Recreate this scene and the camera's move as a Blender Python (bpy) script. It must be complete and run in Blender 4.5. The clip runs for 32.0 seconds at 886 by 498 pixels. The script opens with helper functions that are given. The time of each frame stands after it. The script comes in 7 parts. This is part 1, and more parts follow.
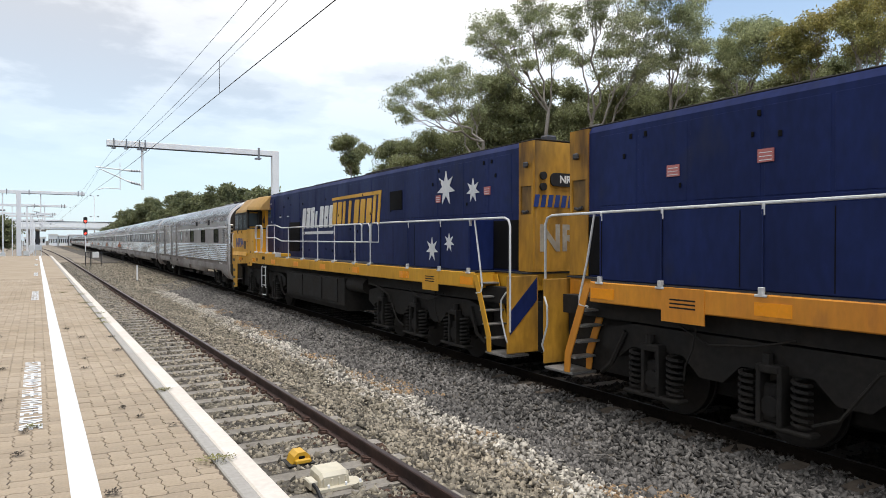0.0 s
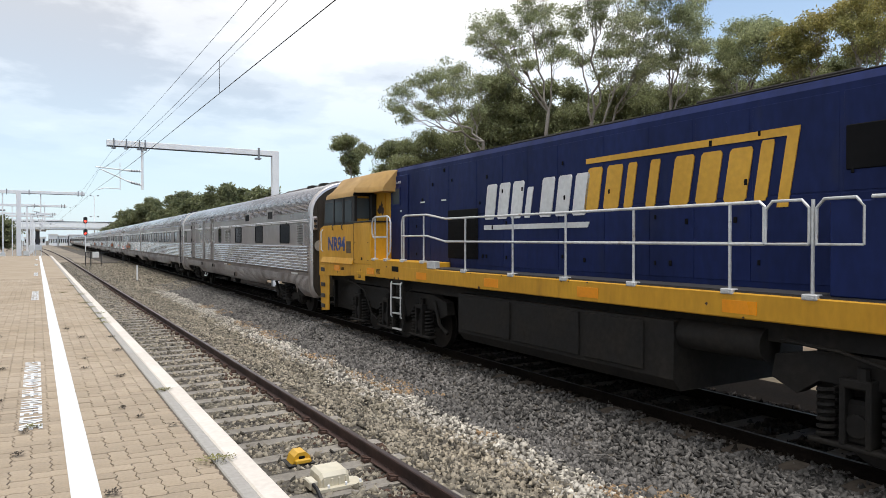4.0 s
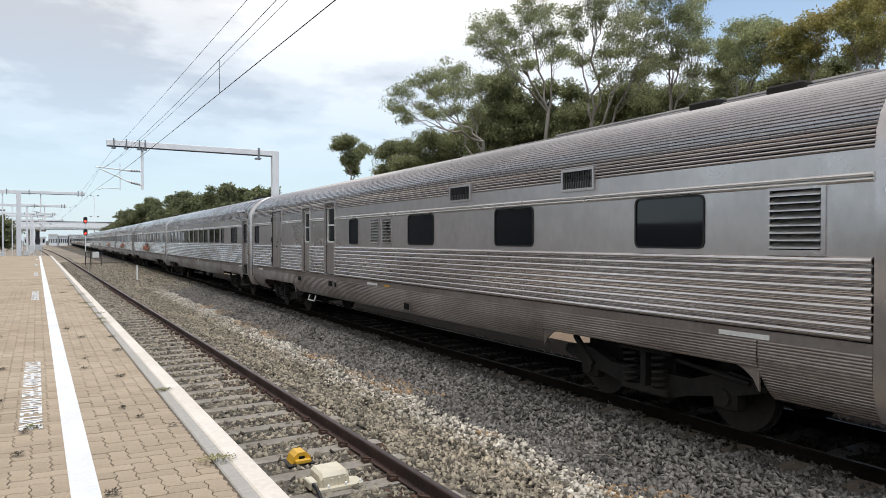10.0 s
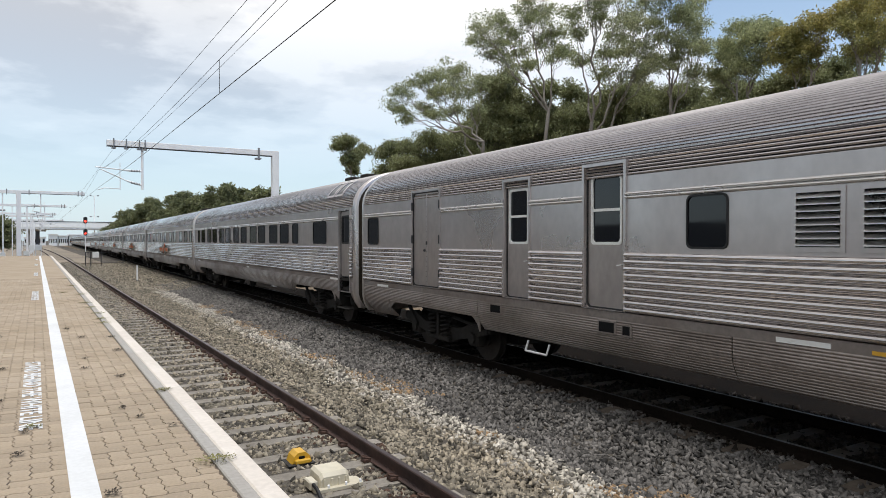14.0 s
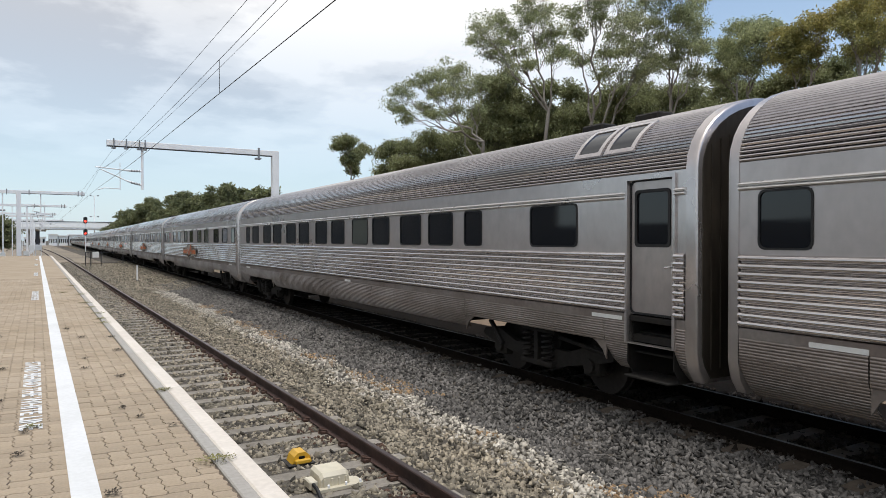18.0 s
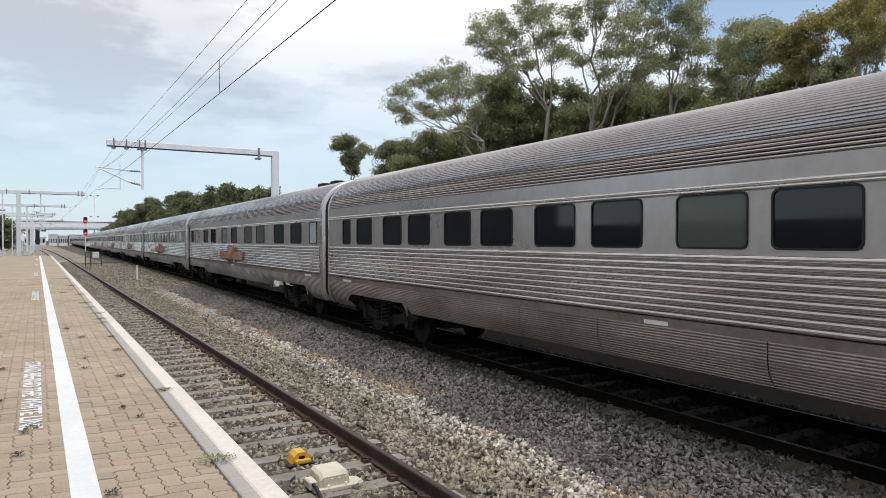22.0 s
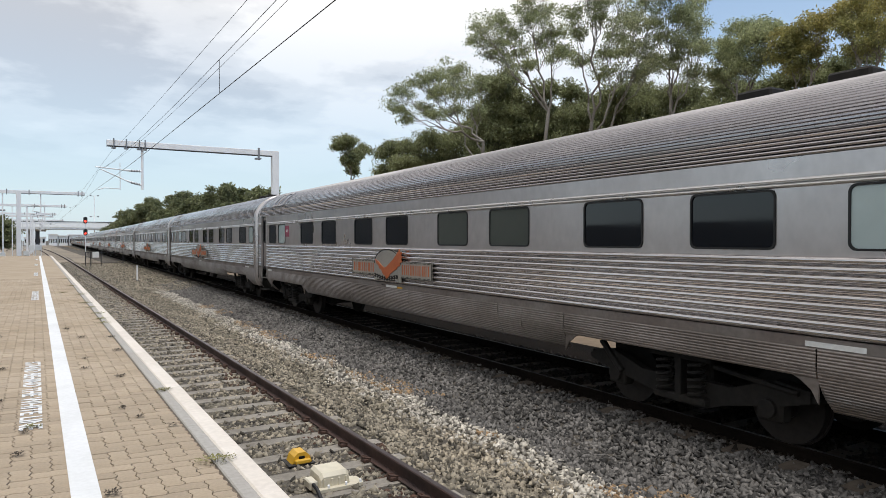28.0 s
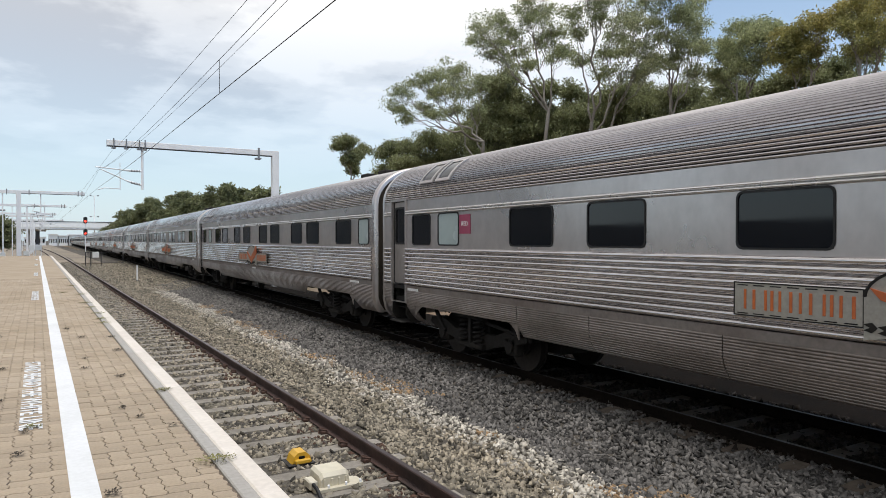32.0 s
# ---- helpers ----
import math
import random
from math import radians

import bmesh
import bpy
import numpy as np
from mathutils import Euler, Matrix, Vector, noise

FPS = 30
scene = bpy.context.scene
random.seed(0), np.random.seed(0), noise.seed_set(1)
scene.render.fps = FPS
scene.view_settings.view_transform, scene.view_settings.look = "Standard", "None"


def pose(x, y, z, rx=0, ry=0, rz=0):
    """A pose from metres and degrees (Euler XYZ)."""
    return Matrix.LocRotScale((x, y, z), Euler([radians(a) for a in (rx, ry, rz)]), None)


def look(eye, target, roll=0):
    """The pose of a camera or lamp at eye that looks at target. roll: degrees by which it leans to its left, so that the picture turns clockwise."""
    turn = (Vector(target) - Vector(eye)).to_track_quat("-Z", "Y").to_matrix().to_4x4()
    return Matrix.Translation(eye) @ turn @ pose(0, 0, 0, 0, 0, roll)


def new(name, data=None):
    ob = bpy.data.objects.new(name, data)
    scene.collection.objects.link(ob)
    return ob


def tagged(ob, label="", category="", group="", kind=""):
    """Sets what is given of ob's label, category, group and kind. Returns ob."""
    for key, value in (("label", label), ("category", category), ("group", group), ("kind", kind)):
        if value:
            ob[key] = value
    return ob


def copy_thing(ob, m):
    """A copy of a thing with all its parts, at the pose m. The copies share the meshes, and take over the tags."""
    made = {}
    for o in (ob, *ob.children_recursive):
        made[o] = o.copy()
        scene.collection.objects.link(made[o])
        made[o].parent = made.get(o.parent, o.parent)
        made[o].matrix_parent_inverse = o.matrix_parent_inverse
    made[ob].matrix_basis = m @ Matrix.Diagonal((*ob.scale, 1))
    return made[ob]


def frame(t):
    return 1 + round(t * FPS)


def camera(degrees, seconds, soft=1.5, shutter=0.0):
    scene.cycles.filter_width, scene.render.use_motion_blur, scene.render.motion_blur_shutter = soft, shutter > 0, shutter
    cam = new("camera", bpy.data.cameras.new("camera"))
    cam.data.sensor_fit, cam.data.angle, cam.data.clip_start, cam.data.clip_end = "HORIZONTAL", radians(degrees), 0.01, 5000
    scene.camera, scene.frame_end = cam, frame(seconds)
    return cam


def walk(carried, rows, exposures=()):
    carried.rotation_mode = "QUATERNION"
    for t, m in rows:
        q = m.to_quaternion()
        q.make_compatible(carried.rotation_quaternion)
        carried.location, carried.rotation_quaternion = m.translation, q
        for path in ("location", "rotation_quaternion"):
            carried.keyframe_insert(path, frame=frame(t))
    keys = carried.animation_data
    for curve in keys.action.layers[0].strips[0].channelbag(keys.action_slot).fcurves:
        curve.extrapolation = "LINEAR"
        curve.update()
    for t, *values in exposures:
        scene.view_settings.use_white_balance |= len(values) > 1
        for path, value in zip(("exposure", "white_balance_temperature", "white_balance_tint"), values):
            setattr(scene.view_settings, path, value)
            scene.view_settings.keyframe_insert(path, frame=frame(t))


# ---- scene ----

# ======== camera ========
cam = camera(66.5, 32.0, soft=0.7, shutter=0.0)
EYE = (0.0, 0.0, 2.4)
YAW, PITCH = radians(31.0), radians(-0.72)
AIM = (EYE[0] + math.sin(YAW) * 10, EYE[1] + math.cos(YAW) * 10, EYE[2] + math.tan(PITCH) * 10)
walk(cam, [(0.0, look(EYE, AIM)), (32.0, look(EYE, AIM))], exposures=[(0.0, 0.12), (3.0, 0.10), (7.0, 0.04), (13.0, -0.06), (17.0, -0.11), (32.0, -0.10)])

# ======== world and sun ========
SUN_ELEV, SUN_AZ = radians(76), radians(182)      # azimuth clockwise from +y
world = bpy.data.worlds.new("sky")
scene.world = world
world.use_nodes = True


def build_world():
    nt = world.node_tree
    nt.nodes.clear()
    out = nt.nodes.new("ShaderNodeOutputWorld")
    bg = nt.nodes.new("ShaderNodeBackground")
    sky = nt.nodes.new("ShaderNodeTexSky")
    sky.sky_type, sky.sun_disc = "NISHITA", False
    sky.sun_elevation, sky.sun_rotation = SUN_ELEV, SUN_AZ
    sky.air_density, sky.dust_density, sky.ozone_density = 1.0, 0.7, 1.4
    co = nt.nodes.new("ShaderNodeTexCoord")
    sep = nt.nodes.new("ShaderNodeSeparateXYZ")
    nt.links.new(co.outputs["Generated"], sep.inputs[0])

    def math_node(op, a, b=None, clamp=False):
        n = nt.nodes.new("ShaderNodeMath")
        n.operation, n.use_clamp = op, clamp
        for i, v in enumerate((a, b)):
            if v is None:
                continue
            if isinstance(v, (int, float)):
                n.inputs[i].default_value = v
            else:
                nt.links.new(v, n.inputs[i])
        return n.outputs[0]

    # cloud deck: the view direction projected on a flat layer
    h = math_node("ADD", math_node("MAXIMUM", sep.outputs[2], 0.0), 0.16)
    cx, cy = math_node("DIVIDE", sep.outputs[0], h), math_node("DIVIDE", sep.outputs[1], h)
    comb = nt.nodes.new("ShaderNodeCombineXYZ")
    nt.links.new(cx, comb.inputs[0]), nt.links.new(cy, comb.inputs[1])
    comb.inputs[2].default_value = CLOUD_SEED

    def cloud(scale, detail, rough=0.55, shift=0.0):
        m = nt.nodes.new("ShaderNodeMapping")
        m.inputs["Location"].default_value = (shift, shift * 0.7, 0)
        nt.links.new(comb.outputs[0], m.inputs[0])
        n = nt.nodes.new("ShaderNodeTexNoise")
        n.inputs["Scale"].default_value, n.inputs["Detail"].default_value = scale, detail
        n.inputs["Roughness"].default_value = rough
        nt.links.new(m.outputs[0], n.inputs["Vector"])
        return n.outputs["Fac"]

    def ramp(fac, stops):
        r = nt.nodes.new("ShaderNodeValToRGB")
        while len(r.color_ramp.elements) < len(stops):
            r.color_ramp.elements.new(0.5)
        for e, (p, c) in zip(r.color_ramp.elements, stops):
            e.position, e.color = p, (*c, 1)
        r.color_ramp.interpolation = "EASE"
        nt.links.new(fac, r.inputs[0])
        return r.outputs[0]

    # the deck is heavy and grey to the north-west and breaks up to the east
    east = math_node("SUBTRACT", math_node("MULTIPLY", sep.outputs[0], 0.857), math_node("MULTIPLY", sep.outputs[1], 0.515))
    thin = math_node("SUBTRACT", 0.15, math_node("MULTIPLY", math_node("MAXIMUM", math_node("SUBTRACT", east, 0.12), 0.0), 1.05))
    cover = ramp(math_node("ADD", cloud(0.9, 7), thin), [(0.40, (0, 0, 0)), (0.53, (1, 1, 1))])
    grey = math_node("MULTIPLY", math_node("ADD", east, 0.24), 0.30)
    shade = ramp(math_node("ADD", cloud(1.5, 6, 0.55, 3.7), grey), [(0.36, (0.58, 0.59, 0.62)), (0.47, (0.84, 0.85, 0.87)), (0.57, (1.06, 1.06, 1.06))])
    lift = nt.nodes.new("ShaderNodeMix")
    lift.data_type, lift.blend_type = "RGBA", "MULTIPLY"
    lift.inputs["Factor"].default_value = 1.0
    nt.links.new(shade, lift.inputs[6])
    lift.inputs[7].default_value = (CLOUD_LIGHT * 1.01, CLOUD_LIGHT * 0.99, CLOUD_LIGHT * 0.965, 1)
    gain = nt.nodes.new("ShaderNodeMix")
    gain.data_type, gain.blend_type = "RGBA", "MULTIPLY"
    gain.inputs["Factor"].default_value = 1.0
    nt.links.new(sky.outputs[0], gain.inputs[6])
    gain.inputs[7].default_value = (SKY_GAIN, SKY_GAIN, SKY_GAIN, 1)
    haze = nt.nodes.new("ShaderNodeMix")
    haze.data_type = "RGBA"
    low = math_node("SUBTRACT", 1.0, math_node("MULTIPLY", math_node("ABSOLUTE", sep.outputs[2]), 2.2), True)
    nt.links.new(math_node("MULTIPLY", low, 0.8), haze.inputs["Factor"])
    nt.links.new(gain.outputs[2], haze.inputs[6])
    haze.inputs[7].default_value = (0.68 / SKY_STRENGTH, 0.84 / SKY_STRENGTH, 0.95 / SKY_STRENGTH, 1)
    mix = nt.nodes.new("ShaderNodeMix")
    mix.data_type = "RGBA"
    # fewer clouds in the hazy band over the horizon
    clear_low = math_node("ADD", 0.04, math_node("MULTIPLY", math_node("SUBTRACT", sep.outputs[2], 0.09), 3.6), True)
    nt.links.new(math_node("MULTIPLY", cover, clear_low), mix.inputs["Factor"])
    nt.links.new(haze.outputs[2], mix.inputs[6])
    nt.links.new(lift.outputs[2], mix.inputs[7])
    nt.links.new(mix.outputs[2], bg.inputs[0])
    bg.inputs[1].default_value = SKY_STRENGTH
    nt.links.new(bg.outputs[0], out.inputs[0])


SKY_STRENGTH, SKY_GAIN, CLOUD_LIGHT, CLOUD_SEED = 0.1, 1.8, 11.9, 7.0
build_world()
sun = new("sun", bpy.data.lights.new("sun", "SUN"))
sun.data.energy, sun.data.angle, sun.data.color = 2.85, radians(12), (1.0, 0.965, 0.92)
sun.matrix_world = look((0, 0, 50), (-math.sin(SUN_AZ) * math.cos(SUN_ELEV) * 10, -math.cos(SUN_AZ) * math.cos(SUN_ELEV) * 10, 50 - math.sin(SUN_ELEV) * 10))


# ======== materials ========
def mat(name, base, rough=0.6, metal=0.0, second=None, grain=8.0, stain=0.7, vary=0.25, bump=0.0, stretch=(1, 1, 1), bump_scale=None,
        pieces=0.0, islands=0.0, spots=None, clear=0.0, emit=0.0, rough_vary=0.12, shine=0.5):
    m = bpy.data.materials.new(name)
    m.use_nodes = True
    nt = m.node_tree
    b = nt.nodes["Principled BSDF"]
    tc = nt.nodes.new("ShaderNodeTexCoord")
    mp = nt.nodes.new("ShaderNodeMapping")
    mp.inputs["Scale"].default_value = stretch
    nt.links.new(tc.outputs["Object"], mp.inputs[0])

    def noise_tex(scale, detail=4.0):
        n = nt.nodes.new("ShaderNodeTexNoise")
        n.inputs["Scale"].default_value, n.inputs["Detail"].default_value = scale, detail
        nt.links.new(mp.outputs[0], n.inputs["Vector"])
        return n.outputs["Fac"]

    def mixc(fac, a, c, mode="MIX"):
        n = nt.nodes.new("ShaderNodeMix")
        n.data_type, n.blend_type = "RGBA", mode
        for k, v in (("Factor", fac), (6, a), (7, c)):
            if isinstance(v, (int, float)):
                n.inputs[k].default_value = v
            elif isinstance(v, tuple):
                n.inputs[k].default_value = (*v, 1) if len(v) == 3 else v
            else:
                nt.links.new(v, n.inputs[k])
        return n.outputs[2]

    def ranged(v, lo, hi, a=0.0, c=1.0):
        n = nt.nodes.new("ShaderNodeMapRange")
        nt.links.new(v, n.inputs[0])
        for i, x in enumerate((lo, hi, a, c)):
            n.inputs[i + 1].default_value = x
        return n.outputs[0]

    g, s = noise_tex(grain), noise_tex(stain, 6.0)
    second = second or tuple(c * (1 - vary * 1.6) for c in base)
    col = mixc(ranged(s, 0.38, 0.66), tuple(base), tuple(second))
    col = mixc(1.0, col, mixc(ranged(g, 0.3, 0.7), (1 - vary, 1 - vary, 1 - vary), (1 + vary * 0.6, 1 + vary * 0.6, 1 + vary * 0.6)), "MULTIPLY")
    if spots:
        sp_col, sp_scale, sp_lo, sp_hi = spots
        col = mixc(ranged(noise_tex(sp_scale, 8.0), sp_lo, sp_hi), col, tuple(sp_col))
    for amount, kind in ((pieces, "info"), (islands, "geo")):
        if amount:
            n = nt.nodes.new("ShaderNodeObjectInfo" if kind == "info" else "ShaderNodeNewGeometry")
            r = n.outputs["Random"] if kind == "info" else n.outputs["Random Per Island"]
            v = ranged(r, 0, 1, 1 - amount, 1 + amount)
            cc = nt.nodes.new("ShaderNodeCombineColor")
            for i in range(3):
                nt.links.new(v, cc.inputs[i])
            col = mixc(1.0, col, cc.outputs[0], "MULTIPLY")
    nt.links.new(col, b.inputs["Base Color"])
    nt.links.new(ranged(s, 0.3, 0.7, max(rough - rough_vary, 0.03), min(rough + rough_vary, 1)), b.inputs["Roughness"])
    b.inputs["Metallic"].default_value = metal
    b.inputs["Coat Weight"].default_value = clear
    b.inputs["Specular IOR Level"].default_value = shine
    if bump:
        bn = nt.nodes.new("ShaderNodeBump")
        bn.inputs["Strength"].default_value, bn.inputs["Distance"].default_value = min(bump, 1.0), 0.01 * max(bump, 1.0)
        nt.links.new(noise_tex(bump_scale or grain * 3, 6.0), bn.inputs["Height"])
        nt.links.new(bn.outputs[0], b.inputs["Normal"])
    if emit:
        b.inputs["Emission Color"].default_value = (*base, 1)
        b.inputs["Emission Strength"].default_value = emit
    return m


M_STEEL = mat("stainless_flutes", (0.71, 0.675, 0.66), 0.15, 0.97, second=(0.53, 0.495, 0.48), grain=30, stain=0.9, vary=0.10, stretch=(1, 0.25, 1.5))
M_STEEL_FLAT = mat("stainless_sheet", (0.585, 0.545, 0.535), 0.34, 0.88, second=(0.455, 0.422, 0.412), grain=14, stain=0.6, vary=0.08, stretch=(1, 0.5, 0.35), shine=0.3)
M_DOOR = mat("dull_door_steel", (0.49, 0.448, 0.43), 0.38, 0.85, second=(0.37, 0.335, 0.315), grain=14, stain=0.9, vary=0.10, stretch=(1, 0.6, 0.35), shine=0.3)
M_SKIRT = mat("stainless_skirt_dusty", (0.34, 0.295, 0.27), 0.44, 0.65, second=(0.19, 0.16, 0.14), grain=20, stain=0.8, vary=0.16, stretch=(1, 0.6, 1))
M_SKIRT_BAND = mat("dusty_band", (0.27, 0.24, 0.22), 0.55, 0.5, second=(0.20, 0.16, 0.14), grain=16, stain=0.7, vary=0.15)
M_ROOF = mat("fluted_roof_steel", (0.53, 0.505, 0.51), 0.22, 0.93, second=(0.37, 0.352, 0.355), grain=30, stain=0.6, vary=0.12, stretch=(1, 0.25, 1.5))
# grime, and the shade under the train put into one near-black colour
M_GRIMY_SHADE = mat("grimy_shaded_track", (0.008, 0.0065, 0.0055), 0.95, second=(0.014, 0.011, 0.009), grain=20, stain=1.2, vary=0.3, bump=0.5, shine=0.02)
M_TRIM = mat("polished_moulding", (0.78, 0.77, 0.76), 0.30, 0.9, grain=20, vary=0.06)
M_ROOF_TOP = mat("roof_grey", (0.22, 0.21, 0.21), 0.6, 0.2, grain=12, vary=0.2)
M_RUBBER = mat("black_rubber", (0.009, 0.009, 0.010), 0.6, grain=20, vary=0.2)
M_UNDER = mat("underframe_grime", (0.0125, 0.0115, 0.011), 0.8, 0.1, second=(0.024, 0.021, 0.018), grain=12, stain=2, vary=0.3, bump=0.2, shine=0.3)
M_WHEEL = mat("wheel_steel", (0.030, 0.025, 0.022), 0.6, 0.4, grain=15, vary=0.3)
M_GLASS = mat("tinted_window", (0.008, 0.009, 0.012), 0.05, grain=2, vary=0.05, rough_vary=0.02, shine=0.55)
M_BLIND = mat("window_with_blind", (0.085, 0.095, 0.085), 0.08, grain=2, vary=0.06, rough_vary=0.02, shine=0.4)
# for the added wall out of view that the train reflects
M_UNSEEN_WALL = mat("unseen_wall_brown", (0.24, 0.225, 0.20), 0.85, second=(0.16, 0.165, 0.15), grain=6, stain=0.2, vary=0.2)
# blue-grey base carries the sky's reflection in the panes
M_CABGLASS = mat("cab_glass", (0.075, 0.095, 0.105), 0.05, second=(0.05, 0.065, 0.075), grain=2, vary=0.08, rough_vary=0.02)
M_END_DARK = mat("dark_end_wall", (0.060, 0.050, 0.040), 0.6, 0.4, second=(0.028, 0.024, 0.020), grain=9, stain=0.9, vary=0.25, stretch=(1, 1, 0.3), shine=0.3)
M_GLASS_MILK = mat("frosted_window", (0.42, 0.50, 0.50), 0.2, grain=3, vary=0.06)
M_WHITE = mat("white_paint", (0.78, 0.78, 0.76), 0.5, grain=25, vary=0.06)
M_RED_LABEL = mat("red_warning_label", (0.42, 0.10, 0.09), 0.5, second=(0.5, 0.2, 0.18), grain=60, vary=0.25)
M_RED_SIGN = mat("crimson_sign", (0.34, 0.05, 0.11), 0.45, grain=12, vary=0.08)
M_SIGN = mat("sign_plate_grey", (0.40, 0.38, 0.33), 0.5, 0.3, second=(0.33, 0.31, 0.28), grain=25, vary=0.12)
M_ORANGE = mat("eagle_orange", (0.55, 0.14, 0.03), 0.5, second=(0.42, 0.10, 0.03), grain=18, vary=0.12)
M_BLUE = mat("loco_blue", (0.0120, 0.0215, 0.092), 0.5, second=(0.010, 0.017, 0.065), grain=10, stain=0.8, vary=0.18, stretch=(1, 1, 0.4), spots=((0.020, 0.026, 0.06), 3.0, 0.60, 0.82), shine=0.12)
M_YELLOW = mat("loco_yellow", (0.63, 0.330, 0.027), 0.5, second=(0.54, 0.275, 0.024), grain=14, stain=1.2, vary=0.10, stretch=(1, 1, 0.35), spots=((0.20, 0.10, 0.03), 2.4, 0.65, 0.87), shine=0.3)
M_FADED = mat("faded_cab_roof", (0.38, 0.225, 0.06), 0.6, second=(0.31, 0.185, 0.06), grain=8, stain=1.2, vary=0.15)
M_VENT = mat("brown_vent", (0.13, 0.085, 0.045), 0.7, grain=30, vary=0.3)
M_SOOTY_YELLOW = mat("sooty_yellow_paint", (0.45, 0.235, 0.03), 0.6, second=(0.085, 0.055, 0.03), grain=9, stain=0.9, vary=0.25, stretch=(1, 1, 0.4), spots=((0.03, 0.022, 0.016), 1.6, 0.56, 0.75), shine=0.3)
M_DIRTY_CORNER = mat("grimy_corner_paint", (0.50, 0.25, 0.022), 0.55, second=(0.22, 0.11, 0.02), grain=10, stain=1.1, vary=0.2, stretch=(1, 1, 0.3), spots=((0.05, 0.03, 0.018), 2.2, 0.60, 0.78), shine=0.3)
M_PALE_EARTH = mat("pale_trackside_earth", (0.27, 0.225, 0.17), 0.95, second=(0.18, 0.155, 0.12), grain=2.5, stain=0.12, vary=0.3)
M_GRATING = mat("worn_grating", (0.24, 0.235, 0.23), 0.6, 0.4, grain=60, vary=0.4)
M_AMBER = mat("sill_amber", (0.66, 0.27, 0.02), 0.48, second=(0.56, 0.21, 0.02), grain=14, stain=1.2, vary=0.12, stretch=(1, 1, 0.35), spots=((0.16, 0.07, 0.03), 2.4, 0.62, 0.85))
M_REFLECT = mat("orange_reflector", (0.90, 0.33, 0.01), 0.3, grain=30, vary=0.06)
M_RAILING = mat("painted_handrail", (0.62, 0.63, 0.64), 0.4, 0.2, grain=20, vary=0.12, spots=((0.25, 0.17, 0.12), 6, 0.64, 0.8))
M_LOGO_WHITE = mat("decal_white", (0.70, 0.71, 0.72), 0.5, grain=12, vary=0.1)
M_LOGO_YELLOW = mat("decal_yellow", (0.66, 0.36, 0.03), 0.5, grain=12, vary=0.1)
M_FADED_WHITE = mat("faded_white_decal", (0.40, 0.37, 0.31), 0.6, second=(0.28, 0.24, 0.19), grain=10, stain=1.5, vary=0.2)
M_LOGO_BLUE = mat("decal_blue", (0.012, 0.045, 0.22), 0.5, grain=12, vary=0.1)
M_BLACK = mat("black_louvre", (0.006, 0.006, 0.007), 0.8, grain=15, vary=0.2, shine=0.15)
M_CONCRETE = mat("weathered_concrete", (0.34, 0.32, 0.29), 0.85, second=(0.26, 0.24, 0.21), grain=18, stain=1.2, vary=0.18, bump=0.25)
M_SLEEPER = mat("concrete_sleeper", (0.30, 0.275, 0.24), 0.9, second=(0.21, 0.19, 0.16), grain=20, stain=2.0, vary=0.2, bump=0.4, pieces=0.12)
M_RAIL = mat("rail_rust", (0.062, 0.034, 0.028), 0.7, 0.2, second=(0.040, 0.025, 0.023), grain=20, stain=2, vary=0.25)
M_RAILTOP = mat("rail_running_face", (0.105, 0.085, 0.085), 0.38, 0.7, grain=20, vary=0.15)
M_CLIP = mat("rail_clip", (0.07, 0.035, 0.024), 0.8, grain=20, vary=0.3)
M_PAVER = mat("clay_paver", (0.335, 0.270, 0.195), 0.9, second=(0.295, 0.235, 0.165), grain=40, stain=0.9, vary=0.12, bump=0.3, pieces=0.10, islands=0.10)
M_JOINT = mat("sand_joint", (0.16, 0.125, 0.095), 0.95, grain=60, stain=3, vary=0.25)
M_LINE = mat("platform_white_line", (0.66, 0.67, 0.68), 0.7, second=(0.60, 0.61, 0.61), grain=30, stain=2, vary=0.06, bump=0.1)
M_COPING = mat("coping_concrete", (0.34, 0.325, 0.30), 0.85, second=(0.33, 0.31, 0.28), grain=25, vary=0.12, bump=0.2)
M_COPING_W = mat("coping_white_edge", (0.64, 0.59, 0.53), 0.75, second=(0.57, 0.52, 0.46), grain=25, stain=1.5, vary=0.08, bump=0.15)
M_BALLAST_BED = mat("ballast_bed", (0.085, 0.074, 0.06), 0.95, second=(0.055, 0.048, 0.04), grain=22, stain=0.35, vary=0.45, bump=2.5, bump_scale=24)
M_STONE = mat("ballast_stone", (0.228, 0.197, 0.148), 0.85, second=(0.175, 0.157, 0.121), grain=30, stain=0.5, vary=0.25, islands=0.85)
M_STONE_DARK = mat("ballast_stone_fresh", (0.120, 0.113, 0.107), 0.75, second=(0.088, 0.083, 0.078), grain=30, stain=0.5, vary=0.2, islands=0.9)
M_STONE_PALE = mat("ballast_stone_pale", (0.39, 0.365, 0.32), 0.85, second=(0.27, 0.245, 0.205), grain=30, stain=0.9, vary=0.2, islands=0.75)
# far darker than the open ballast: the train's shade is in the colour
M_STONE_SHADE = mat("ballast_stone_grimy_shade", (0.034, 0.028, 0.023), 0.95, second=(0.020, 0.016, 0.013), grain=30, stain=0.5, vary=0.2, islands=0.6, shine=0.1)
M_STONE_RUST = mat("ballast_stone_rusty", (0.085, 0.045, 0.028), 0.9, second=(0.060, 0.034, 0.024), grain=30, stain=0.5, vary=0.2, islands=0.6)
M_STONE_TAN = mat("ballast_stone_earthy", (0.30, 0.20, 0.11), 0.95, second=(0.22, 0.155, 0.095), grain=30, stain=0.5, vary=0.2, islands=0.5)
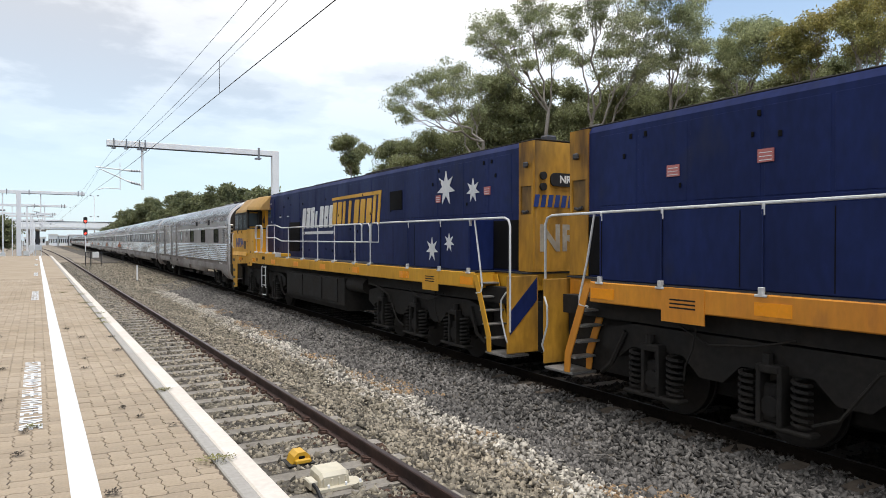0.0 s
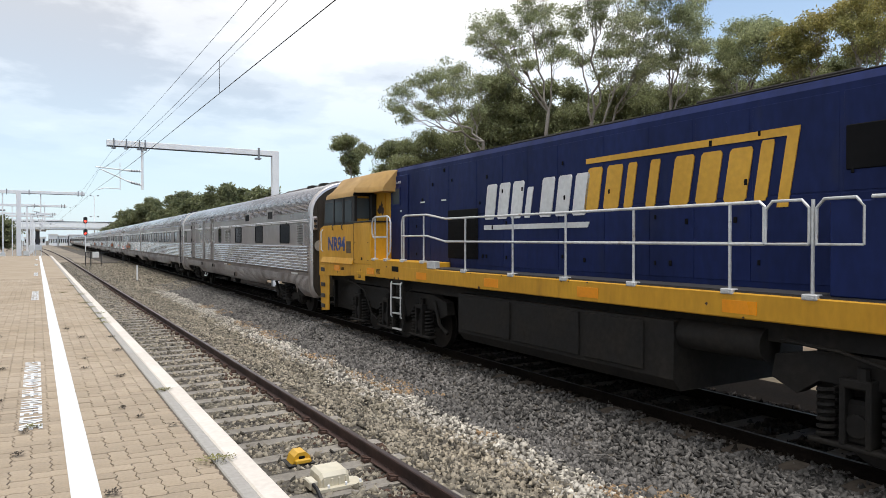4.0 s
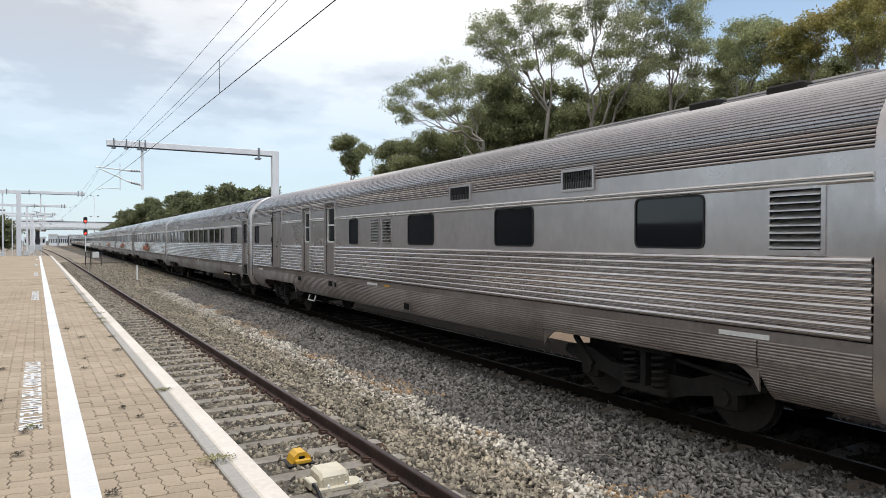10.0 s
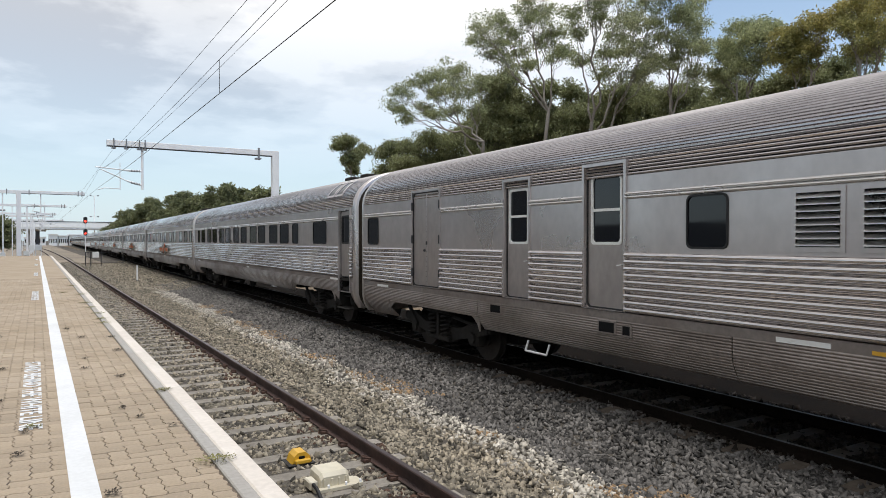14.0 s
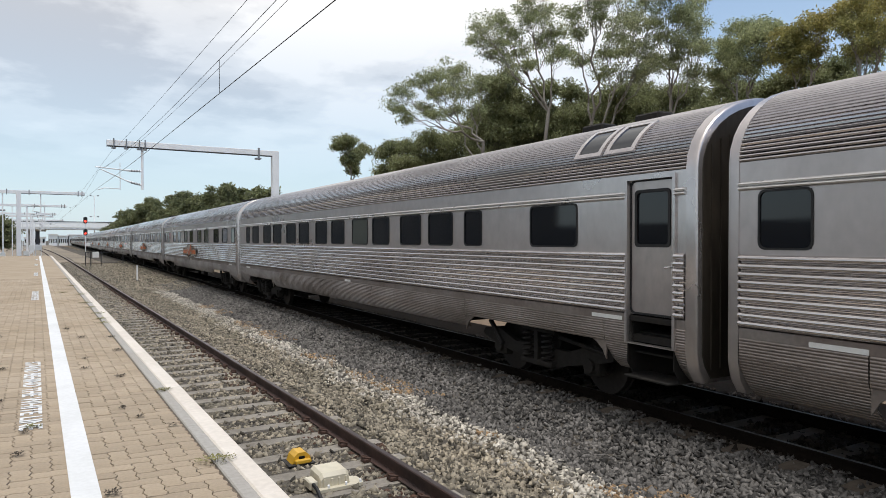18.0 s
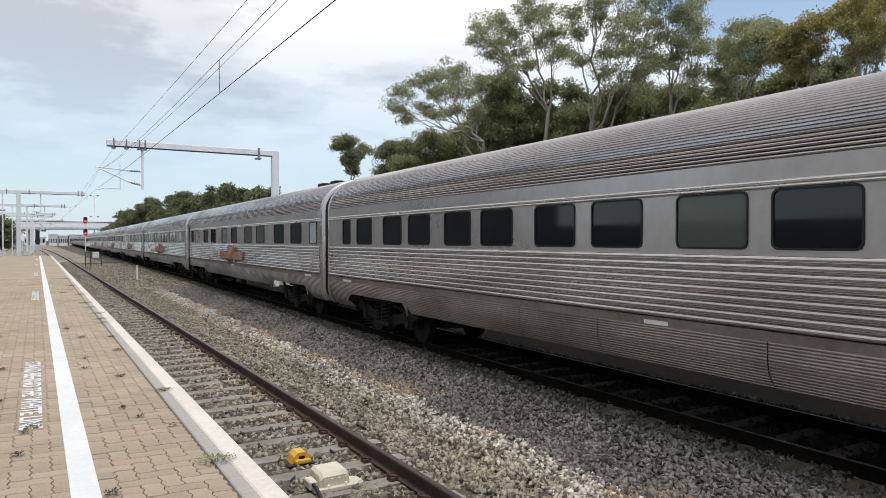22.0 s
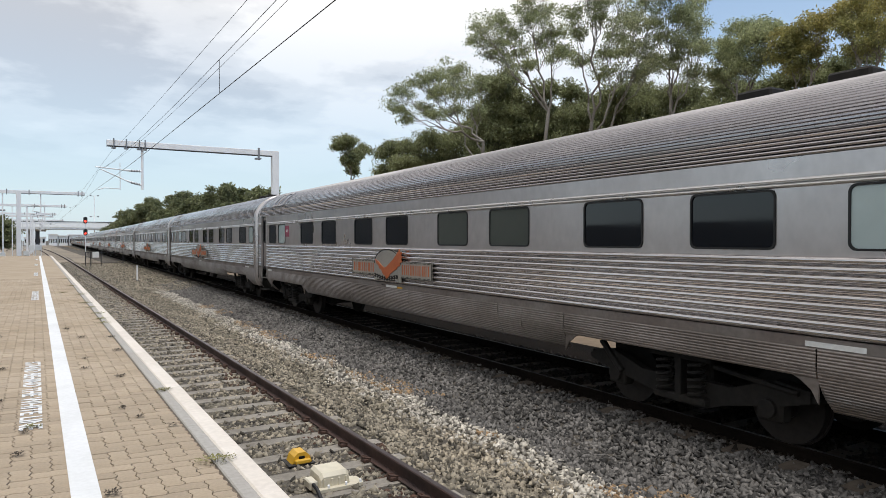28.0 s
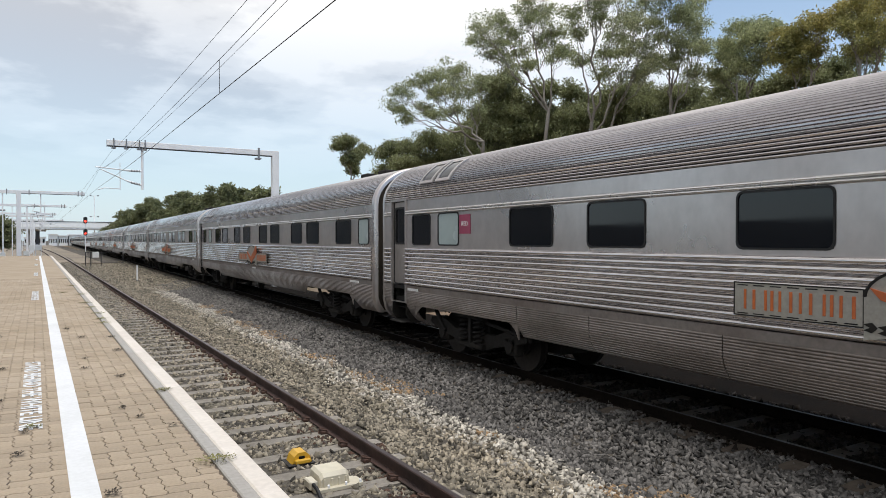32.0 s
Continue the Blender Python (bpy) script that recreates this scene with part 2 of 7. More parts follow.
# sleeper colour lowered to carry the train's shade as well as grime
M_SLEEPER_SHADE = mat("grimy_shaded_sleeper", (0.125, 0.105, 0.088), 0.95, second=(0.085, 0.070, 0.056), grain=20, stain=2.0, vary=0.2, bump=0.4, pieces=0.2, shine=0.1)
M_EARTH = mat("dry_earth", (0.17, 0.115, 0.07), 0.95, second=(0.12, 0.10, 0.06), grain=3, stain=0.08, vary=0.25, bump=0.5, bump_scale=8)
M_GALV = mat("galvanised_steel", (0.86, 0.87, 0.88), 0.55, 0.0, second=(0.78, 0.79, 0.80), grain=14, vary=0.06)
M_WIRE = mat("copper_wire", (0.05, 0.048, 0.046), 0.6, 0.4, grain=20, vary=0.1)
M_INSUL = mat("insulator_grey", (0.22, 0.23, 0.25), 0.4, grain=20, vary=0.1)
M_BARK = mat("eucalypt_bark", (0.33, 0.30, 0.265), 0.8, second=(0.13, 0.11, 0.09), grain=6, stain=1.5, vary=0.25, stretch=(1, 1, 0.2), bump=0.4)


def leaf_mat(name, base, second, glow):
    """Leaves: matt upper side, and light that comes through from behind."""
    m = mat(name, base, 0.55, second=second, grain=1.5, stain=0.35, vary=0.2, islands=0.45)
    nt = m.node_tree
    b = nt.nodes["Principled BSDF"]
    tr = nt.nodes.new("ShaderNodeBsdfTranslucent")
    nt.links.new(b.inputs["Base Color"].links[0].from_socket, tr.inputs[0])
    mx = nt.nodes.new("ShaderNodeMixShader")
    mx.inputs[0].default_value = glow
    nt.links.new(b.outputs[0], mx.inputs[1])
    nt.links.new(tr.outputs[0], mx.inputs[2])
    nt.links.new(mx.outputs[0], nt.nodes["Material Output"].inputs[0])
    return m


M_LEAF = leaf_mat("eucalypt_leaf", (0.395, 0.420, 0.225), (0.255, 0.285, 0.145), 0.5)
M_LEAF_DARK = leaf_mat("dark_leaf", (0.275, 0.290, 0.140), (0.175, 0.195, 0.090), 0.45)
# the gold tint puts sunlight on these crowns into the leaf colour
M_LEAF_GOLD = leaf_mat("sun_gold_leaf", (0.400, 0.335, 0.100), (0.250, 0.265, 0.110), 0.5)
M_LEAF_FAR = leaf_mat("far_leaf", (0.215, 0.230, 0.110), (0.135, 0.155, 0.075), 0.4)
M_WEED = mat("weed_green", (0.20, 0.19, 0.05), 0.7, second=(0.13, 0.12, 0.035), grain=8, vary=0.3, islands=0.4)
M_DRY = mat("dry_sprig", (0.065, 0.05, 0.035), 0.9, grain=8, vary=0.3, islands=0.4)
M_YBOX = mat("yellow_plastic", (0.66, 0.38, 0.03), 0.4, grain=12, vary=0.08)
M_WBOX = mat("cream_plastic", (0.62, 0.58, 0.46), 0.45, second=(0.52, 0.47, 0.36), grain=10, vary=0.08)
M_DARKSTEEL = mat("dark_steel", (0.06, 0.06, 0.065), 0.55, 0.4, grain=12, vary=0.2)
M_BRIDGE = mat("bridge_concrete", (0.92, 0.93, 0.92), 0.8, second=(0.86, 0.87, 0.86), grain=1.0, stain=0.1, vary=0.04)
M_SIGNAL_RED = mat("signal_red_lens", (1.0, 0.05, 0.03), 0.3, grain=4, vary=0.02, emit=4.0)


# ======== mesh helpers ========
class Shape:
    """Collects vertices and faces of one part."""

    def __init__(self):
        self.v, self.f = [], []

    def add(self, verts, faces):
        n = len(self.v)
        self.v += [tuple(p) for p in verts]
        self.f += [tuple(n + i for i in q) for q in faces]
        return self

    def box(self, x0, x1, y0, y1, z0, z1, b=0.0):
        """A box, with chamfered edges where b is given."""
        x0, x1, y0, y1, z0, z1 = min(x0, x1), max(x0, x1), min(y0, y1), max(y0, y1), min(z0, z1), max(z0, z1)
        b = min(b, (x1 - x0) * 0.45, (y1 - y0) * 0.45, (z1 - z0) * 0.45)
        if b <= 0:
            vs = [(x, y, z) for x in (x0, x1) for y in (y0, y1) for z in (z0, z1)]
            return self.add(vs, [(0, 1, 3, 2), (4, 6, 7, 5), (0, 4, 5, 1), (2, 3, 7, 6), (0, 2, 6, 4), (1, 5, 7, 3)])
        lo, hi = (x0, y0, z0), (x1, y1, z1)
        vs, idx = [], {}
        for c in range(8):
            s = [(c >> k) & 1 for k in range(3)]
            for a in range(3):
                p = [hi[k] - (b if k != a else 0) if s[k] else lo[k] + (b if k != a else 0) for k in range(3)]
                idx[(c, a)] = len(vs)
                vs.append(p)
        fs = []
        for a in range(3):
            o = [k for k in range(3) if k != a]
            for side in (0, 1):
                q = [idx[((side << a) | (i << o[0]) | (j << o[1]), a)] for i, j in ((0, 0), (1, 0), (1, 1), (0, 1))]
                fs.append(q if (side == 1) == (a != 1) else q[::-1])
            for i in (0, 1):
                for j in (0, 1):
                    base = (i << o[0]) | (j << o[1])
                    c0, c1 = base, base | (1 << a)
                    q = [idx[(c0, o[0])], idx[(c1, o[0])], idx[(c1, o[1])], idx[(c0, o[1])]]
                    n = (Vector(vs[q[1]]) - Vector(vs[q[0]])).cross(Vector(vs[q[2]]) - Vector(vs[q[0]]))
                    d = Vector([0, 0, 0])
                    d[o[0]], d[o[1]] = (1 if i else -1), (1 if j else -1)
                    fs.append(q if n.dot(d) > 0 else q[::-1])
        for c in range(8):
            s = [(c >> k) & 1 for k in range(3)]
            q = [idx[(c, 0)], idx[(c, 1)], idx[(c, 2)]]
            fs.append(q if sum(s) % 2 == 1 else q[::-1])
        return self.add(vs, fs)

    def extrude(self, prof, y0, y1, cap=True, closed=True):
        """A profile of (x, z) points drawn along y."""
        n = len(prof)
        vs = [(x, y0, z) for x, z in prof] + [(x, y1, z) for x, z in prof]
        fs = [(i, (i + 1) % n, n + (i + 1) % n, n + i) for i in range(n if closed else n - 1)]
        if cap and closed:
            fs += [tuple(range(n))[::-1], tuple(range(n, 2 * n))]
        return self.add(vs, fs)

    def plate(self, outline, axis, a, b):
        """A flat outline of (u, w) points given a thickness from a to b along axis 0, 1 or 2."""
        def at(u, w, d):
            return (d, u, w) if axis == 0 else (u, d, w) if axis == 1 else (u, w, d)
        n = len(outline)
        vs = [at(u, w, a) for u, w in outline] + [at(u, w, b) for u, w in outline]
        fs = [(i, (i + 1) % n, n + (i + 1) % n, n + i) for i in range(n)] + [tuple(range(n))[::-1], tuple(range(n, 2 * n))]
        return self.add(vs, fs)

    def tube(self, path, r, sides=8, r_end=None, cap=True):
        """A round bar along a path, tapering to r_end."""
        path = [Vector(p) for p in path]
        n, vs, fs = len(path), [], []
        side = None
        for i, p in enumerate(path):
            d = (path[min(i + 1, n - 1)] - path[max(i - 1, 0)]).normalized()
            if side is None:
                side = d.orthogonal().normalized()
            side = (side - d * side.dot(d)).normalized()
            up = d.cross(side)
            rr = r if r_end is None else r + (r_end - r) * i / (n - 1)
            for k in range(sides):
                a = 2 * math.pi * k / sides
                vs.append(p + side * (rr * math.cos(a)) + up * (rr * math.sin(a)))
        for i in range(n - 1):
            for k in range(sides):
                k2 = (k + 1) % sides
                fs.append((i * sides + k, i * sides + k2, (i + 1) * sides + k2, (i + 1) * sides + k))
        if cap:
            fs += [tuple(range(sides))[::-1], tuple((n - 1) * sides + k for k in range(sides))]
        return self.add(vs, fs)

    def disc(self, centre, axis, r, a, b, sides=24):
        """A round plate or drum from a to b along an axis, round a centre in the other two."""
        c = [(centre[0] + r * math.cos(2 * math.pi * k / sides), centre[1] + r * math.sin(2 * math.pi * k / sides)) for k in range(sides)]
        return self.plate(c, axis, a, b)

    def mesh(self, name, smooth=False, angle=35, fix=True):
        me = bpy.data.meshes.new(name)
        me.from_pydata(self.v, [], self.f)
        if fix:
            bm = bmesh.new()
            bm.from_mesh(me)
            bmesh.ops.recalc_face_normals(bm, faces=bm.faces)
            bm.to_mesh(me)
            bm.free()
        if smooth:
            me.shade_smooth()
            me.set_sharp_from_angle(angle=radians(angle))
        me.update()
        return me


def part(name, shape, material, parent=None, label="", smooth=False, at=None, fix=True):
    """Links a shape, or a ready mesh, as one mesh object under a thing or a part."""
    me = shape if isinstance(shape, bpy.types.Mesh) else shape.mesh(name, smooth, fix=fix)
    if not me.materials:
        me.materials.append(material)
    ob = new(name, me)
    if parent is not None:
        ob.parent = parent
    if at is not None:
        ob.matrix_basis = at if isinstance(at, Matrix) else Matrix.Translation(at)
    return tagged(ob, label)


def thing(name, label, category, group="", kind="", at=None):
    ob = new(name)
    ob.empty_display_size = 0.2
    if at is not None:
        ob.matrix_basis = at if isinstance(at, Matrix) else Matrix.Translation(at)
    return tagged(ob, label, category, group, kind)


def rounded(u0, u1, w0, w1, r, n=4):
    pts = []
    for cu, cw, a0 in ((u1 - r, w1 - r, 0), (u0 + r, w1 - r, 90), (u0 + r, w0 + r, 180), (u1 - r, w0 + r, 270)):
        for k in range(n + 1):
            a = radians(a0 + 90 * k / n)
            pts.append((cu + r * math.cos(a), cw + r * math.sin(a)))
    return pts


def ring(shape, outer, inner, axis, a, b):
    """A frame between two outlines with the same count of points."""
    def at(u, w, d):
        return (d, u, w) if axis == 0 else (u, d, w) if axis == 1 else (u, w, d)
    n = len(outer)
    vs = [at(*p, d) for d in (a, b) for o in (outer, inner) for p in o]
    fs = []
    for i in range(n):
        j = (i + 1) % n
        fs += [(i, j, n + j, n + i), (2 * n + j, 2 * n + i, 3 * n + i, 3 * n + j), (j, i, 2 * n + i, 2 * n + j), (n + i, n + j, 3 * n + j, 3 * n + i)]
    return shape.add(vs, fs)


def words(name, text, size, material, parent, at, depth=0.002, width=None, label="", bold=0.0):
    """Raised lettering in the built-in font, as a mesh."""
    cu = bpy.data.curves.new(name, "FONT")
    cu.body, cu.size, cu.extrude, cu.align_x, cu.align_y = text, size, depth, "CENTER", "CENTER"
    cu.offset, cu.resolution_u = bold, 3
    tmp = bpy.data.objects.new(name, cu)
    scene.collection.objects.link(tmp)
    me = bpy.data.meshes.new_from_object(tmp.evaluated_get(bpy.context.evaluated_depsgraph_get()))
    bpy.data.objects.remove(tmp)
    if width and me.vertices:
        w = max(v.co.x for v in me.vertices) - min(v.co.x for v in me.vertices)
        me.transform(Matrix.Diagonal((width / w, 1, 1, 1)))
    me.materials.clear()
    me.materials.append(material)
    ob = new(name, me)
    ob.parent = parent
    ob.matrix_basis = at
    return tagged(ob, label)


# ======== rolling stock: coaches ========
# A vehicle's own space: y runs back along the train from its front end, x across (the camera's side is -x), z up from the rail.
W = 1.47
Z_SILL, Z_BELT, Z_ROOF, ROOF_H = 1.40, 2.24, 3.29, 0.99
READ = Matrix(((0, 0, -1, 0), (-1, 0, 0, 0), (0, 1, 0, 0), (0, 0, 0, 1)))    # lettering on the -x side


def on_side(y, z, x=-W):
    return Matrix.Translation((x, y, z)) @ READ


def flutes(z0, z1, n, depth, x=-W, per=6, groove=0.0):
    """Profile points up a side with n rounded ribs standing out towards -x; groove: the share of each pitch left as a narrow slot."""
    pts = []
    for i in range(n):
        for k in range(per + (1 if groove else 0)):
            t = k / per
            out = depth * math.sin(math.pi * t) ** 0.55 if 0 < t < 1 else 0.0
            pts.append((x - out, z0 + (z1 - z0) * (i + groove + t * (1 - groove)) / n))
        if groove:
            pts += [(x + 0.012, z0 + (z1 - z0) * (i + 1 + groove * 0.12) / n), (x + 0.012, z0 + (z1 - z0) * (i + 1 + groove * 0.88) / n)]
    if groove:
        return pts[:-2] + [(x, z1)]
    return pts + [(x, z1)]


def roof_points(n, depth, per=4):
    pts = []
    steps = n * per
    for i in range(steps + 1):
        a = math.pi * (1 - (i // per + (0.0, 0.17, 0.5, 0.83)[i % per]) / n)
        c, s = math.cos(a), math.sin(a)
        nx, nz = c / W, s / ROOF_H
        l = math.hypot(nx, nz)
        d = (-depth, 0.0, depth * 0.25, 0.0)[i % per]
        pts.append((W * c + nx / l * d, Z_ROOF + ROOF_H * s + nz / l * d))
    return pts


def section(inset=0.0, low=0.62):
    """The coach's outline, from the low near corner over the roof to the low far corner."""
    k = 1 - inset / W
    pts = [(-W * k + 0.16, low), (-W * k + 0.05, low + 0.16), (-W * k, 1.0), (-W * k, Z_ROOF)]
    for i in range(1, 18):
        a = math.pi * (1 - i / 18)
        pts.append((W * k * math.cos(a), Z_ROOF + (ROOF_H - inset) * math.sin(a)))
    return pts + [(W * k, Z_ROOF), (W * k, 1.0), (W * k - 0.05, low + 0.16), (W * k - 0.16, low)]


def loft(shape, rows, cap_first=True, cap_last=False):
    """Skins closed outlines of (x, z) points at several y."""
    n = len(rows[0][1])
    vs = [(x, y, z) for y, pts in rows for x, z in pts]
    fs = []
    for r in range(len(rows) - 1):
        for i in range(n):
            j = (i + 1) % n
            fs.append((r * n + i, r * n + j, (r + 1) * n + j, (r + 1) * n + i))
    if cap_first:
        fs.append(tuple(range(n)))
    if cap_last:
        fs.append(tuple((len(rows) - 1) * n + i for i in range(n))[::-1])
    return shape.add(vs, fs)


MESHES = {}


def shared(key, make):
    """A mesh that is built once and used by all alike parts."""
    if key not in MESHES:
        MESHES[key] = make()
    return MESHES[key]


def coil(r, z0, z1, turns, wire, x, y, per=9):
    n = int(turns * per)
    return [(x + r * math.cos(2 * math.pi * k / per), y + r * math.sin(2 * math.pi * k / per), z0 + (z1 - z0) * k / n) for k in range(n + 1)]


def wheelset_mesh(r=0.46):
    s = Shape()
    for side in (-1, 1):
        x = side * 0.7175
        s.disc((0, 0), 0, r, x - 0.055, x + 0.065, 28)
        s.disc((0, 0), 0, r + 0.028, x - side * 0.075, x - side * 0.045, 28)
        s.disc((0, 0), 0, 0.16, x - 0.10, x + 0.10, 14)
    s.tube([(-1.02, 0, 0), (1.02, 0, 0)], 0.085, 10)
    return s.mesh("wheelset", True)


def axle_box_mesh():
    return Shape().box(0.92, 1.12, -0.17, 0.17, 0.30, 0.64, 0.03).disc((0, 0.46), 0, 0.11, 1.11, 1.17, 12).mesh("axle_box")


def coach_bogie(parent, y):
    def bolster():
        s = Shape().box(-1.0, 1.0, -0.35, 0.35, 0.55, 0.85, 0.03).box(-0.5, 0.5, -1.9, 1.9, 0.36, 1.0, 0.02)
        for yy in (-1.75, 1.75):
            s.box(-1.1, 1.1, yy - 0.06, yy + 0.06, 0.60, 0.70, 0.02)
        return s.mesh("bogie")

    def side_frame():
        s = Shape()
        out = [(-1.72, 0.60), (-1.72, 0.74), (-1.30, 0.80), (-0.72, 0.60), (0.72, 0.60), (1.30, 0.80), (1.72, 0.74), (1.72, 0.60), (1.42, 0.52),
               (1.02, 0.44), (0.62, 0.36), (0.34, 0.26), (-0.34, 0.26), (-0.62, 0.36), (-1.02, 0.44), (-1.42, 0.52)]
        s.plate(out, 0, 0.98, 1.12)
        s.box(1.11, 1.24, -0.42, 0.42, 0.30, 0.40, 0.02)
        s.box(1.11, 1.24, -0.5, 0.5, 0.86, 1.0, 0.02)
        s.box(1.11, 1.24, -0.05, 0.05, 0.30, 1.0, 0.01)
        s.tube([(1.14, -1.5, 0.9), (1.14, -1.1, 0.5)], 0.05, 6)
        s.tube([(1.14, 0.5, 0.82), (1.14, 1.6, 0.70)], 0.035, 6)
        return s.mesh("side_frame")
    bogie = part("bogie", shared("coach_bogie", bolster), M_UNDER, parent, "grimy cast steel bogie", at=(0, y, 0))
    for turn in (0, 180):
        part("side_frame", shared("coach_side_frame", side_frame), M_UNDER, bogie, at=pose(0, 0, 0, 0, 0, turn))
    wheels = []
    for yy in (-1.22, 1.22):
        wheels.append(part("wheelset", shared("wheelset", wheelset_mesh), M_WHEEL, bogie, at=(0, yy, 0.46)))
        for turn in (0, 180):
            part("axle_box", shared("axle_box", axle_box_mesh), M_UNDER, bogie, at=pose(0, yy, 0, 0, 0, turn))
    for side in (-1, 1):
        for yy in (-0.26, 0.26):
            part("coil_spring", shared("coil", lambda: Shape().tube(coil(0.10, 0.40, 0.86, 5, 0.02, 0, 0), 0.024, 5).mesh("coil_spring", True)), M_UNDER, bogie, at=(side * 1.18, yy, 0))
    return wheels


def window(parent, y0, y1, z0, z1, kind="dark"):
    """A rounded window: rubber frame proud of the sheet, pane set back in it."""
    w, h = round(y1 - y0, 2), round(z1 - z0, 2)

    def frame_mesh():
        s = Shape()
        ring(s, rounded(-w / 2 - 0.018, w / 2 + 0.018, -h / 2 - 0.018, h / 2 + 0.018, 0.085), rounded(-w / 2 + 0.006, w / 2 - 0.006, -h / 2 + 0.006, h / 2 - 0.006, 0.07), 0, -0.012, 0.03)
        return s.mesh("window_frame")

    fr = part("window", shared(("wf", w, h), frame_mesh), M_RUBBER, parent, "rounded window in a black rubber frame", at=(-W, (y0 + y1) / 2, (z0 + z1) / 2))
    glass = {"dark": M_GLASS, "milk": M_GLASS_MILK, "blind": M_BLIND}[kind]
    part("pane", shared(("wp", w, h, kind), lambda: Shape().plate(rounded(-w / 2, w / 2, -h / 2, h / 2, 0.07), 0, 0.004, 0.03).mesh("pane")), glass, fr,
         {"milk": "pale frosted pane", "blind": "pane with a drawn blind"}.get(kind, ""))
    return fr


def louvre(parent, y0, y1, z0, z1, n=8):
    s = Shape()
    ring(s, [(y0 - 0.05, z0 - 0.05), (y1 + 0.05, z0 - 0.05), (y1 + 0.05, z1 + 0.05), (y0 - 0.05, z1 + 0.05)], [(y0, z0), (y1, z0), (y1, z1), (y0, z1)], 0, -W - 0.015, -W + 0.03)
    fr = part("louvre", s, M_STEEL_FLAT, parent, "pressed steel louvre grille")
    part("backing", Shape().box(-W + 0.05, -W + 0.06, y0, y1, z0, z1), M_BLACK, fr)
    p = (z1 - z0) / n
    for i in range(n):
        z = z0 + p * i
        part("slat", Shape().plate([(-W + 0.035, z + p * 1.05), (-W - 0.03, z + p * 0.30), (-W - 0.03, z + p * 0.16), (-W + 0.045, z + p * 0.95)], 1, y0, y1), M_TRIM, fr)
    return fr


def covered(intervals, y0, y1):
    return any(a < y1 - 1e-4 and b > y0 + 1e-4 for a, b in intervals)


def pierced(ys, z0, z1, holes, x=-W, thick=0.035):
    """One sheet of steel with rectangular holes."""
    zs = sorted({z0, z1, *[min(max(v, z0), z1) for h in holes for v in h[2:4]]})
    idx, vs, fs, edges = {}, [], [], {}

    def vert(i, j, k):
        if (i, j, k) not in idx:
            idx[(i, j, k)] = len(vs)
            vs.append((x + thick * k, ys[i], zs[j]))
        return idx[(i, j, k)]
    for i in range(len(ys) - 1):
        for j in range(len(zs) - 1):
            ym, zm = (ys[i] + ys[i + 1]) / 2, (zs[j] + zs[j + 1]) / 2
            if any(h[0] < ym < h[1] and h[2] < zm < h[3] for h in holes):
                continue
            loop = ((i, j), (i + 1, j), (i + 1, j + 1), (i, j + 1))
            fs.append([vert(*p, 0) for p in loop])
            fs.append([vert(*p, 1) for p in loop[::-1]])
            for a, b in zip(loop, loop[1:] + loop[:1]):
                key = tuple(sorted((a, b)))
                edges[key] = edges.get(key, 0) + 1
    for (a, b), n in edges.items():
        if n == 1:
            fs.append([vert(*a, 0), vert(*b, 0), vert(*b, 1), vert(*a, 1)])
    return Shape().add(vs, fs)


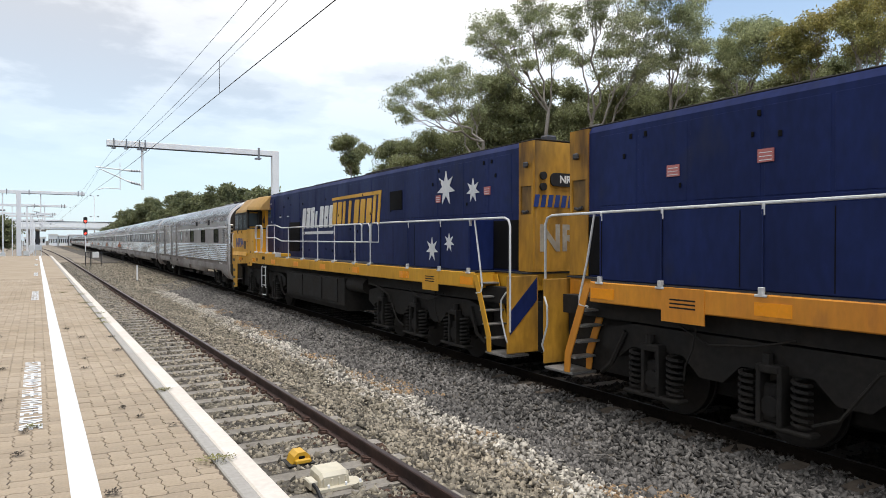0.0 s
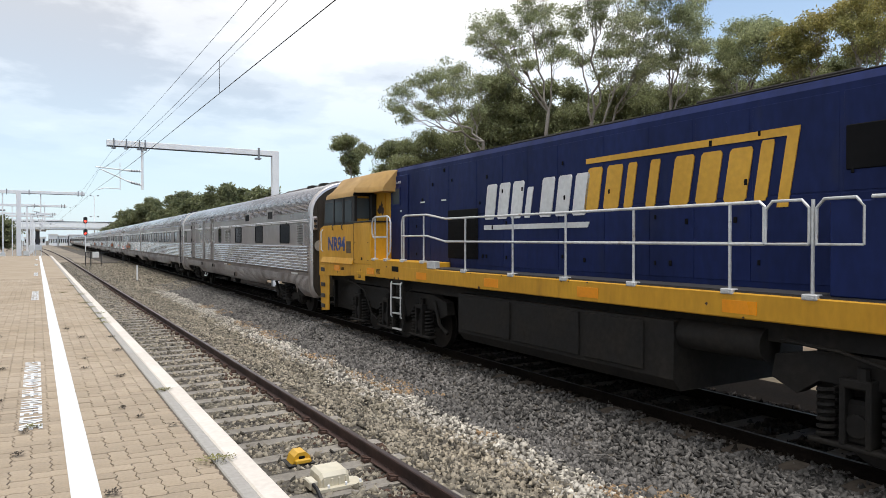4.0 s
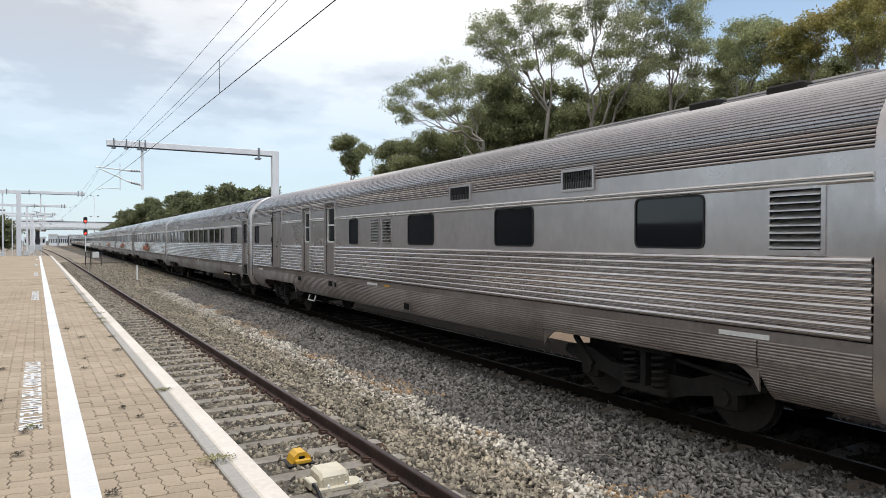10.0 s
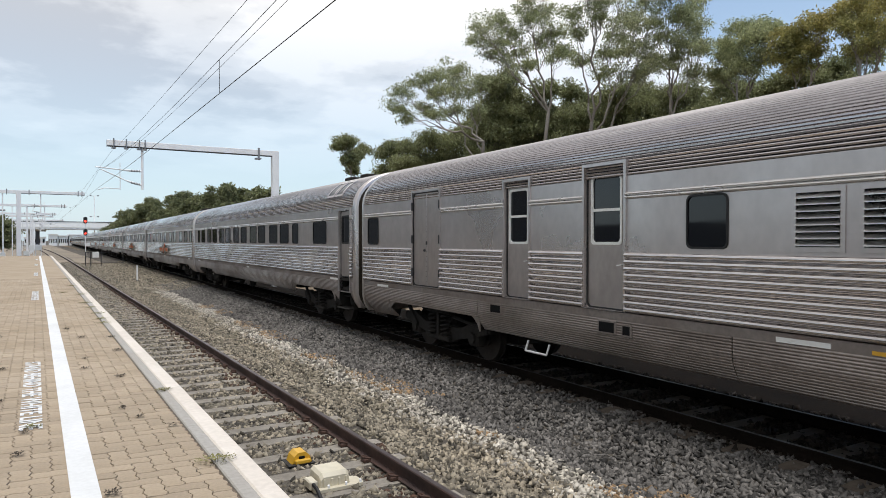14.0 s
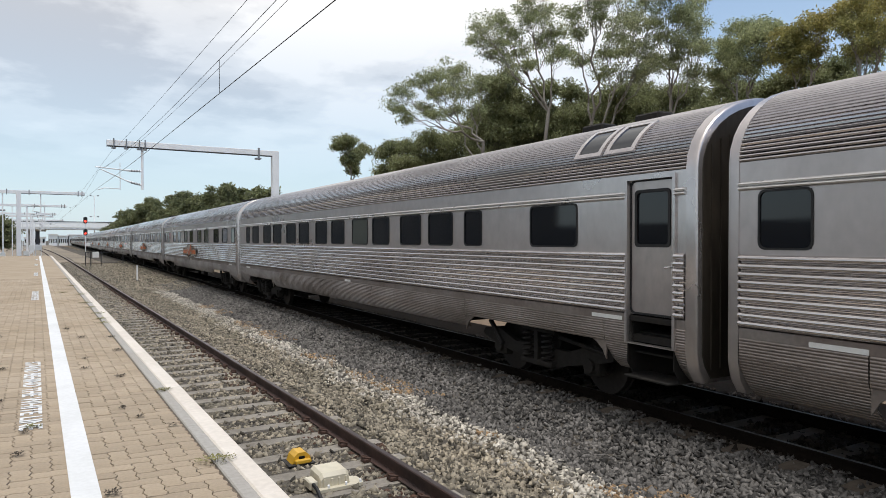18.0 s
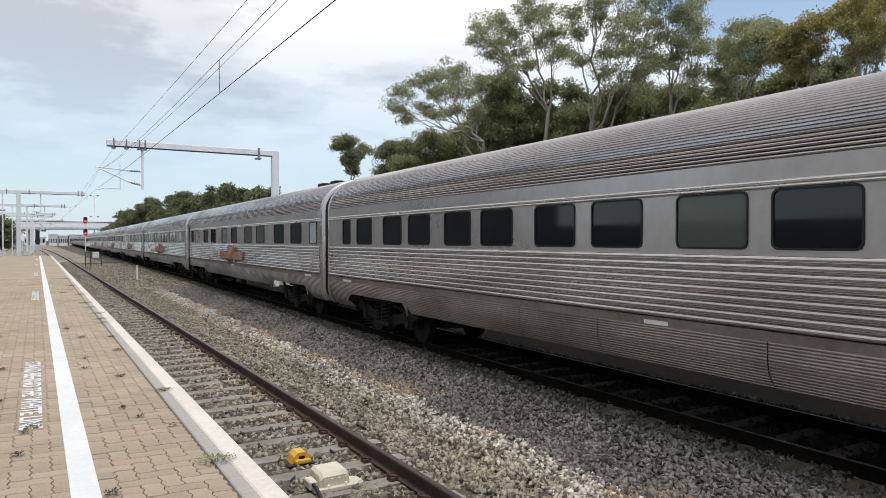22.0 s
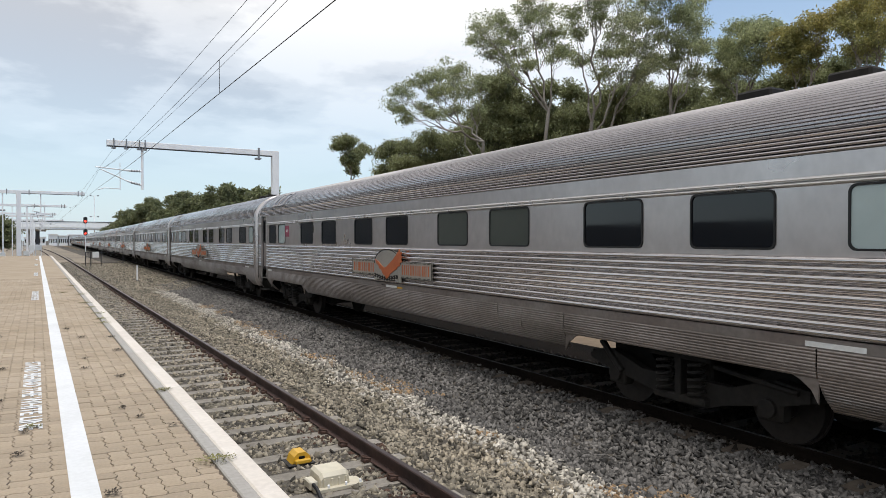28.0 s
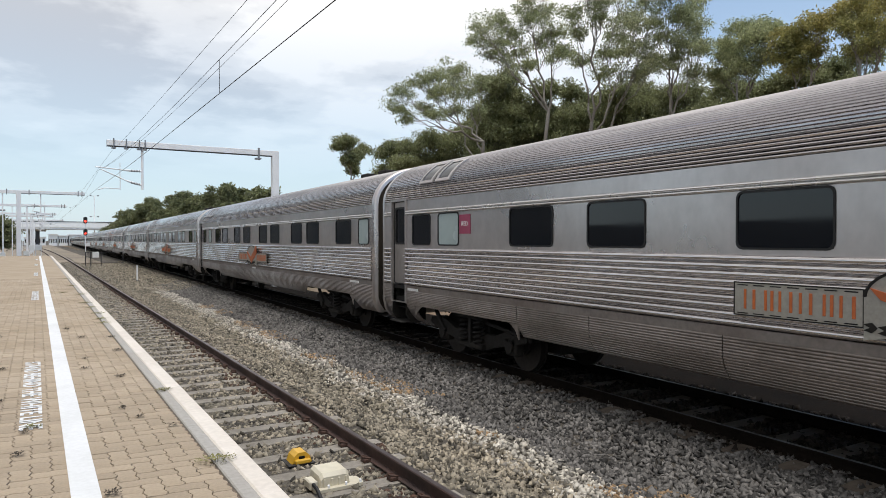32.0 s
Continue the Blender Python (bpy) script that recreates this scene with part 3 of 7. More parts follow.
def coach(label, length, openings, doors=(), arches=((1.35, 5.3), (18.35, 22.3)), hatches=(), front_roof_windows=None, sign=False, skirt_bottom=0.74, plates=(), moulding_gaps=()):
    """openings: (y0, y1, z0, z1, kind) on the camera's side; doors: (y0, y1, z0, z1, kind)."""
    c = thing("railway_coach", label, "train coach", "coaches of the train")
    e = 0.16                                           # length of the smooth end bands
    # flat letterboard and window band, cut round the openings
    cuts = sorted({e, length - e, *[v for o in (*openings, *doors) for v in o[:2]]})
    corr = []
    for a, b in zip(cuts, cuts[1:]):
        if b - a < 1e-4:
            continue
        low = False
        for o in (*openings, *doors):
            if o[0] < b - 1e-4 and o[1] > a + 1e-4:
                low |= o[2] < Z_BELT - 0.1
        if not low:
            if corr and abs(corr[-1][1] - a) < 1e-4:
                corr[-1][1] = b
            else:
                corr.append([a, b])
    part("window_band", pierced(cuts, Z_BELT, Z_ROOF, [o[:4] for o in (*openings, *doors)]), M_STEEL_FLAT, c, "flat brushed stainless sheet")
    for a, b in corr:
        prof = flutes(Z_SILL, Z_BELT, 9, 0.044, per=7, groove=0.13)
        part("corrugated_panel", Shape().extrude(prof + [(-W + 0.03, Z_BELT), (-W + 0.03, Z_SILL)], a + 0.012, b - 0.012), M_STEEL, c, "ribbed stainless side panel", smooth=True)
    # moulding over the windows
    gaps = [(d[0] - 0.02, d[1] + 0.02) for d in doors if d[3] > 3.0] + list(moulding_gaps)
    edges = [e] + [v for g in sorted(gaps) for v in g] + [length - e]
    for a, b in zip(edges[::2], edges[1::2]):
        if b - a > 0.15:
            prof = flutes(2.965, 3.065, 2, 0.040)
            part("moulding", Shape().extrude(prof + [(-W + 0.01, 3.065), (-W + 0.01, 2.965)], a, b), M_TRIM, c, "polished twin-bead moulding", smooth=True)
    # far side, roof, underside
    part("far_side", Shape().box(W - 0.035, W, e, length - e, 0.9, Z_ROOF), M_STEEL_FLAT, c)
    rp = roof_points(66, 0.036)
    part("roof", Shape().extrude(rp, e - 0.01, length - e + 0.01, cap=False, closed=False), M_ROOF, c, "finely fluted stainless roof", smooth=True, fix=False)
    part("far_skirt", Shape().box(W - 0.16, W - 0.12, e, length - e, 0.70, 1.3), M_SKIRT, c)
    part("floor_pan", Shape().box(-W + 0.10, W - 0.10, 0.1, length - 0.1, 1.02, 1.12), M_UNDER, c)
    for yy in (1.5, 2.7):
        part("roof_cowl", Shape().box(-0.5, -0.16, yy, yy + 0.5, 4.2, 4.335, 0.03), M_UNDER, c, "low black roof ventilator")
    # smooth rounded ends
    for flip in (0, 1):
        rows = [(0.0, section(0.028, 0.64)), (0.012, section(0.008, 0.63)), (0.03, section(-0.004, 0.62)), (0.06, section(-0.010)), (e, section(-0.010))]
        if flip:
            rows = [(length - y, p) for y, p in rows]
        part("end_band", loft(Shape(), rows, cap_first=True, cap_last=True), M_STEEL_FLAT, c, "smooth stainless end band", smooth=True)
        y = -0.012 if not flip else length + 0.012
        d = -1 if not flip else 1
        wall_o = section(0.095, 0.68)
        part("end_wall", Shape().plate(wall_o, 1, y + d * -0.02, y), M_END_DARK, c, "dark brown ribbed end wall")
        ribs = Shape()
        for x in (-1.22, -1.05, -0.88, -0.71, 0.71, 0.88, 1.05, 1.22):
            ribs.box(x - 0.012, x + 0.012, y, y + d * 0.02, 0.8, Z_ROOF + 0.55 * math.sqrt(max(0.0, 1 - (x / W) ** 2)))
        part("end_rib", ribs, M_END_DARK, c)
        bell = Shape()
        for k in range(3):
            ring(bell, rounded(-0.60, 0.60, 1.0, 3.42, 0.12, 3), rounded(-0.45, 0.45, 1.1, 3.27, 0.1, 3), 1, y + d * (0.02 + 0.06 * k), y + d * (0.06 + 0.06 * k))
        bell.box(-0.48, 0.48, y, y + d * 0.02, 1.05, 3.3)
        part("gangway_bellows", bell, M_RUBBER, c, "black rubber gangway bellows")
        coup = Shape().box(-0.13, 0.13, y + d * 0.0, y + d * 0.24, 0.72, 1.0, 0.03).box(-0.75, 0.75, y - d * 0.1, y + d * 0.04, 0.66, 1.0, 0.02)
        coup.tube([(-0.55, y, 0.95), (-0.56, y + d * 0.12, 0.62), (-0.5, y + d * 0.2, 0.55), (-0.42, y + d * 0.22, 0.7)], 0.025, 6)
        coup.tube([(0.45, y, 0.95), (0.46, y + d * 0.12, 0.55), (0.4, y + d * 0.22, 0.68)], 0.025, 6)
        part("coupler", coup, M_UNDER, c)
    # skirt: plain band, fluted lower panels with the bogie arches left open
    gaps = [(d[0], d[1]) for d in doors if d[2] < 1.0 or d[4] == "steps"]
    edges = [e] + [v for g in sorted(gaps) for v in g] + [length - e]
    for a, b in zip(edges[::2], edges[1::2]):
        if b - a > 0.05:
            part("sill_band", Shape().box(-W - 0.004, -W + 0.03, a, b, 1.285, 1.40), M_SKIRT_BAND, c, "dusty riveted sill band")
    marks = sorted({e, length - e, *[v for a in arches for v in a], *[v for g in gaps for v in g], *hatches})

    def skirt_profile(z0, n):
        pts = []
        for x, z in flutes(z0, 1.285, n, 0.011, 0.0, 4):
            t = max(0.0, (1.10 - z) / 0.5)
            pts.append((-W + x + 0.30 * t * t, z))
        return pts
    for a, b in zip(marks, marks[1:]):
        if covered(gaps, a, b) or b - a < 0.05:
            continue
        arch = covered(arches, a, b)
        z0 = 0.97 if arch else (0.58 if (b <= arches[0][0] + 0.01 or a >= arches[1][1] - 0.01) else skirt_bottom)
        n = int(round((1.285 - z0) / 0.036))
        pr = skirt_profile(z0, n)
        part("skirt_panel", Shape().extrude(pr + [(x + 0.025, z) for x, z in pr[::-1]], a + 0.008, b - 0.008), M_SKIRT, c, "dusty fluted skirt panel", smooth=True)
    # arch corner gussets
    for a in arches:
        for y, d in ((a[0], 1), (a[1], -1)):
            part("arch_gusset", Shape().plate([(y, 0.99), (y + d * 0.34, 0.99), (y + d * 0.2, 0.93), (y + d * 0.08, 0.84), (y, 0.70)], 0, -W + 0.035, -W + 0.06), M_SKIRT, c)
    # underframe boxes
    mid0, mid1 = arches[0][1] + 0.4, arches[1][0] - 0.4
    rng = random.Random(int(length * 100) + len(openings))
    y = mid0
    while y < mid1 - 1.2:
        l = rng.uniform(1.0, 2.2)
        part("equipment_box", Shape().box(-1.1, 1.1, y, min(y + l, mid1), rng.choice((0.80, 0.86, 0.92)), 1.02, 0.03), M_UNDER, c)
        y += l + rng.choice((0.02, 0.03, 0.25))
    wheels = coach_bogie(c, sum(arches[0]) / 2) + coach_bogie(c, sum(arches[1]) / 2)
    # openings
    for o in openings:
        if o[4] in ("dark", "milk", "blind"):
            window(c, *o[:4], o[4])
        elif o[4] == "louvre":
            louvre(c, *o[:4])
        elif o[4] == "hopper":
            w = Shape()
            ring(w, [(o[0] - 0.02, o[2] - 0.02), (o[1] + 0.02, o[2] - 0.02), (o[1] + 0.02, o[3] + 0.02), (o[0] - 0.02, o[3] + 0.02)],
                 [(o[0] + 0.015, o[2] + 0.015), (o[1] - 0.015, o[2] + 0.015), (o[1] - 0.015, o[3] - 0.015), (o[0] + 0.015, o[3] - 0.015)], 0, -W - 0.02, -W + 0.06)
            fr = part("upper_window", w, M_STEEL_FLAT, c, "small square upper window")
            part("pane", Shape().box(-W + 0.03, -W + 0.05, o[0], o[1], o[2], o[3]), M_GLASS, fr)
    for y0, y1, z0, z1, kind in doors:
        door(c, y0, y1, z0, z1, kind)
    for y0, y1, z, kind in plates:
        m = {"white": M_WHITE, "yellow": M_LOGO_YELLOW, "dark": M_UNDER}[kind]
        part("sill_plate", Shape().box(-W - 0.012, -W - 0.004, y0, y1, z, z + (0.055 if kind == "white" else 0.04)), m, c, kind + " painted plate")
    if front_roof_windows:
        for y in front_roof_windows:
            roof_window(c, y)
    if sign:
        train_sign(c, sign)
    return c, wheels


def roof_window(c, y):
    """A curved light let into the roof's shoulder."""
    def arc(a0, a1, out, y0, y1, s):
        pts = []
        for k in range(9):
            a = math.pi - (a0 + (a1 - a0) * k / 8)
            nx, nz = math.cos(a) / W, math.sin(a) / ROOF_H
            l = math.hypot(nx, nz)
            pts.append((W * math.cos(a) + nx / l * out, Z_ROOF + ROOF_H * math.sin(a) + nz / l * out))
        inner = [(x * 0.985, z - 0.02) for x, z in pts]
        return s.extrude(pts + inner[::-1], y0, y1)
    fr = Shape()
    arc(0.34, 0.90, 0.03, y - 0.29, y - 0.21, fr), arc(0.34, 0.90, 0.03, y + 0.21, y + 0.29, fr)
    arc(0.34, 0.40, 0.03, y - 0.21, y + 0.21, fr), arc(0.84, 0.90, 0.03, y - 0.21, y + 0.21, fr)
    f = part("roof_window", fr, M_STEEL_FLAT, c, "curved roof window with a steel surround", smooth=True)
    part("pane", arc(0.40, 0.84, 0.016, y - 0.21, y + 0.21, Shape()), M_GLASS, f, smooth=True)


def door(c, y0, y1, z0, z1, kind):
    jam = Shape()
    ring(jam, [(y0 - 0.035, z0), (y1 + 0.035, z0), (y1 + 0.035, z1 + 0.035), (y0 - 0.035, z1 + 0.035)], [(y0 + 0.01, z0 + 0.01), (y1 - 0.01, z0 + 0.01), (y1 - 0.01, z1 - 0.01), (y0 + 0.01, z1 - 0.01)], 0, -W - 0.03, -W + 0.10)
    x0 = -W + (0.005 if kind == "double" else 0.045)
    if kind == "double":
        d = part("cargo_door", jam, M_STEEL_FLAT, c, "flush double-leaf cargo door")
        m = (y0 + y1) / 2
        for a, b in ((y0 + 0.015, m - 0.006), (m + 0.006, y1 - 0.015)):
            leaf = Shape().plate(rounded(a, b, z0 + 0.015, z1 - 0.015, 0.05), 0, x0, x0 + 0.03)
            part("door_leaf", leaf, M_DOOR, d)
        gasket = Shape()
        ring(gasket, rounded(y0 + 0.004, y1 - 0.004, z0 + 0.004, z1 - 0.004, 0.12), rounded(y0 + 0.035, y1 - 0.035, z0 + 0.035, z1 - 0.035, 0.10), 0, x0 - 0.012, x0 + 0.004)
        part("gasket", gasket, M_RUBBER, d, "black rubber door gasket")
        part("meeting_strip", Shape().box(x0 - 0.012, x0 + 0.002, m - 0.05, m - 0.008, z0 + 0.05, z1 - 0.05, 0.004), M_STEEL_FLAT, d)
        for k in range(18):
            stud = Shape()
            stud.disc((m - 0.029, z0 + 0.12 + (z1 - z0 - 0.24) * k / 17), 0, 0.007, x0 - 0.018, x0 - 0.01, 6)
            part("stud", stud, M_DARKSTEEL, d)
        for z in (z0 + 0.3, (z0 + z1) / 2, z1 - 0.3):
            for y in (y0, y1):
                part("hinge", Shape().box(-W - 0.045, -W, y - 0.02, y + 0.02, z - 0.09, z + 0.09, 0.008), M_DARKSTEEL, d)
        part("latch", Shape().box(x0 - 0.03, x0, m - 0.05, m - 0.02, z0 + 0.9, z0 + 0.98, 0.006), M_DARKSTEEL, d)
        part("lock_knob", Shape().disc((m + 0.06, z0 + 0.78), 0, 0.03, x0 - 0.025, x0, 10), M_DARKSTEEL, d)
        return d
    d = part("coach_door", jam, M_STEEL_FLAT, c, "narrow stainless door with a tall window")
    zf = max(z0, Z_SILL)
    leaf = Shape()
    wy0, wy1, wz0, wz1 = y0 + 0.14 * (y1 - y0), y1 - 0.14 * (y1 - y0), 2.33 if kind != "sash" else 2.36, z1 - 0.16
    for a, b, s0, s1 in ((y0, wy0, zf, z1), (wy1, y1, zf, z1), (wy0, wy1, zf, wz0), (wy0, wy1, wz1, z1)):
        leaf.box(x0, x0 + 0.04, a, b, s0, s1)
    part("door_leaf", leaf, M_DOOR, d, fix=False)
    gasket = Shape()
    ring(gasket, rounded(y0 + 0.002, y1 - 0.002, zf + 0.002, z1 - 0.002, 0.09), rounded(y0 + 0.03, y1 - 0.03, zf + 0.03, z1 - 0.03, 0.07), 0, x0 - 0.010, x0 + 0.002)
    part("gasket", gasket, M_RUBBER, d, "black rubber door gasket")
    part("pane", Shape().box(x0 + 0.012, x0 + 0.03, wy0, wy1, wz0, wz1), M_GLASS, d)
    ru = Shape()
    ring(ru, rounded(wy0 - 0.02, wy1 + 0.02, wz0 - 0.02, wz1 + 0.02, 0.06), rounded(wy0 + 0.02, wy1 - 0.02, wz0 + 0.02, wz1 - 0.02, 0.05), 0, x0 - 0.012, x0 + 0.01)
    part("window_seal", ru, M_WHITE if kind == "sash" else M_RUBBER, d)
    if kind == "sash":
        part("sash_bar", Shape().box(x0 - 0.012, x0 + 0.01, wy0, wy1, (wz0 + wz1) / 2 - 0.02, (wz0 + wz1) / 2 + 0.02), M_WHITE, d)
    h = Shape().tube([(x0, y0 + 0.06, 2.06), (x0 - 0.05, y0 + 0.06, 2.06), (x0 - 0.05, y0 + 0.15, 2.05)], 0.012, 6).box(x0 - 0.01, x0, y0 + 0.04, y0 + 0.08, 1.97, 2.12)
    part("door_handle", h, M_TRIM, d, "bright metal lever handle")
    if kind == "vestibule":
        g = Shape()
        for yy in (y0 - 0.07, y1 + 0.07):
            g.tube([(-W, yy, 1.5), (-W - 0.06, yy, 1.55), (-W - 0.06, yy, 2.25), (-W, yy, 2.3)], 0.016, 6)
        part("grab_rail", g, M_TRIM, d)
    if kind == "steps":
        st = Shape()
        st.box(-W + 0.03, -W + 0.5, y0, y1, 1.30, 1.38, 0.01)
        for k, z in enumerate((0.55, 0.86, 1.12)):
            st.box(-W + 0.02 + 0.10 * k - (0.10 if k == 0 else 0), -W + 0.40 + 0.08 * k, y0 + 0.01, y1 - 0.01, z, z + 0.03, 0.008)
        for yy in (y0, y1):
            st.plate([(-W + 0.02, 1.38), (-W + 0.5, 1.38), (-W + 0.5, 0.6), (-W + 0.12, 0.55), (-W, 0.75)], 1, yy - 0.01, yy + 0.01)
        part("step_well", st, M_UNDER, d, "folded steel entrance steps")


def train_sign(c, y):
    """Cut-out name board on the ribs: two lettered wings, here with plain strokes, and a bird emblem between them. y: its front end."""
    x = -W - 0.075
    board = Shape()
    board.plate([(y, 1.555), (y + 1.52, 1.555), (y + 1.52, 1.935), (y, 1.935)], 0, x, x + 0.02)
    board.plate([(y + 2.78, 1.555), (y + 4.30, 1.555), (y + 4.30, 1.935), (y + 2.78, 1.935)], 0, x, x + 0.02)
    pts = [(y + 1.42, 1.44), (y + 1.75, 1.50), (y + 2.15, 1.46), (y + 2.55, 1.50), (y + 2.86, 1.44), (y + 2.86, 1.86)]
    for k in range(13):
        a = math.pi * k / 12
        pts.append((y + 2.14 + 0.72 * math.cos(a), 1.86 + 0.34 * math.sin(a)))
    board.plate(pts, 0, x - 0.012, x + 0.018)
    for yy in (y + 0.3, y + 1.9, y + 2.5, y + 4.0):
        board.box(x + 0.015, -W + 0.01, yy - 0.02, yy + 0.02, 1.6, 1.9)
    b = part("name_board", board, M_SIGN, c, "grey cut-out metal name board with orange bird")
    # the bird: spread wing rising to the front, body low, tail and second wing behind
    bird = [(2.80, 1.95), (2.62, 1.90), (2.45, 1.82), (2.30, 1.76), (2.16, 1.78), (2.0, 1.86), (1.80, 1.96), (1.62, 2.08), (1.46, 2.20), (1.44, 2.12), (1.36, 2.14), (1.39, 2.05), (1.31, 2.05), (1.38, 1.97), (1.33, 1.93), (1.45, 1.88),
            (1.43, 1.83), (1.58, 1.80), (1.60, 1.75), (1.78, 1.70), (1.95, 1.62), (2.06, 1.54), (2.14, 1.50), (2.22, 1.57), (2.36, 1.62), (2.42, 1.70), (2.56, 1.74), (2.58, 1.80), (2.70, 1.84)]
    part("bird_emblem", Shape().plate([(y + a, z) for a, z in bird], 0, x - 0.03, x - 0.012), M_ORANGE, b, "orange flying bird cut-out")
    arc_o = [(y + 2.14 + 0.725 * math.cos(math.pi * k / 16), 1.86 + 0.345 * math.sin(math.pi * k / 16)) for k in range(17)]
    arc_i = [(y + 2.14 + 0.695 * math.cos(math.pi * k / 16), 1.86 + 0.318 * math.sin(math.pi * k / 16)) for k in range(17)]
    part("emblem_edge", Shape().plate(arc_o + arc_i[::-1], 0, x - 0.016, x - 0.012), M_UNDER, b, "dark emblem outline")
    leaf = Shape()
    for k in range(10):
        u = y + 1.55 + 1.18 * k / 9
        zz = 1.50 + 0.07 * abs(k - 4.5) / 4.5
        for d in (-1, 1):
            leaf.plate([(u, zz), (u + 0.05, zz + d * 0.05), (u + 0.13, zz + d * 0.03), (u + 0.07, zz)], 0, x - 0.022, x - 0.012)
    part("leaf_spray", leaf, M_UNDER, b, "dark leaf spray under the bird")
    # plain strokes in place of the lettering, and the dashed border
    for y0, n in ((y + 0.12, 7), (y + 2.94, 6)):
        step = 1.30 / n
        for k in range(n):
            a, w = y0 + k * step, step * (0.72, 0.5, 0.66)[k % 3]
            bar = Shape().box(x - 0.008, x, a, a + 0.034, 1.635, 1.855, 0.002).box(x - 0.008, x, a + w - 0.030, a + w, 1.635, 1.855, 0.002)
            part("letter_bar", bar, M_ORANGE, b)
    rim = Shape()
    for y0 in (y + 0.0, y + 2.86):
        ring(rim, [(y0, 1.555), (y0 + 1.44, 1.555), (y0 + 1.44, 1.935), (y0, 1.935)], [(y0 + 0.014, 1.569), (y0 + 1.426, 1.569), (y0 + 1.426, 1.921), (y0 + 0.014, 1.921)], 0, x - 0.004, x + 0.002)
    part("rim", rim, M_UNDER, b)
    dash = Shape()
    for y0 in (y + 0.04, y + 2.90):
        for k in range(7):
            for z in (1.585, 1.90):
                dash.box(x - 0.004, x, y0 + 0.02 + k * 0.2, y0 + 0.15 + k * 0.2, z - 0.006, z + 0.006)
    part("border_dash", dash, M_UNDER, b)


def place(vehicle, q):
    VEHICLES.append((vehicle, q))
    return vehicle


VEHICLES, ROLLING = [], []
A0, B0, C0, D0 = 30.92, 55.15, 79.30, 103.40


def win(a0, pairs, kind="dark", z0=2.315, z1=2.945):
    return [(a - a0, b - a0, z0, z1, kind) for a, b in pairs]


van_openings = (win(A0, [(33.05, 34.15), (36.42, 37.52), (39.8, 40.95), (53.70, 54.30)]) + win(A0, [(43.85, 44.42)])
                + [(31.60 - A0, 32.17 - A0, 2.30, 2.94, "louvre"), (41.84 - A0, 42.30 - A0, 2.33, 2.90, "louvre"), (42.53 - A0, 43.0 - A0, 2.33, 2.90, "louvre")])
van, wv = coach("stainless luggage and crew van with louvres and cargo doors", 23.8, van_openings,
                doors=[(45.48 - A0, 46.30 - A0, 1.41, 3.48, "sash"), (47.64 - A0, 48.36 - A0, 1.41, 3.42, "sash"), (50.65 - A0, 51.85 - A0, 1.41, 3.44, "double")],
                arches=((1.4, 5.25), (18.3, 22.2)), hatches=(10.5, 12.85), plates=((1.25, 1.9, 1.30, "white"), (11.7, 12.3, 1.30, "white"), (11.0, 11.3, 1.30, "yellow"), (22.2, 22.8, 1.29, "white")))
for y0, y1, z0, z1 in ((34.95, 35.68, 3.14, 3.48), (38.32, 39.1, 3.15, 3.47)):
    s = Shape()
    y0, y1, xo = y0 - A0, y1 - A0, -W - 0.03
    ring(s, [(y0, z0), (y1, z0), (y1, z1), (y0, z1)], [(y0 + 0.04, z0 + 0.04), (y1 - 0.04, z0 + 0.04), (y1 - 0.04, z1 - 0.04), (y0 + 0.04, z1 - 0.04)], 0, xo, -W + 0.2)
    f = part("roof_vent", s, M_STEEL_FLAT, van, "square black-barred vent in the roof's shoulder")
    part("backing", Shape().box(xo + 0.06, xo + 0.08, y0 + 0.03, y1 - 0.03, z0 + 0.03, z1 - 0.03), M_BLACK, f)
    for k in range(12):
        yy = y0 + 0.07 + (y1 - y0 - 0.14) * k / 11
        part("vent_bar", Shape().box(xo + 0.012, xo + 0.04, yy - 0.008, yy + 0.008, z0 + 0.04, z1 - 0.04), M_DARKSTEEL, f)
for y0, y1, z0, z1 in ((14.75, 15.05, 1.10, 1.24), (17.55, 17.85, 1.12, 1.25), (14.45, 14.58, 1.10, 1.22), (9.95, 10.2, 0.86, 1.0)):
    vb = part("sill_vent", Shape().box(-W - 0.022, -W + 0.03, y0 - 0.03, y1 + 0.03, z0 - 0.03, z1 + 0.03, 0.006), M_SKIRT_BAND, van, "small framed vent in the skirt")
    part("opening", Shape().box(-W - 0.026, -W, y0, y1, z0, z1), M_BLACK, vb)
part("step_stirrup", Shape().tube([(-W, 16.2, 0.74), (-W - 0.06, 16.2, 0.58), (-W - 0.06, 16.75, 0.58), (-W, 16.75, 0.74)], 0.02, 6), M_RAILING, van, "bent steel stirrup step")
part("roof_walkway", Shape().box(-0.42, 0.42, 0.6, 9.5, 4.20, 4.275, 0.02), M_ROOF_TOP, van, "flat grey roof strip")
part("roof_duct", Shape().box(-0.30, 0.30, 0.8, 6.4, 4.27, 4.345, 0.03), M_ROOF_TOP, van, "low grey roof duct")
lamp = part("marker_lamp", Shape().box(-W + 0.06, -W + 0.22, -0.10, 0.05, 2.72, 3.14, 0.03), M_STEEL_FLAT, van, "twin-lens end marker lamp")
for z in (2.84, 3.0):
    part("lens", Shape().disc((-W + 0.14, z), 1, 0.05, -0.115, -0.09, 14), M_RUBBER, lamp)
part("end_disc", Shape().disc((-W + 0.30, 2.24), 1, 0.17, -0.05, -0.03, 24), M_SIGN, van, "round pale end disc")
place(van, A0), ROLLING.extend((w, 0.46, 1) for w in wv)

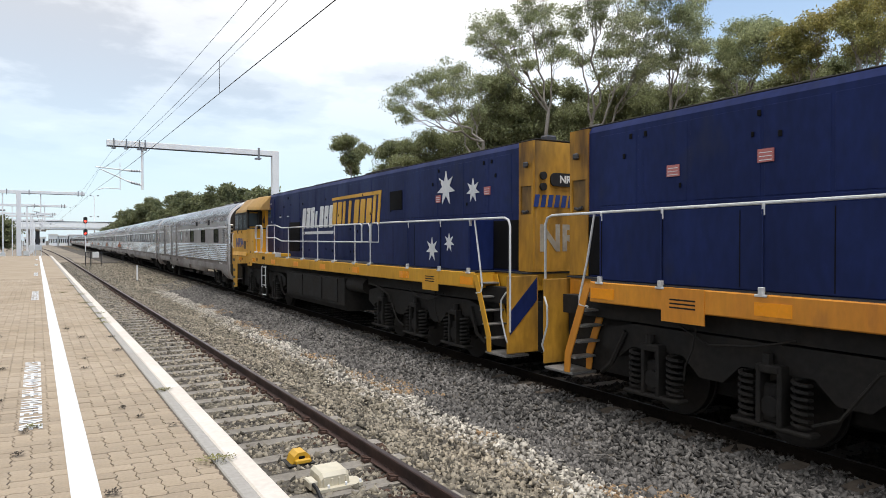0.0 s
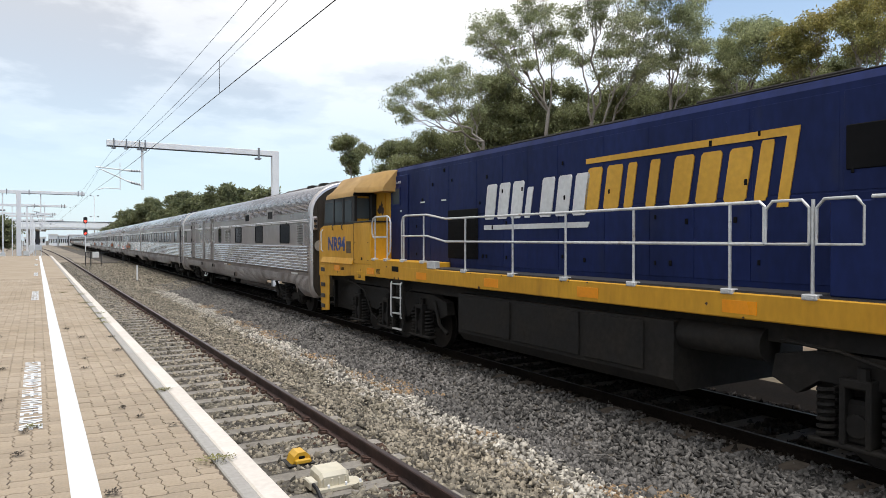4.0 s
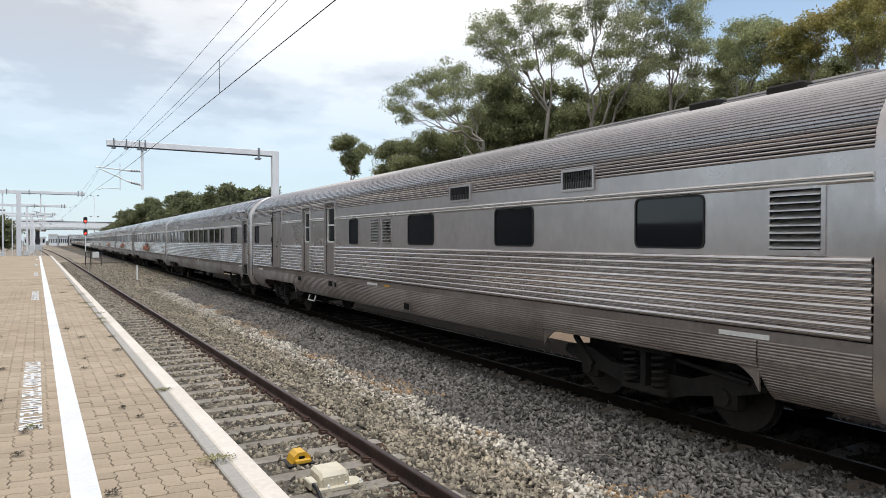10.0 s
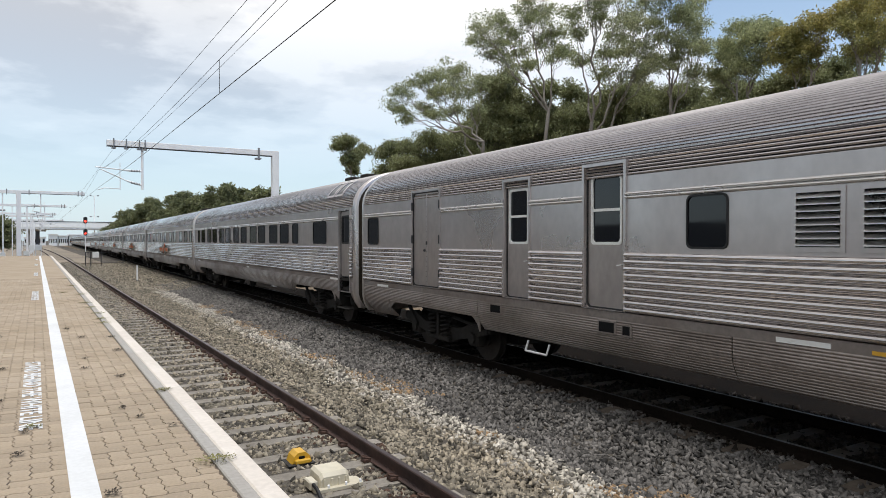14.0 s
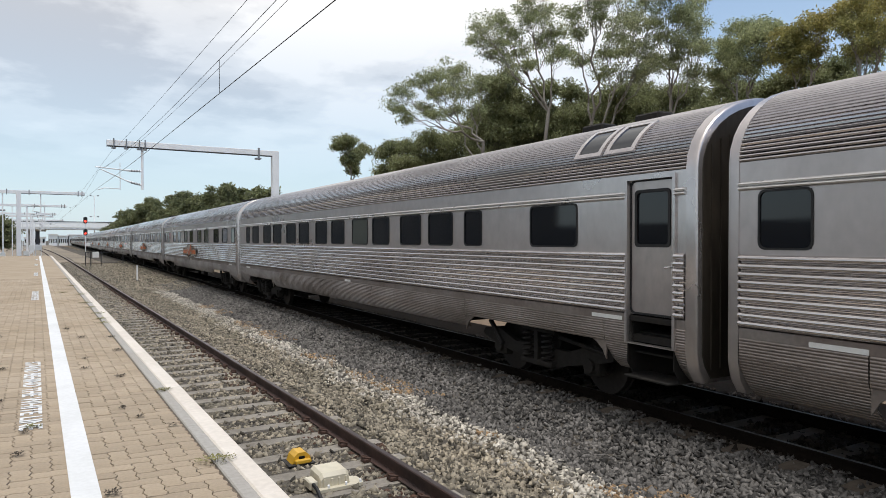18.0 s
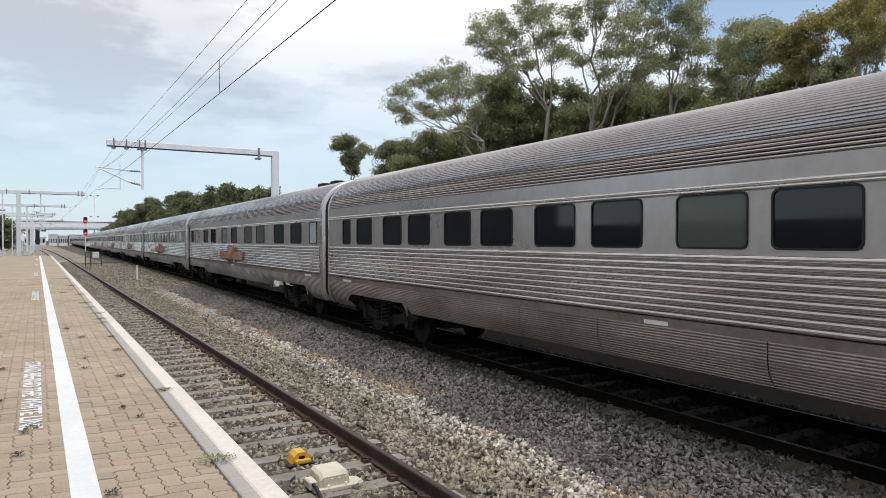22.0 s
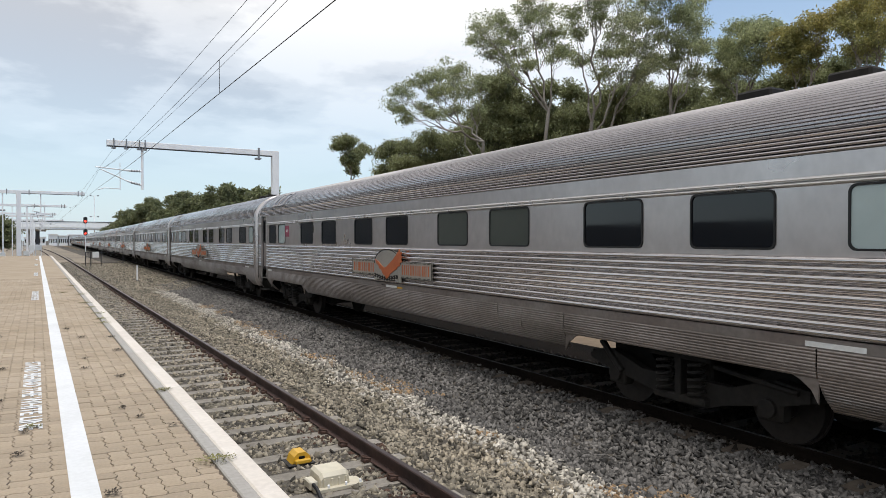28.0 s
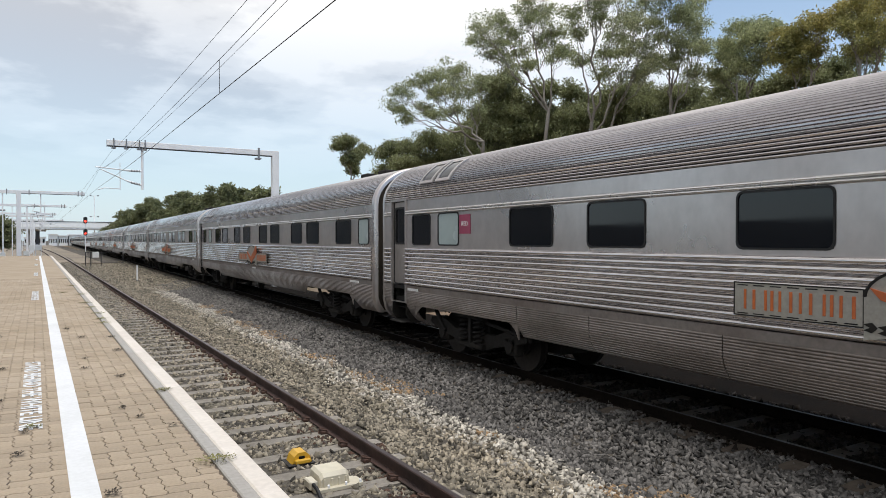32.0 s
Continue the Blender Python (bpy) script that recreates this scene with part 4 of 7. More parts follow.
lounge, wv = coach("stainless lounge coach with an entrance vestibule door", 23.7,
                   win(B0, [(57.35, 58.48), (59.97, 60.56), (61.02, 62.0), (62.36, 63.34), (63.95, 64.9), (66.81, 67.77), (68.16, 69.12), (69.77, 70.74), (71.12, 72.09), (72.73, 73.7), (74.07, 75.03), (75.73, 76.66), (77.13, 77.65)]) + win(B0, [(65.22, 66.21)], "blind"),
                   doors=[(55.50 - B0, 56.30 - B0, 1.0, 3.22, "steps")], arches=((1.6, 5.4), (18.7, 22.3)), hatches=(9.8, 12.5, 14.4, 16.8), front_roof_windows=(1.40, 2.05),
                   plates=((1.25, 1.85, 1.30, "white"), (11.2, 11.6, 1.30, "white"), (21.9, 22.5, 1.29, "white")))
place(lounge, B0), ROLLING.extend((w, 0.46, 1) for w in wv)

sleeper_c, wv = coach("stainless sleeping coach carrying a bird name board", 23.65,
                      win(C0, [(81.28, 82.39), (83.2, 84.33), (90.15, 91.26), (92.1, 93.21), (94.62, 95.73), (96.55, 97.7), (100.57, 101.37)]) + win(C0, [(79.82, 80.47), (99.42, 100.22)], "milk") + win(C0, [(85.7, 86.85), (87.63, 88.76)], "blind"),
                      doors=[(101.70 - C0, 102.40 - C0, 1.0, 3.30, "steps")], arches=((1.5, 5.5), (18.2, 22.0)), hatches=(6.6, 7.3, 10.8, 12.1, 14.1, 16.4), front_roof_windows=(20.9, 21.6), sign=88.90 - C0,
                      plates=((1.0, 1.62, 1.30, "white"), (11.4, 11.95, 1.30, "white"), (11.1, 11.35, 1.30, "yellow"), (21.8, 22.3, 1.29, "white")))
sg = part("class_sign", Shape().box(-W - 0.008, -W, 98.98 - C0, 99.38 - C0, 2.53, 2.90), M_RED_SIGN, sleeper_c, "small crimson sign")
words("sign_word", "RED", 0.13, M_WHITE, sg, on_side(99.18 - C0, 2.72, -W - 0.010))
words("sill_word", "WATER", 0.055, M_UNDER, sleeper_c, on_side(12.15, 1.345, -W - 0.006), 0.001)
place(sleeper_c, C0), ROLLING.extend((w, 0.46, 1) for w in wv)

sleeper_d, wv = coach("stainless sleeping coach carrying a bird name board", 23.65,
                      win(D0, [(104.95, 106.05), (107.5, 108.6), (109.1, 110.2), (111.6, 112.7), (113.2, 114.3), (115.7, 116.8), (117.4, 118.5), (119.8, 120.9), (121.4, 122.5), (124.9, 125.6)]) + win(D0, [(103.78, 104.42), (123.5, 124.2)], "milk"),
                      doors=[(125.80 - D0, 126.50 - D0, 1.0, 3.30, "steps")], arches=((1.5, 5.5), (18.2, 22.0)), hatches=(6.6, 7.3, 10.8, 12.1, 14.1, 16.4), front_roof_windows=(20.9, 21.6), sign=9.6,
                      plates=((1.0, 1.62, 1.30, "white"), (11.4, 11.95, 1.30, "white")))
place(sleeper_d, D0)
for k in range(1, 17):
    twin = copy_thing(sleeper_d if k % 3 else sleeper_c, Matrix())
    place(twin, D0 + 24.1 * k)


# ======== rolling stock: locomotives ========
# y runs from the hood end (0) to the cab front; the walkway's side is at x = -W.
HX = 0.885                                   # half width of the hood


def star(points, y, z, r, inner=0.42):
    return [(y + (r if k % 2 == 0 else r * inner) * math.sin(math.pi * k / points), z + (r if k % 2 == 0 else r * inner) * math.cos(math.pi * k / points)) for k in range(2 * points)]


def loco_bogie(parent, y):
    def side_plate():
        out = [(-2.75, 0.86), (-2.70, 1.12), (-2.2, 1.22), (2.2, 1.22), (2.75, 1.10), (2.8, 0.84), (2.45, 0.72), (2.2, 0.90), (1.3, 0.90), (1.05, 0.66), (0.7, 0.66), (0.45, 0.90), (-0.45, 0.90),
               (-0.7, 0.66), (-1.05, 0.66), (-1.3, 0.90), (-2.2, 0.90), (-2.45, 0.72)]
        return Shape().plate(out, 0, 1.02, 1.20).mesh("side_frame")

    def seat():
        return Shape().box(1.14, 1.34, -0.50, 0.50, 0.27, 0.33, 0.02).box(1.14, 1.34, -0.16, -0.10, 0.32, 1.0, 0.01).box(1.14, 1.34, 0.10, 0.16, 0.32, 1.0, 0.01).box(1.14, 1.34, -0.14, 0.14, 0.90, 1.0, 0.02).mesh("spring_seat")
    hoses = (((-2.6, 1.25, 1.30), (-1.9, 1.32, 1.26), (-1.2, 1.34, 1.10), (-0.8, 1.33, 0.55), (-0.5, 1.30, 0.42)), ((-0.3, 1.28, 1.30), (0.2, 1.34, 1.18), (0.8, 1.34, 1.12), (1.3, 1.28, 1.30)),
             ((1.0, 1.30, 1.34), (1.05, 1.34, 1.0), (1.15, 1.34, 0.80), (1.2, 1.30, 0.6)), ((2.3, 1.22, 1.1), (2.55, 1.25, 0.62), (2.8, 1.2, 0.45)))
    bogie = part("bogie", shared("loco_bogie", lambda: Shape().box(-0.6, 0.6, -2.6, 2.6, 0.34, 1.3, 0.03).mesh("bogie")), M_UNDER, parent, "dark three-axle bogie frame", at=(0, y, 0))
    for turn in (0, 180):
        part("side_frame", shared("loco_side_frame", side_plate), M_UNDER, bogie, at=pose(0, 0, 0, 0, 0, turn))
        for yy in (-1.75, 0.0, 1.75):
            part("spring_seat", shared("loco_seat", seat), M_UNDER, bogie, at=pose(0, yy, 0, 0, 0, turn))
            part("damper", shared("loco_damper", lambda: Shape().tube([(1.27, 0.05, 0.92), (1.27, 0.05, 1.12)], 0.06, 8).mesh("damper")), M_UNDER, bogie, at=pose(0, yy, 0, 0, 0, turn))
        for i, path in enumerate(hoses):
            part("hose", shared(("loco_hose", i), lambda: Shape().tube([(px, py, pz) for py, px, pz in path], (0.022, 0.014, 0.014, 0.04)[i], 6).mesh("hose", True)), M_UNDER, bogie, at=pose(0, 0, 0, 0, 0, turn))
    wheels = []
    for yy in (-1.75, 0.0, 1.75):
        wheels.append(part("wheelset", shared("loco_wheelset", lambda: wheelset_mesh(0.53)), M_WHEEL, bogie, at=(0, yy, 0.53)))
        part("axle_box", shared("loco_axle_box", lambda: Shape().box(1.0, 1.27, -0.15, 0.15, 0.32, 0.78, 0.04).disc((0, 0.53), 0, 0.12, 1.26, 1.31, 14).mesh("axle_box")), M_UNDER, bogie, at=pose(0, yy, 0, 0, 0, 180))
        part("axle_box", MESHES["loco_axle_box"], M_UNDER, bogie, at=(0, yy, 0))
        for dy in (-0.33, 0.33):
            for side in (-1, 1):
                part("coil_spring", shared("loco_coil", lambda: Shape().tube(coil(0.095, 0.34, 0.88, 7, 0.02, 0, 0), 0.026, 5).mesh("coil_spring", True)), M_UNDER, bogie, at=(side * 1.22, yy + dy, 0))
    return wheels


def slanted(y, w, z0, z1, x):
    """A slanted block in place of a letter."""
    def at(u, t):
        return (y - u * w - 0.11 * t, z0 + (z1 - z0) * t)
    return Shape().plate([at(0, 0.06), at(0.1, 0), at(0.9, 0), at(1, 0.06), at(1, 0.94), at(0.9, 1), at(0.1, 1), at(0, 0.94)], 0, x, x + 0.02)


def handrail(parent, pts, r=0.021, name="handrail"):
    return part(name, Shape().tube(pts, r, 8), M_RAILING, parent, smooth=True)


def steps(parent, sill):
    """Slanted boarding ladder at the hood end: two stringers, five treads and a foot plate."""
    top, low = (0.47, 1.76), (0.01, 0.38)
    f = part("step_ladder", Shape().box(-W, -W + 0.5, -0.54, 0.13, 0.345, 0.385, 0.006), M_GRATING, parent, "steep yellow boarding ladder with grating treads")
    for x in (-W, -W + 0.44):
        st = Shape().plate([(low[0] - 0.06, low[1]), (low[0] + 0.06, low[1]), (low[0] + 0.08, low[1] + 0.25), (top[0] + 0.07, top[1]), (top[0] - 0.07, top[1]), (low[0] - 0.05, low[1] + 0.3)], 0, x, x + 0.02)
        part("stringer", st, sill, f)
    for k in range(5):
        t = (k + 0.9) / 5.6
        y, z = low[0] + (top[0] - low[0]) * t, low[1] + (top[1] - low[1]) * t
        part("tread", Shape().box(-W + 0.02, -W + 0.44, y - 0.10, y + 0.10, z, z + 0.03, 0.005), M_GRATING, f)
    return f


def locomotive(label, decals):
    sill = M_YELLOW if decals else M_AMBER
    c = thing("diesel_locomotive", label, "locomotive", "locomotives of the train")
    L = 20.5
    cab0, cab1 = 16.15, 20.5
    # frame
    fr = Shape().box(-W, W, 0.51, 17.6, 1.50, 1.80, 0.015).box(-W + 0.5, W - 0.5, -0.51, 0.51, 1.50, 1.80, 0.01).box(-W + 0.001, W - 0.001, 13.82, 16.8, 1.78, 1.93, 0.01)
    fr.plate([(17.58, 1.50), (17.58, 1.79), (20.53, 1.79), (20.55, 1.37), (18.5, 1.44)], 0, -W + 0.002, W - 0.002)
    frame_part = part("frame_sill", fr, sill, c, "yellow weathered frame sill")
    part("walkway", Shape().box(-W + 0.03, W - 0.03, 0.51, 17.5, 1.80, 1.825).box(-W + 0.46, W - 0.46, -0.54, 0.51, 1.80, 1.825), M_DARKSTEEL, c)
    for y in (0.56, 3.22, 6.05, 8.6, 11.15, 13.83, 16.53, 18.84):
        part("reflector", Shape().box(-W - 0.008, -W + 0.01, y, y + 0.45, 1.56, 1.71), M_REFLECT, frame_part)
    part("sill_slot", Shape().box(-W - 0.004, -W + 0.02, 15.17, 15.53, 1.68, 1.80, 0.002), M_BLACK, frame_part)
    part("hanging_plate", Shape().box(-W - 0.006, -W + 0.01, 17.11, 17.79, 1.38, 1.60, 0.004), sill, frame_part)
    part("data_plate", Shape().box(-W - 0.012, -W + 0.01, 1.88, 2.55, 1.36, 1.80, 0.004), sill, frame_part)
    br = Shape()
    for k in range(3):
        br.box(-W - 0.015, -W - 0.012, 2.02, 2.42, 1.64 - 0.05 * k, 1.66 - 0.05 * k)
    part("stencil_bar", br, M_UNDER, frame_part)
    # hood: lower doors stand out a little, the upper casing leans in at the top
    up = [(-HX, 1.82), (-HX, 4.10), (-HX + 0.06, 4.20), (-HX + 0.3, 4.22), (HX - 0.3, 4.22), (HX - 0.06, 4.20), (HX, 4.10), (HX, 1.82)]
    hood = part("hood", Shape().extrude(up, -0.15, 16.85), M_BLUE, c, "long dark blue engine hood")
    HN = HX
    part("sooty_roof", Shape().box(-HX + 0.10, HX - 0.10, -0.5, 16.5, 4.21, 4.235, 0.01), M_UNDER, hood, "soot-blackened hood top")
    # narrow door by the cab
    dr = part("hood_door", Shape().box(-HN - 0.03, -HN, 15.80, 16.72, 1.88, 4.0, 0.01), M_BLUE, hood, "tall blue door with a small window")
    part("window_frame", Shape().box(-HN - 0.042, -HN - 0.03, 16.18, 16.66, 3.26, 3.72, 0.006), M_BLUE, dr)
    part("pane", Shape().box(-HN - 0.046, -HN - 0.04, 16.23, 16.61, 3.31, 3.68), M_CABGLASS, dr)
    part("lock_knob", Shape().disc((16.15, 3.12), 0, 0.025, -HN - 0.05, -HN - 0.03, 10), M_RAILING, dr)
    words("door_word", "DO NOT HOSE", 0.075, M_LOGO_WHITE, dr, on_side(16.42, 3.83, -HN - 0.034), 0.001)
    for yy in (14.96, 13.99):
        part("paint_tick", Shape().box(-HX - 0.026, -HX, yy, yy + 0.19, 3.27, 3.30), M_LOGO_WHITE, hood)
    rng = random.Random(5)
    y = 0.1
    k = 0
    while y < 14.9:
        w = (0.78, 0.92, 1.1, 0.85)[k % 4]
        part("hood_door", Shape().box(-HX - 0.008, -HX + 0.01, y, y + w - 0.012, 1.90, 2.92, 0.003), M_BLUE, hood)
        part("hood_panel", Shape().box(-HX - 0.006, -HX + 0.01, y + 0.03, y + w - 0.02, 2.94, 4.02, 0.003), M_BLUE, hood)
        for z in ((2.05, 2.7), (3.12,), (2.1, 3.66), ())[k % 4]:
            part("latch", Shape().box(-HX - 0.03, -HX - 0.01, y + w - 0.14, y + w - 0.105, z, z + 0.065, 0.006), M_BLACK, hood)
        y += w
        k += 1
    latch_rng = random.Random(21)
    for k in range(22):
        yy, zz = latch_rng.uniform(0.4, 15.2), latch_rng.choice((2.05, 2.62, 3.08, 3.3, 3.62, 3.9))
        part("latch", Shape().box(-HX - 0.03, -HX - 0.004, yy, yy + 0.045, zz, zz + 0.075, 0.006), M_BLACK, hood)
    for yy in (1.0, 4.4, 6.9, 10.6, 13.9):
        seam = Shape()
        for k in range(9):
            seam.disc((yy, 3.1 + 0.1 * k), 0, 0.009, -HX - 0.014, -HX, 6)
        part("rivet_row", seam, M_BLUE, hood)
    for y0, y1, h in ((1.2, 3.6, 0.05), (5.4, 7.6, 0.08), (9.0, 12.0, 0.06), (13.0, 15.6, 0.05)):
        part("roof_hatch", Shape().box(-HX + 0.25, HX - 0.25, y0, y1, 4.22, 4.23 + h, 0.02), M_UNDER, hood)
    locker = part("side_locker", Shape().box(-W + 0.04, -HX + 0.01, 0.72, 5.26, 1.83, 2.80, 0.012), M_BLUE, c, "flush blue side locker")
    for y in (1.85, 3.0, 4.1):
        part("seam", Shape().box(-W + 0.036, -W + 0.045, y - 0.006, y + 0.006, 1.86, 2.75), M_BLACK, locker)
    # black panel paints the shaded recess by the ladder, louvre included
    part("end_louvre", Shape().box(-HN - 0.02, -HN, -0.14, 0.70, 1.86, 2.78, 0.008), M_BLACK, c, "black panel for the louvre and the shaded recess beside the ladder")
    # louvre and equipment windows of the hood's side
    lv = part("louvre", Shape().box(-HX - 0.03, -HX - 0.01, 12.69, 13.88, 2.02, 3.05, 0.01), M_BLACK, hood, "black radiator louvre")
    for k in range(9):
        part("slat", Shape().box(-HX - 0.045, -HX - 0.03, 12.72, 13.85, 2.06 + 0.105 * k, 2.11 + 0.105 * k), M_BLACK, lv)
    part("vent_opening", Shape().box(-HX - 0.022, -HX, 4.69, 5.40, 3.16, 3.64, 0.01), M_BLACK, hood, "dark square vent opening")
    # hood end: chamfered yellow corners and end wall
    endp = [(-HN, -0.15), (-HN, -0.55), (-HN + 0.05, -0.59), (HN - 0.05, -0.59), (HN, -0.55), (HN, -0.15)]
    s = Shape()
    n = len(endp)
    vs = [(x, y, z) for z in (1.84, 4.18) for x, y in endp]
    fs = [(i, (i + 1) % n, n + (i + 1) % n, n + i) for i in range(n)] + [tuple(range(n)), tuple(range(n, 2 * n))]
    s.add(vs, fs)
    hoodend = part("hood_end", s, M_SOOTY_YELLOW, c, "sooty yellow hood end with headlights")
    niche = Shape()
    ring(niche, [(-0.58, 1.84), (-0.145, 1.84), (-0.145, 4.18), (-0.58, 4.18)], [(-0.52, 2.87), (-0.20, 2.87), (-0.20, 3.38), (-0.52, 3.38)], 0, -HN - 0.03, -HN + 0.001)
    part("niche_back", Shape().box(-HN - 0.006, -HN + 0.001, -0.52, -0.20, 2.87, 3.38), M_SOOTY_YELLOW, hoodend, "shadowed rusty niche")
    part("corner_plate", niche, M_DIRTY_CORNER, hoodend, "yellow corner panel with an open niche")
    part("lamp_bracket", Shape().box(-HN - 0.10, -HN - 0.03, -0.45, -0.34, 3.71, 3.81, 0.02), M_DARKSTEEL, hoodend)
    part("chain_hook", Shape().tube([(-HN - 0.03, -0.27, 2.93), (-HN - 0.05, -0.34, 2.90), (-HN - 0.04, -0.43, 2.92)], 0.03, 6), M_DARKSTEEL, hoodend)
    part("top_box", Shape().box(-0.55, -0.3, -0.49, -0.29, 4.18, 4.32, 0.03), M_DARKSTEEL, hoodend, "grey box on the hood end")
    for z in (3.36, 3.56):
        part("headlight", Shape().disc((-0.72, z), 1, 0.07, -0.64, -0.59, 16), M_RUBBER, hoodend, "round end headlight")
    part("number_box", Shape().plate(rounded(-0.55, 0.1, 3.38, 3.62, 0.1), 1, -0.62, -0.59), M_RUBBER, hoodend, "black oval number box")
    at = Matrix.Translation((-0.22, -0.623, 3.50)) @ pose(0, 0, 0, 90, 0, 0)
    words("class_letters", "NR", 0.19, M_WHITE, hoodend, at, 0.002, bold=0.005)
    words("class_letters", "NR", 0.66, M_FADED_WHITE, hoodend, Matrix.Translation((-0.35, -0.594, 2.42)) @ pose(0, 0, 0, 90, 0, 0), 0.002, bold=0.02)
    if decals:
        for k in range(7):
            x = -0.92 + 0.155 * k
            part("letter_bar", Shape().plate([(x, 3.0), (x + 0.10, 3.0), (x + 0.14, 3.22), (x + 0.04, 3.22)], 1, -0.598, -0.59), M_LOGO_BLUE, hoodend)
    # platform end, steps, coupler, chevrons
    endplate = part("end_plate", Shape().box(-W, -0.80, -0.58, -0.54, 0.42, 1.78, 0.01).box(0.80, W, -0.58, -0.54, 0.42, 1.78, 0.01), M_SOOTY_YELLOW, c, "sooty yellow end plates with dark blue diagonal stripes")
    for x in (-1.42, 0.84):
        part("stripe", Shape().plate([(x, 0.75), (x, 1.15), (x + 0.58, 1.74), (x + 0.58, 1.34)], 1, -0.59, -0.58), M_BLUE, endplate)
    part("coupler", Shape().box(-0.15, 0.15, -0.94, -0.49, 0.75, 1.05, 0.04).box(-0.22, 0.22, -0.99, -0.77, 0.72, 1.08, 0.05), M_UNDER, c)
    steps(c, sill)
    handrail(c, [(-W + 0.02, -0.56, 0.6), (-W - 0.03, -0.56, 0.72), (-W - 0.03, -0.43, 1.05), (-W - 0.03, -0.43, 1.35), (-W, -0.54, 1.5)], 0.016, "grab_rail")
    # long handrail
    x = -W + 0.05
    handrail(c, [(x, -0.58, 0.8), (x, -0.58, 2.66), (x, -0.53, 2.76), (x, -0.41, 2.80), (x, 4.85, 2.83)])
    handrail(c, [(x, 0.56, 2.78), (x, 0.41, 2.1), (x - 0.02, 0.27, 1.56), (x - 0.04, 0.29, 1.44), (x - 0.03, 0.46, 1.42)], 0.018)
    for g0, g1 in ((4.92, 5.40), (5.48, 5.98)):
        handrail(c, [(x, g0, 2.36), (x, g0, 2.74), (x, g0 + 0.08, 2.83), (x, g1 - 0.08, 2.83), (x, g1, 2.74), (x, g1, 2.36), (x, g0, 2.36)], 0.018, "gate_rail")
    handrail(c, [(x, 6.0, 2.36), (x, 6.0, 2.78), (x, 6.05, 2.83), (x, 13.1, 2.84), (x, 13.9, 2.95), (x, 14.9, 2.96), (x, 15.05, 2.92), (x, 15.1, 2.8), (x, 15.1, 1.98)])
    handrail(c, [(x, 6.0, 2.36), (x, 13.1, 2.38), (x, 13.9, 2.50), (x, 15.1, 2.50)])
    handrail(c, [(x, 15.82, 2.06), (x, 15.72, 2.14), (x, 15.70, 2.3), (x, 15.70, 2.82), (x, 15.76, 2.94), (x, 15.88, 2.98), (x, 16.58, 2.98), (x, 16.70, 2.94), (x, 16.76, 2.84), (x, 16.76, 2.58), (x, 16.70, 2.48), (x, 16.58, 2.46)])
    handrail(c, [(x, 15.88, 2.48), (x, 16.60, 2.48)])
    for yy, zt in ((5.44, 2.83), (6.44, 2.83), (7.96, 2.83), (9.38, 2.83), (10.78, 2.84), (12.34, 2.84), (14.04, 2.95), (15.0, 2.95), (15.88, 2.98), (16.58, 2.98)):
        zb = 0.13 if yy > 13.85 else 0.0
        p = part("handrail_post", Shape().tube([(x, yy, 1.82 + zb), (x, yy, zt)], 0.019, 8), M_RAILING, c, smooth=True)
        part("post_foot", Shape().box(-W - 0.02, -W + 0.10, yy - 0.085, yy + 0.085, 1.775 + zb, 1.84 + zb, 0.01).box(-W - 0.03, -W - 0.018, yy - 0.05, yy - 0.03, 1.79 + zb, 1.81 + zb).box(-W - 0.03, -W - 0.018, yy + 0.03, yy + 0.05, 1.79 + zb, 1.81 + zb), M_RAILING, p)
    for yy in (0.72, 1.85, 3.3):
        part("rail_clamp", Shape().box(x - 0.025, x + 0.025, yy - 0.02, yy + 0.02, 2.68, 2.81, 0.006), M_RAILING, c)
        part("post_foot", Shape().box(-W - 0.02, -W + 0.06, yy - 0.075, yy + 0.075, 1.77, 1.80, 0.006).box(-W - 0.02, -W + 0.04, yy - 0.03, yy + 0.03, 1.79, 1.88, 0.006), M_RAILING, c)
        part("thin_post", Shape().tube([(x - 0.03, yy, 1.84), (x - 0.03, yy, 2.75)], 0.01, 6), M_BLUE, c)
    # cab
    cabs = Shape().plate([(17.86, 1.77), (17.86, 2.83), (20.18, 2.83), (20.46, 2.74), (20.5, 2.66), (20.53, 1.77)], 0, -W, W)
    cab = part("cab", cabs, M_YELLOW, c, "yellow driving cab with a black window band")
    part("apron", Shape().add([(-W - 0.05, y, 1.775) for y in (17.88, 20.28)] + [(-W + 0.0, y, 1.93) for y in (17.88, 20.24)] + [(-W + 0.03, y, 1.775) for y in (17.88, 20.28)], [(0, 1, 3, 2), (0, 2, 4), (1, 5, 3), (0, 4, 5, 1), (2, 3, 5, 4)]), M_YELLOW, cab, "flared lower apron")
    locker_b = part("cab_locker", Shape().box(-W - 0.004, W + 0.004, 16.77, 17.85, 1.79, 2.86, 0.012), M_YELLOW, cab, "yellow locker behind the cab")
    part("locker_edge", Shape().box(-W - 0.015, W + 0.015, 16.74, 17.87, 2.86, 2.90, 0.01), M_RUBBER, locker_b)
    for yy, zz in ((16.9, 2.35), (17.75, 2.35), (16.9, 1.9), (17.75, 1.9)):
        part("bolt", Shape().disc((yy, zz), 0, 0.018, -W - 0.012, -W, 8), M_UNDER, locker_b)
    part("locker_hole", Shape().box(-W - 0.007, -W, 17.27, 17.36, 1.90, 1.97), M_BLACK, locker_b)
    part("rear_neck", Shape().box(-HN - 0.012, HN + 0.012, 16.80, 17.90, 1.9, 3.9, 0.01), M_YELLOW, cab, "recessed yellow rear cab wall")
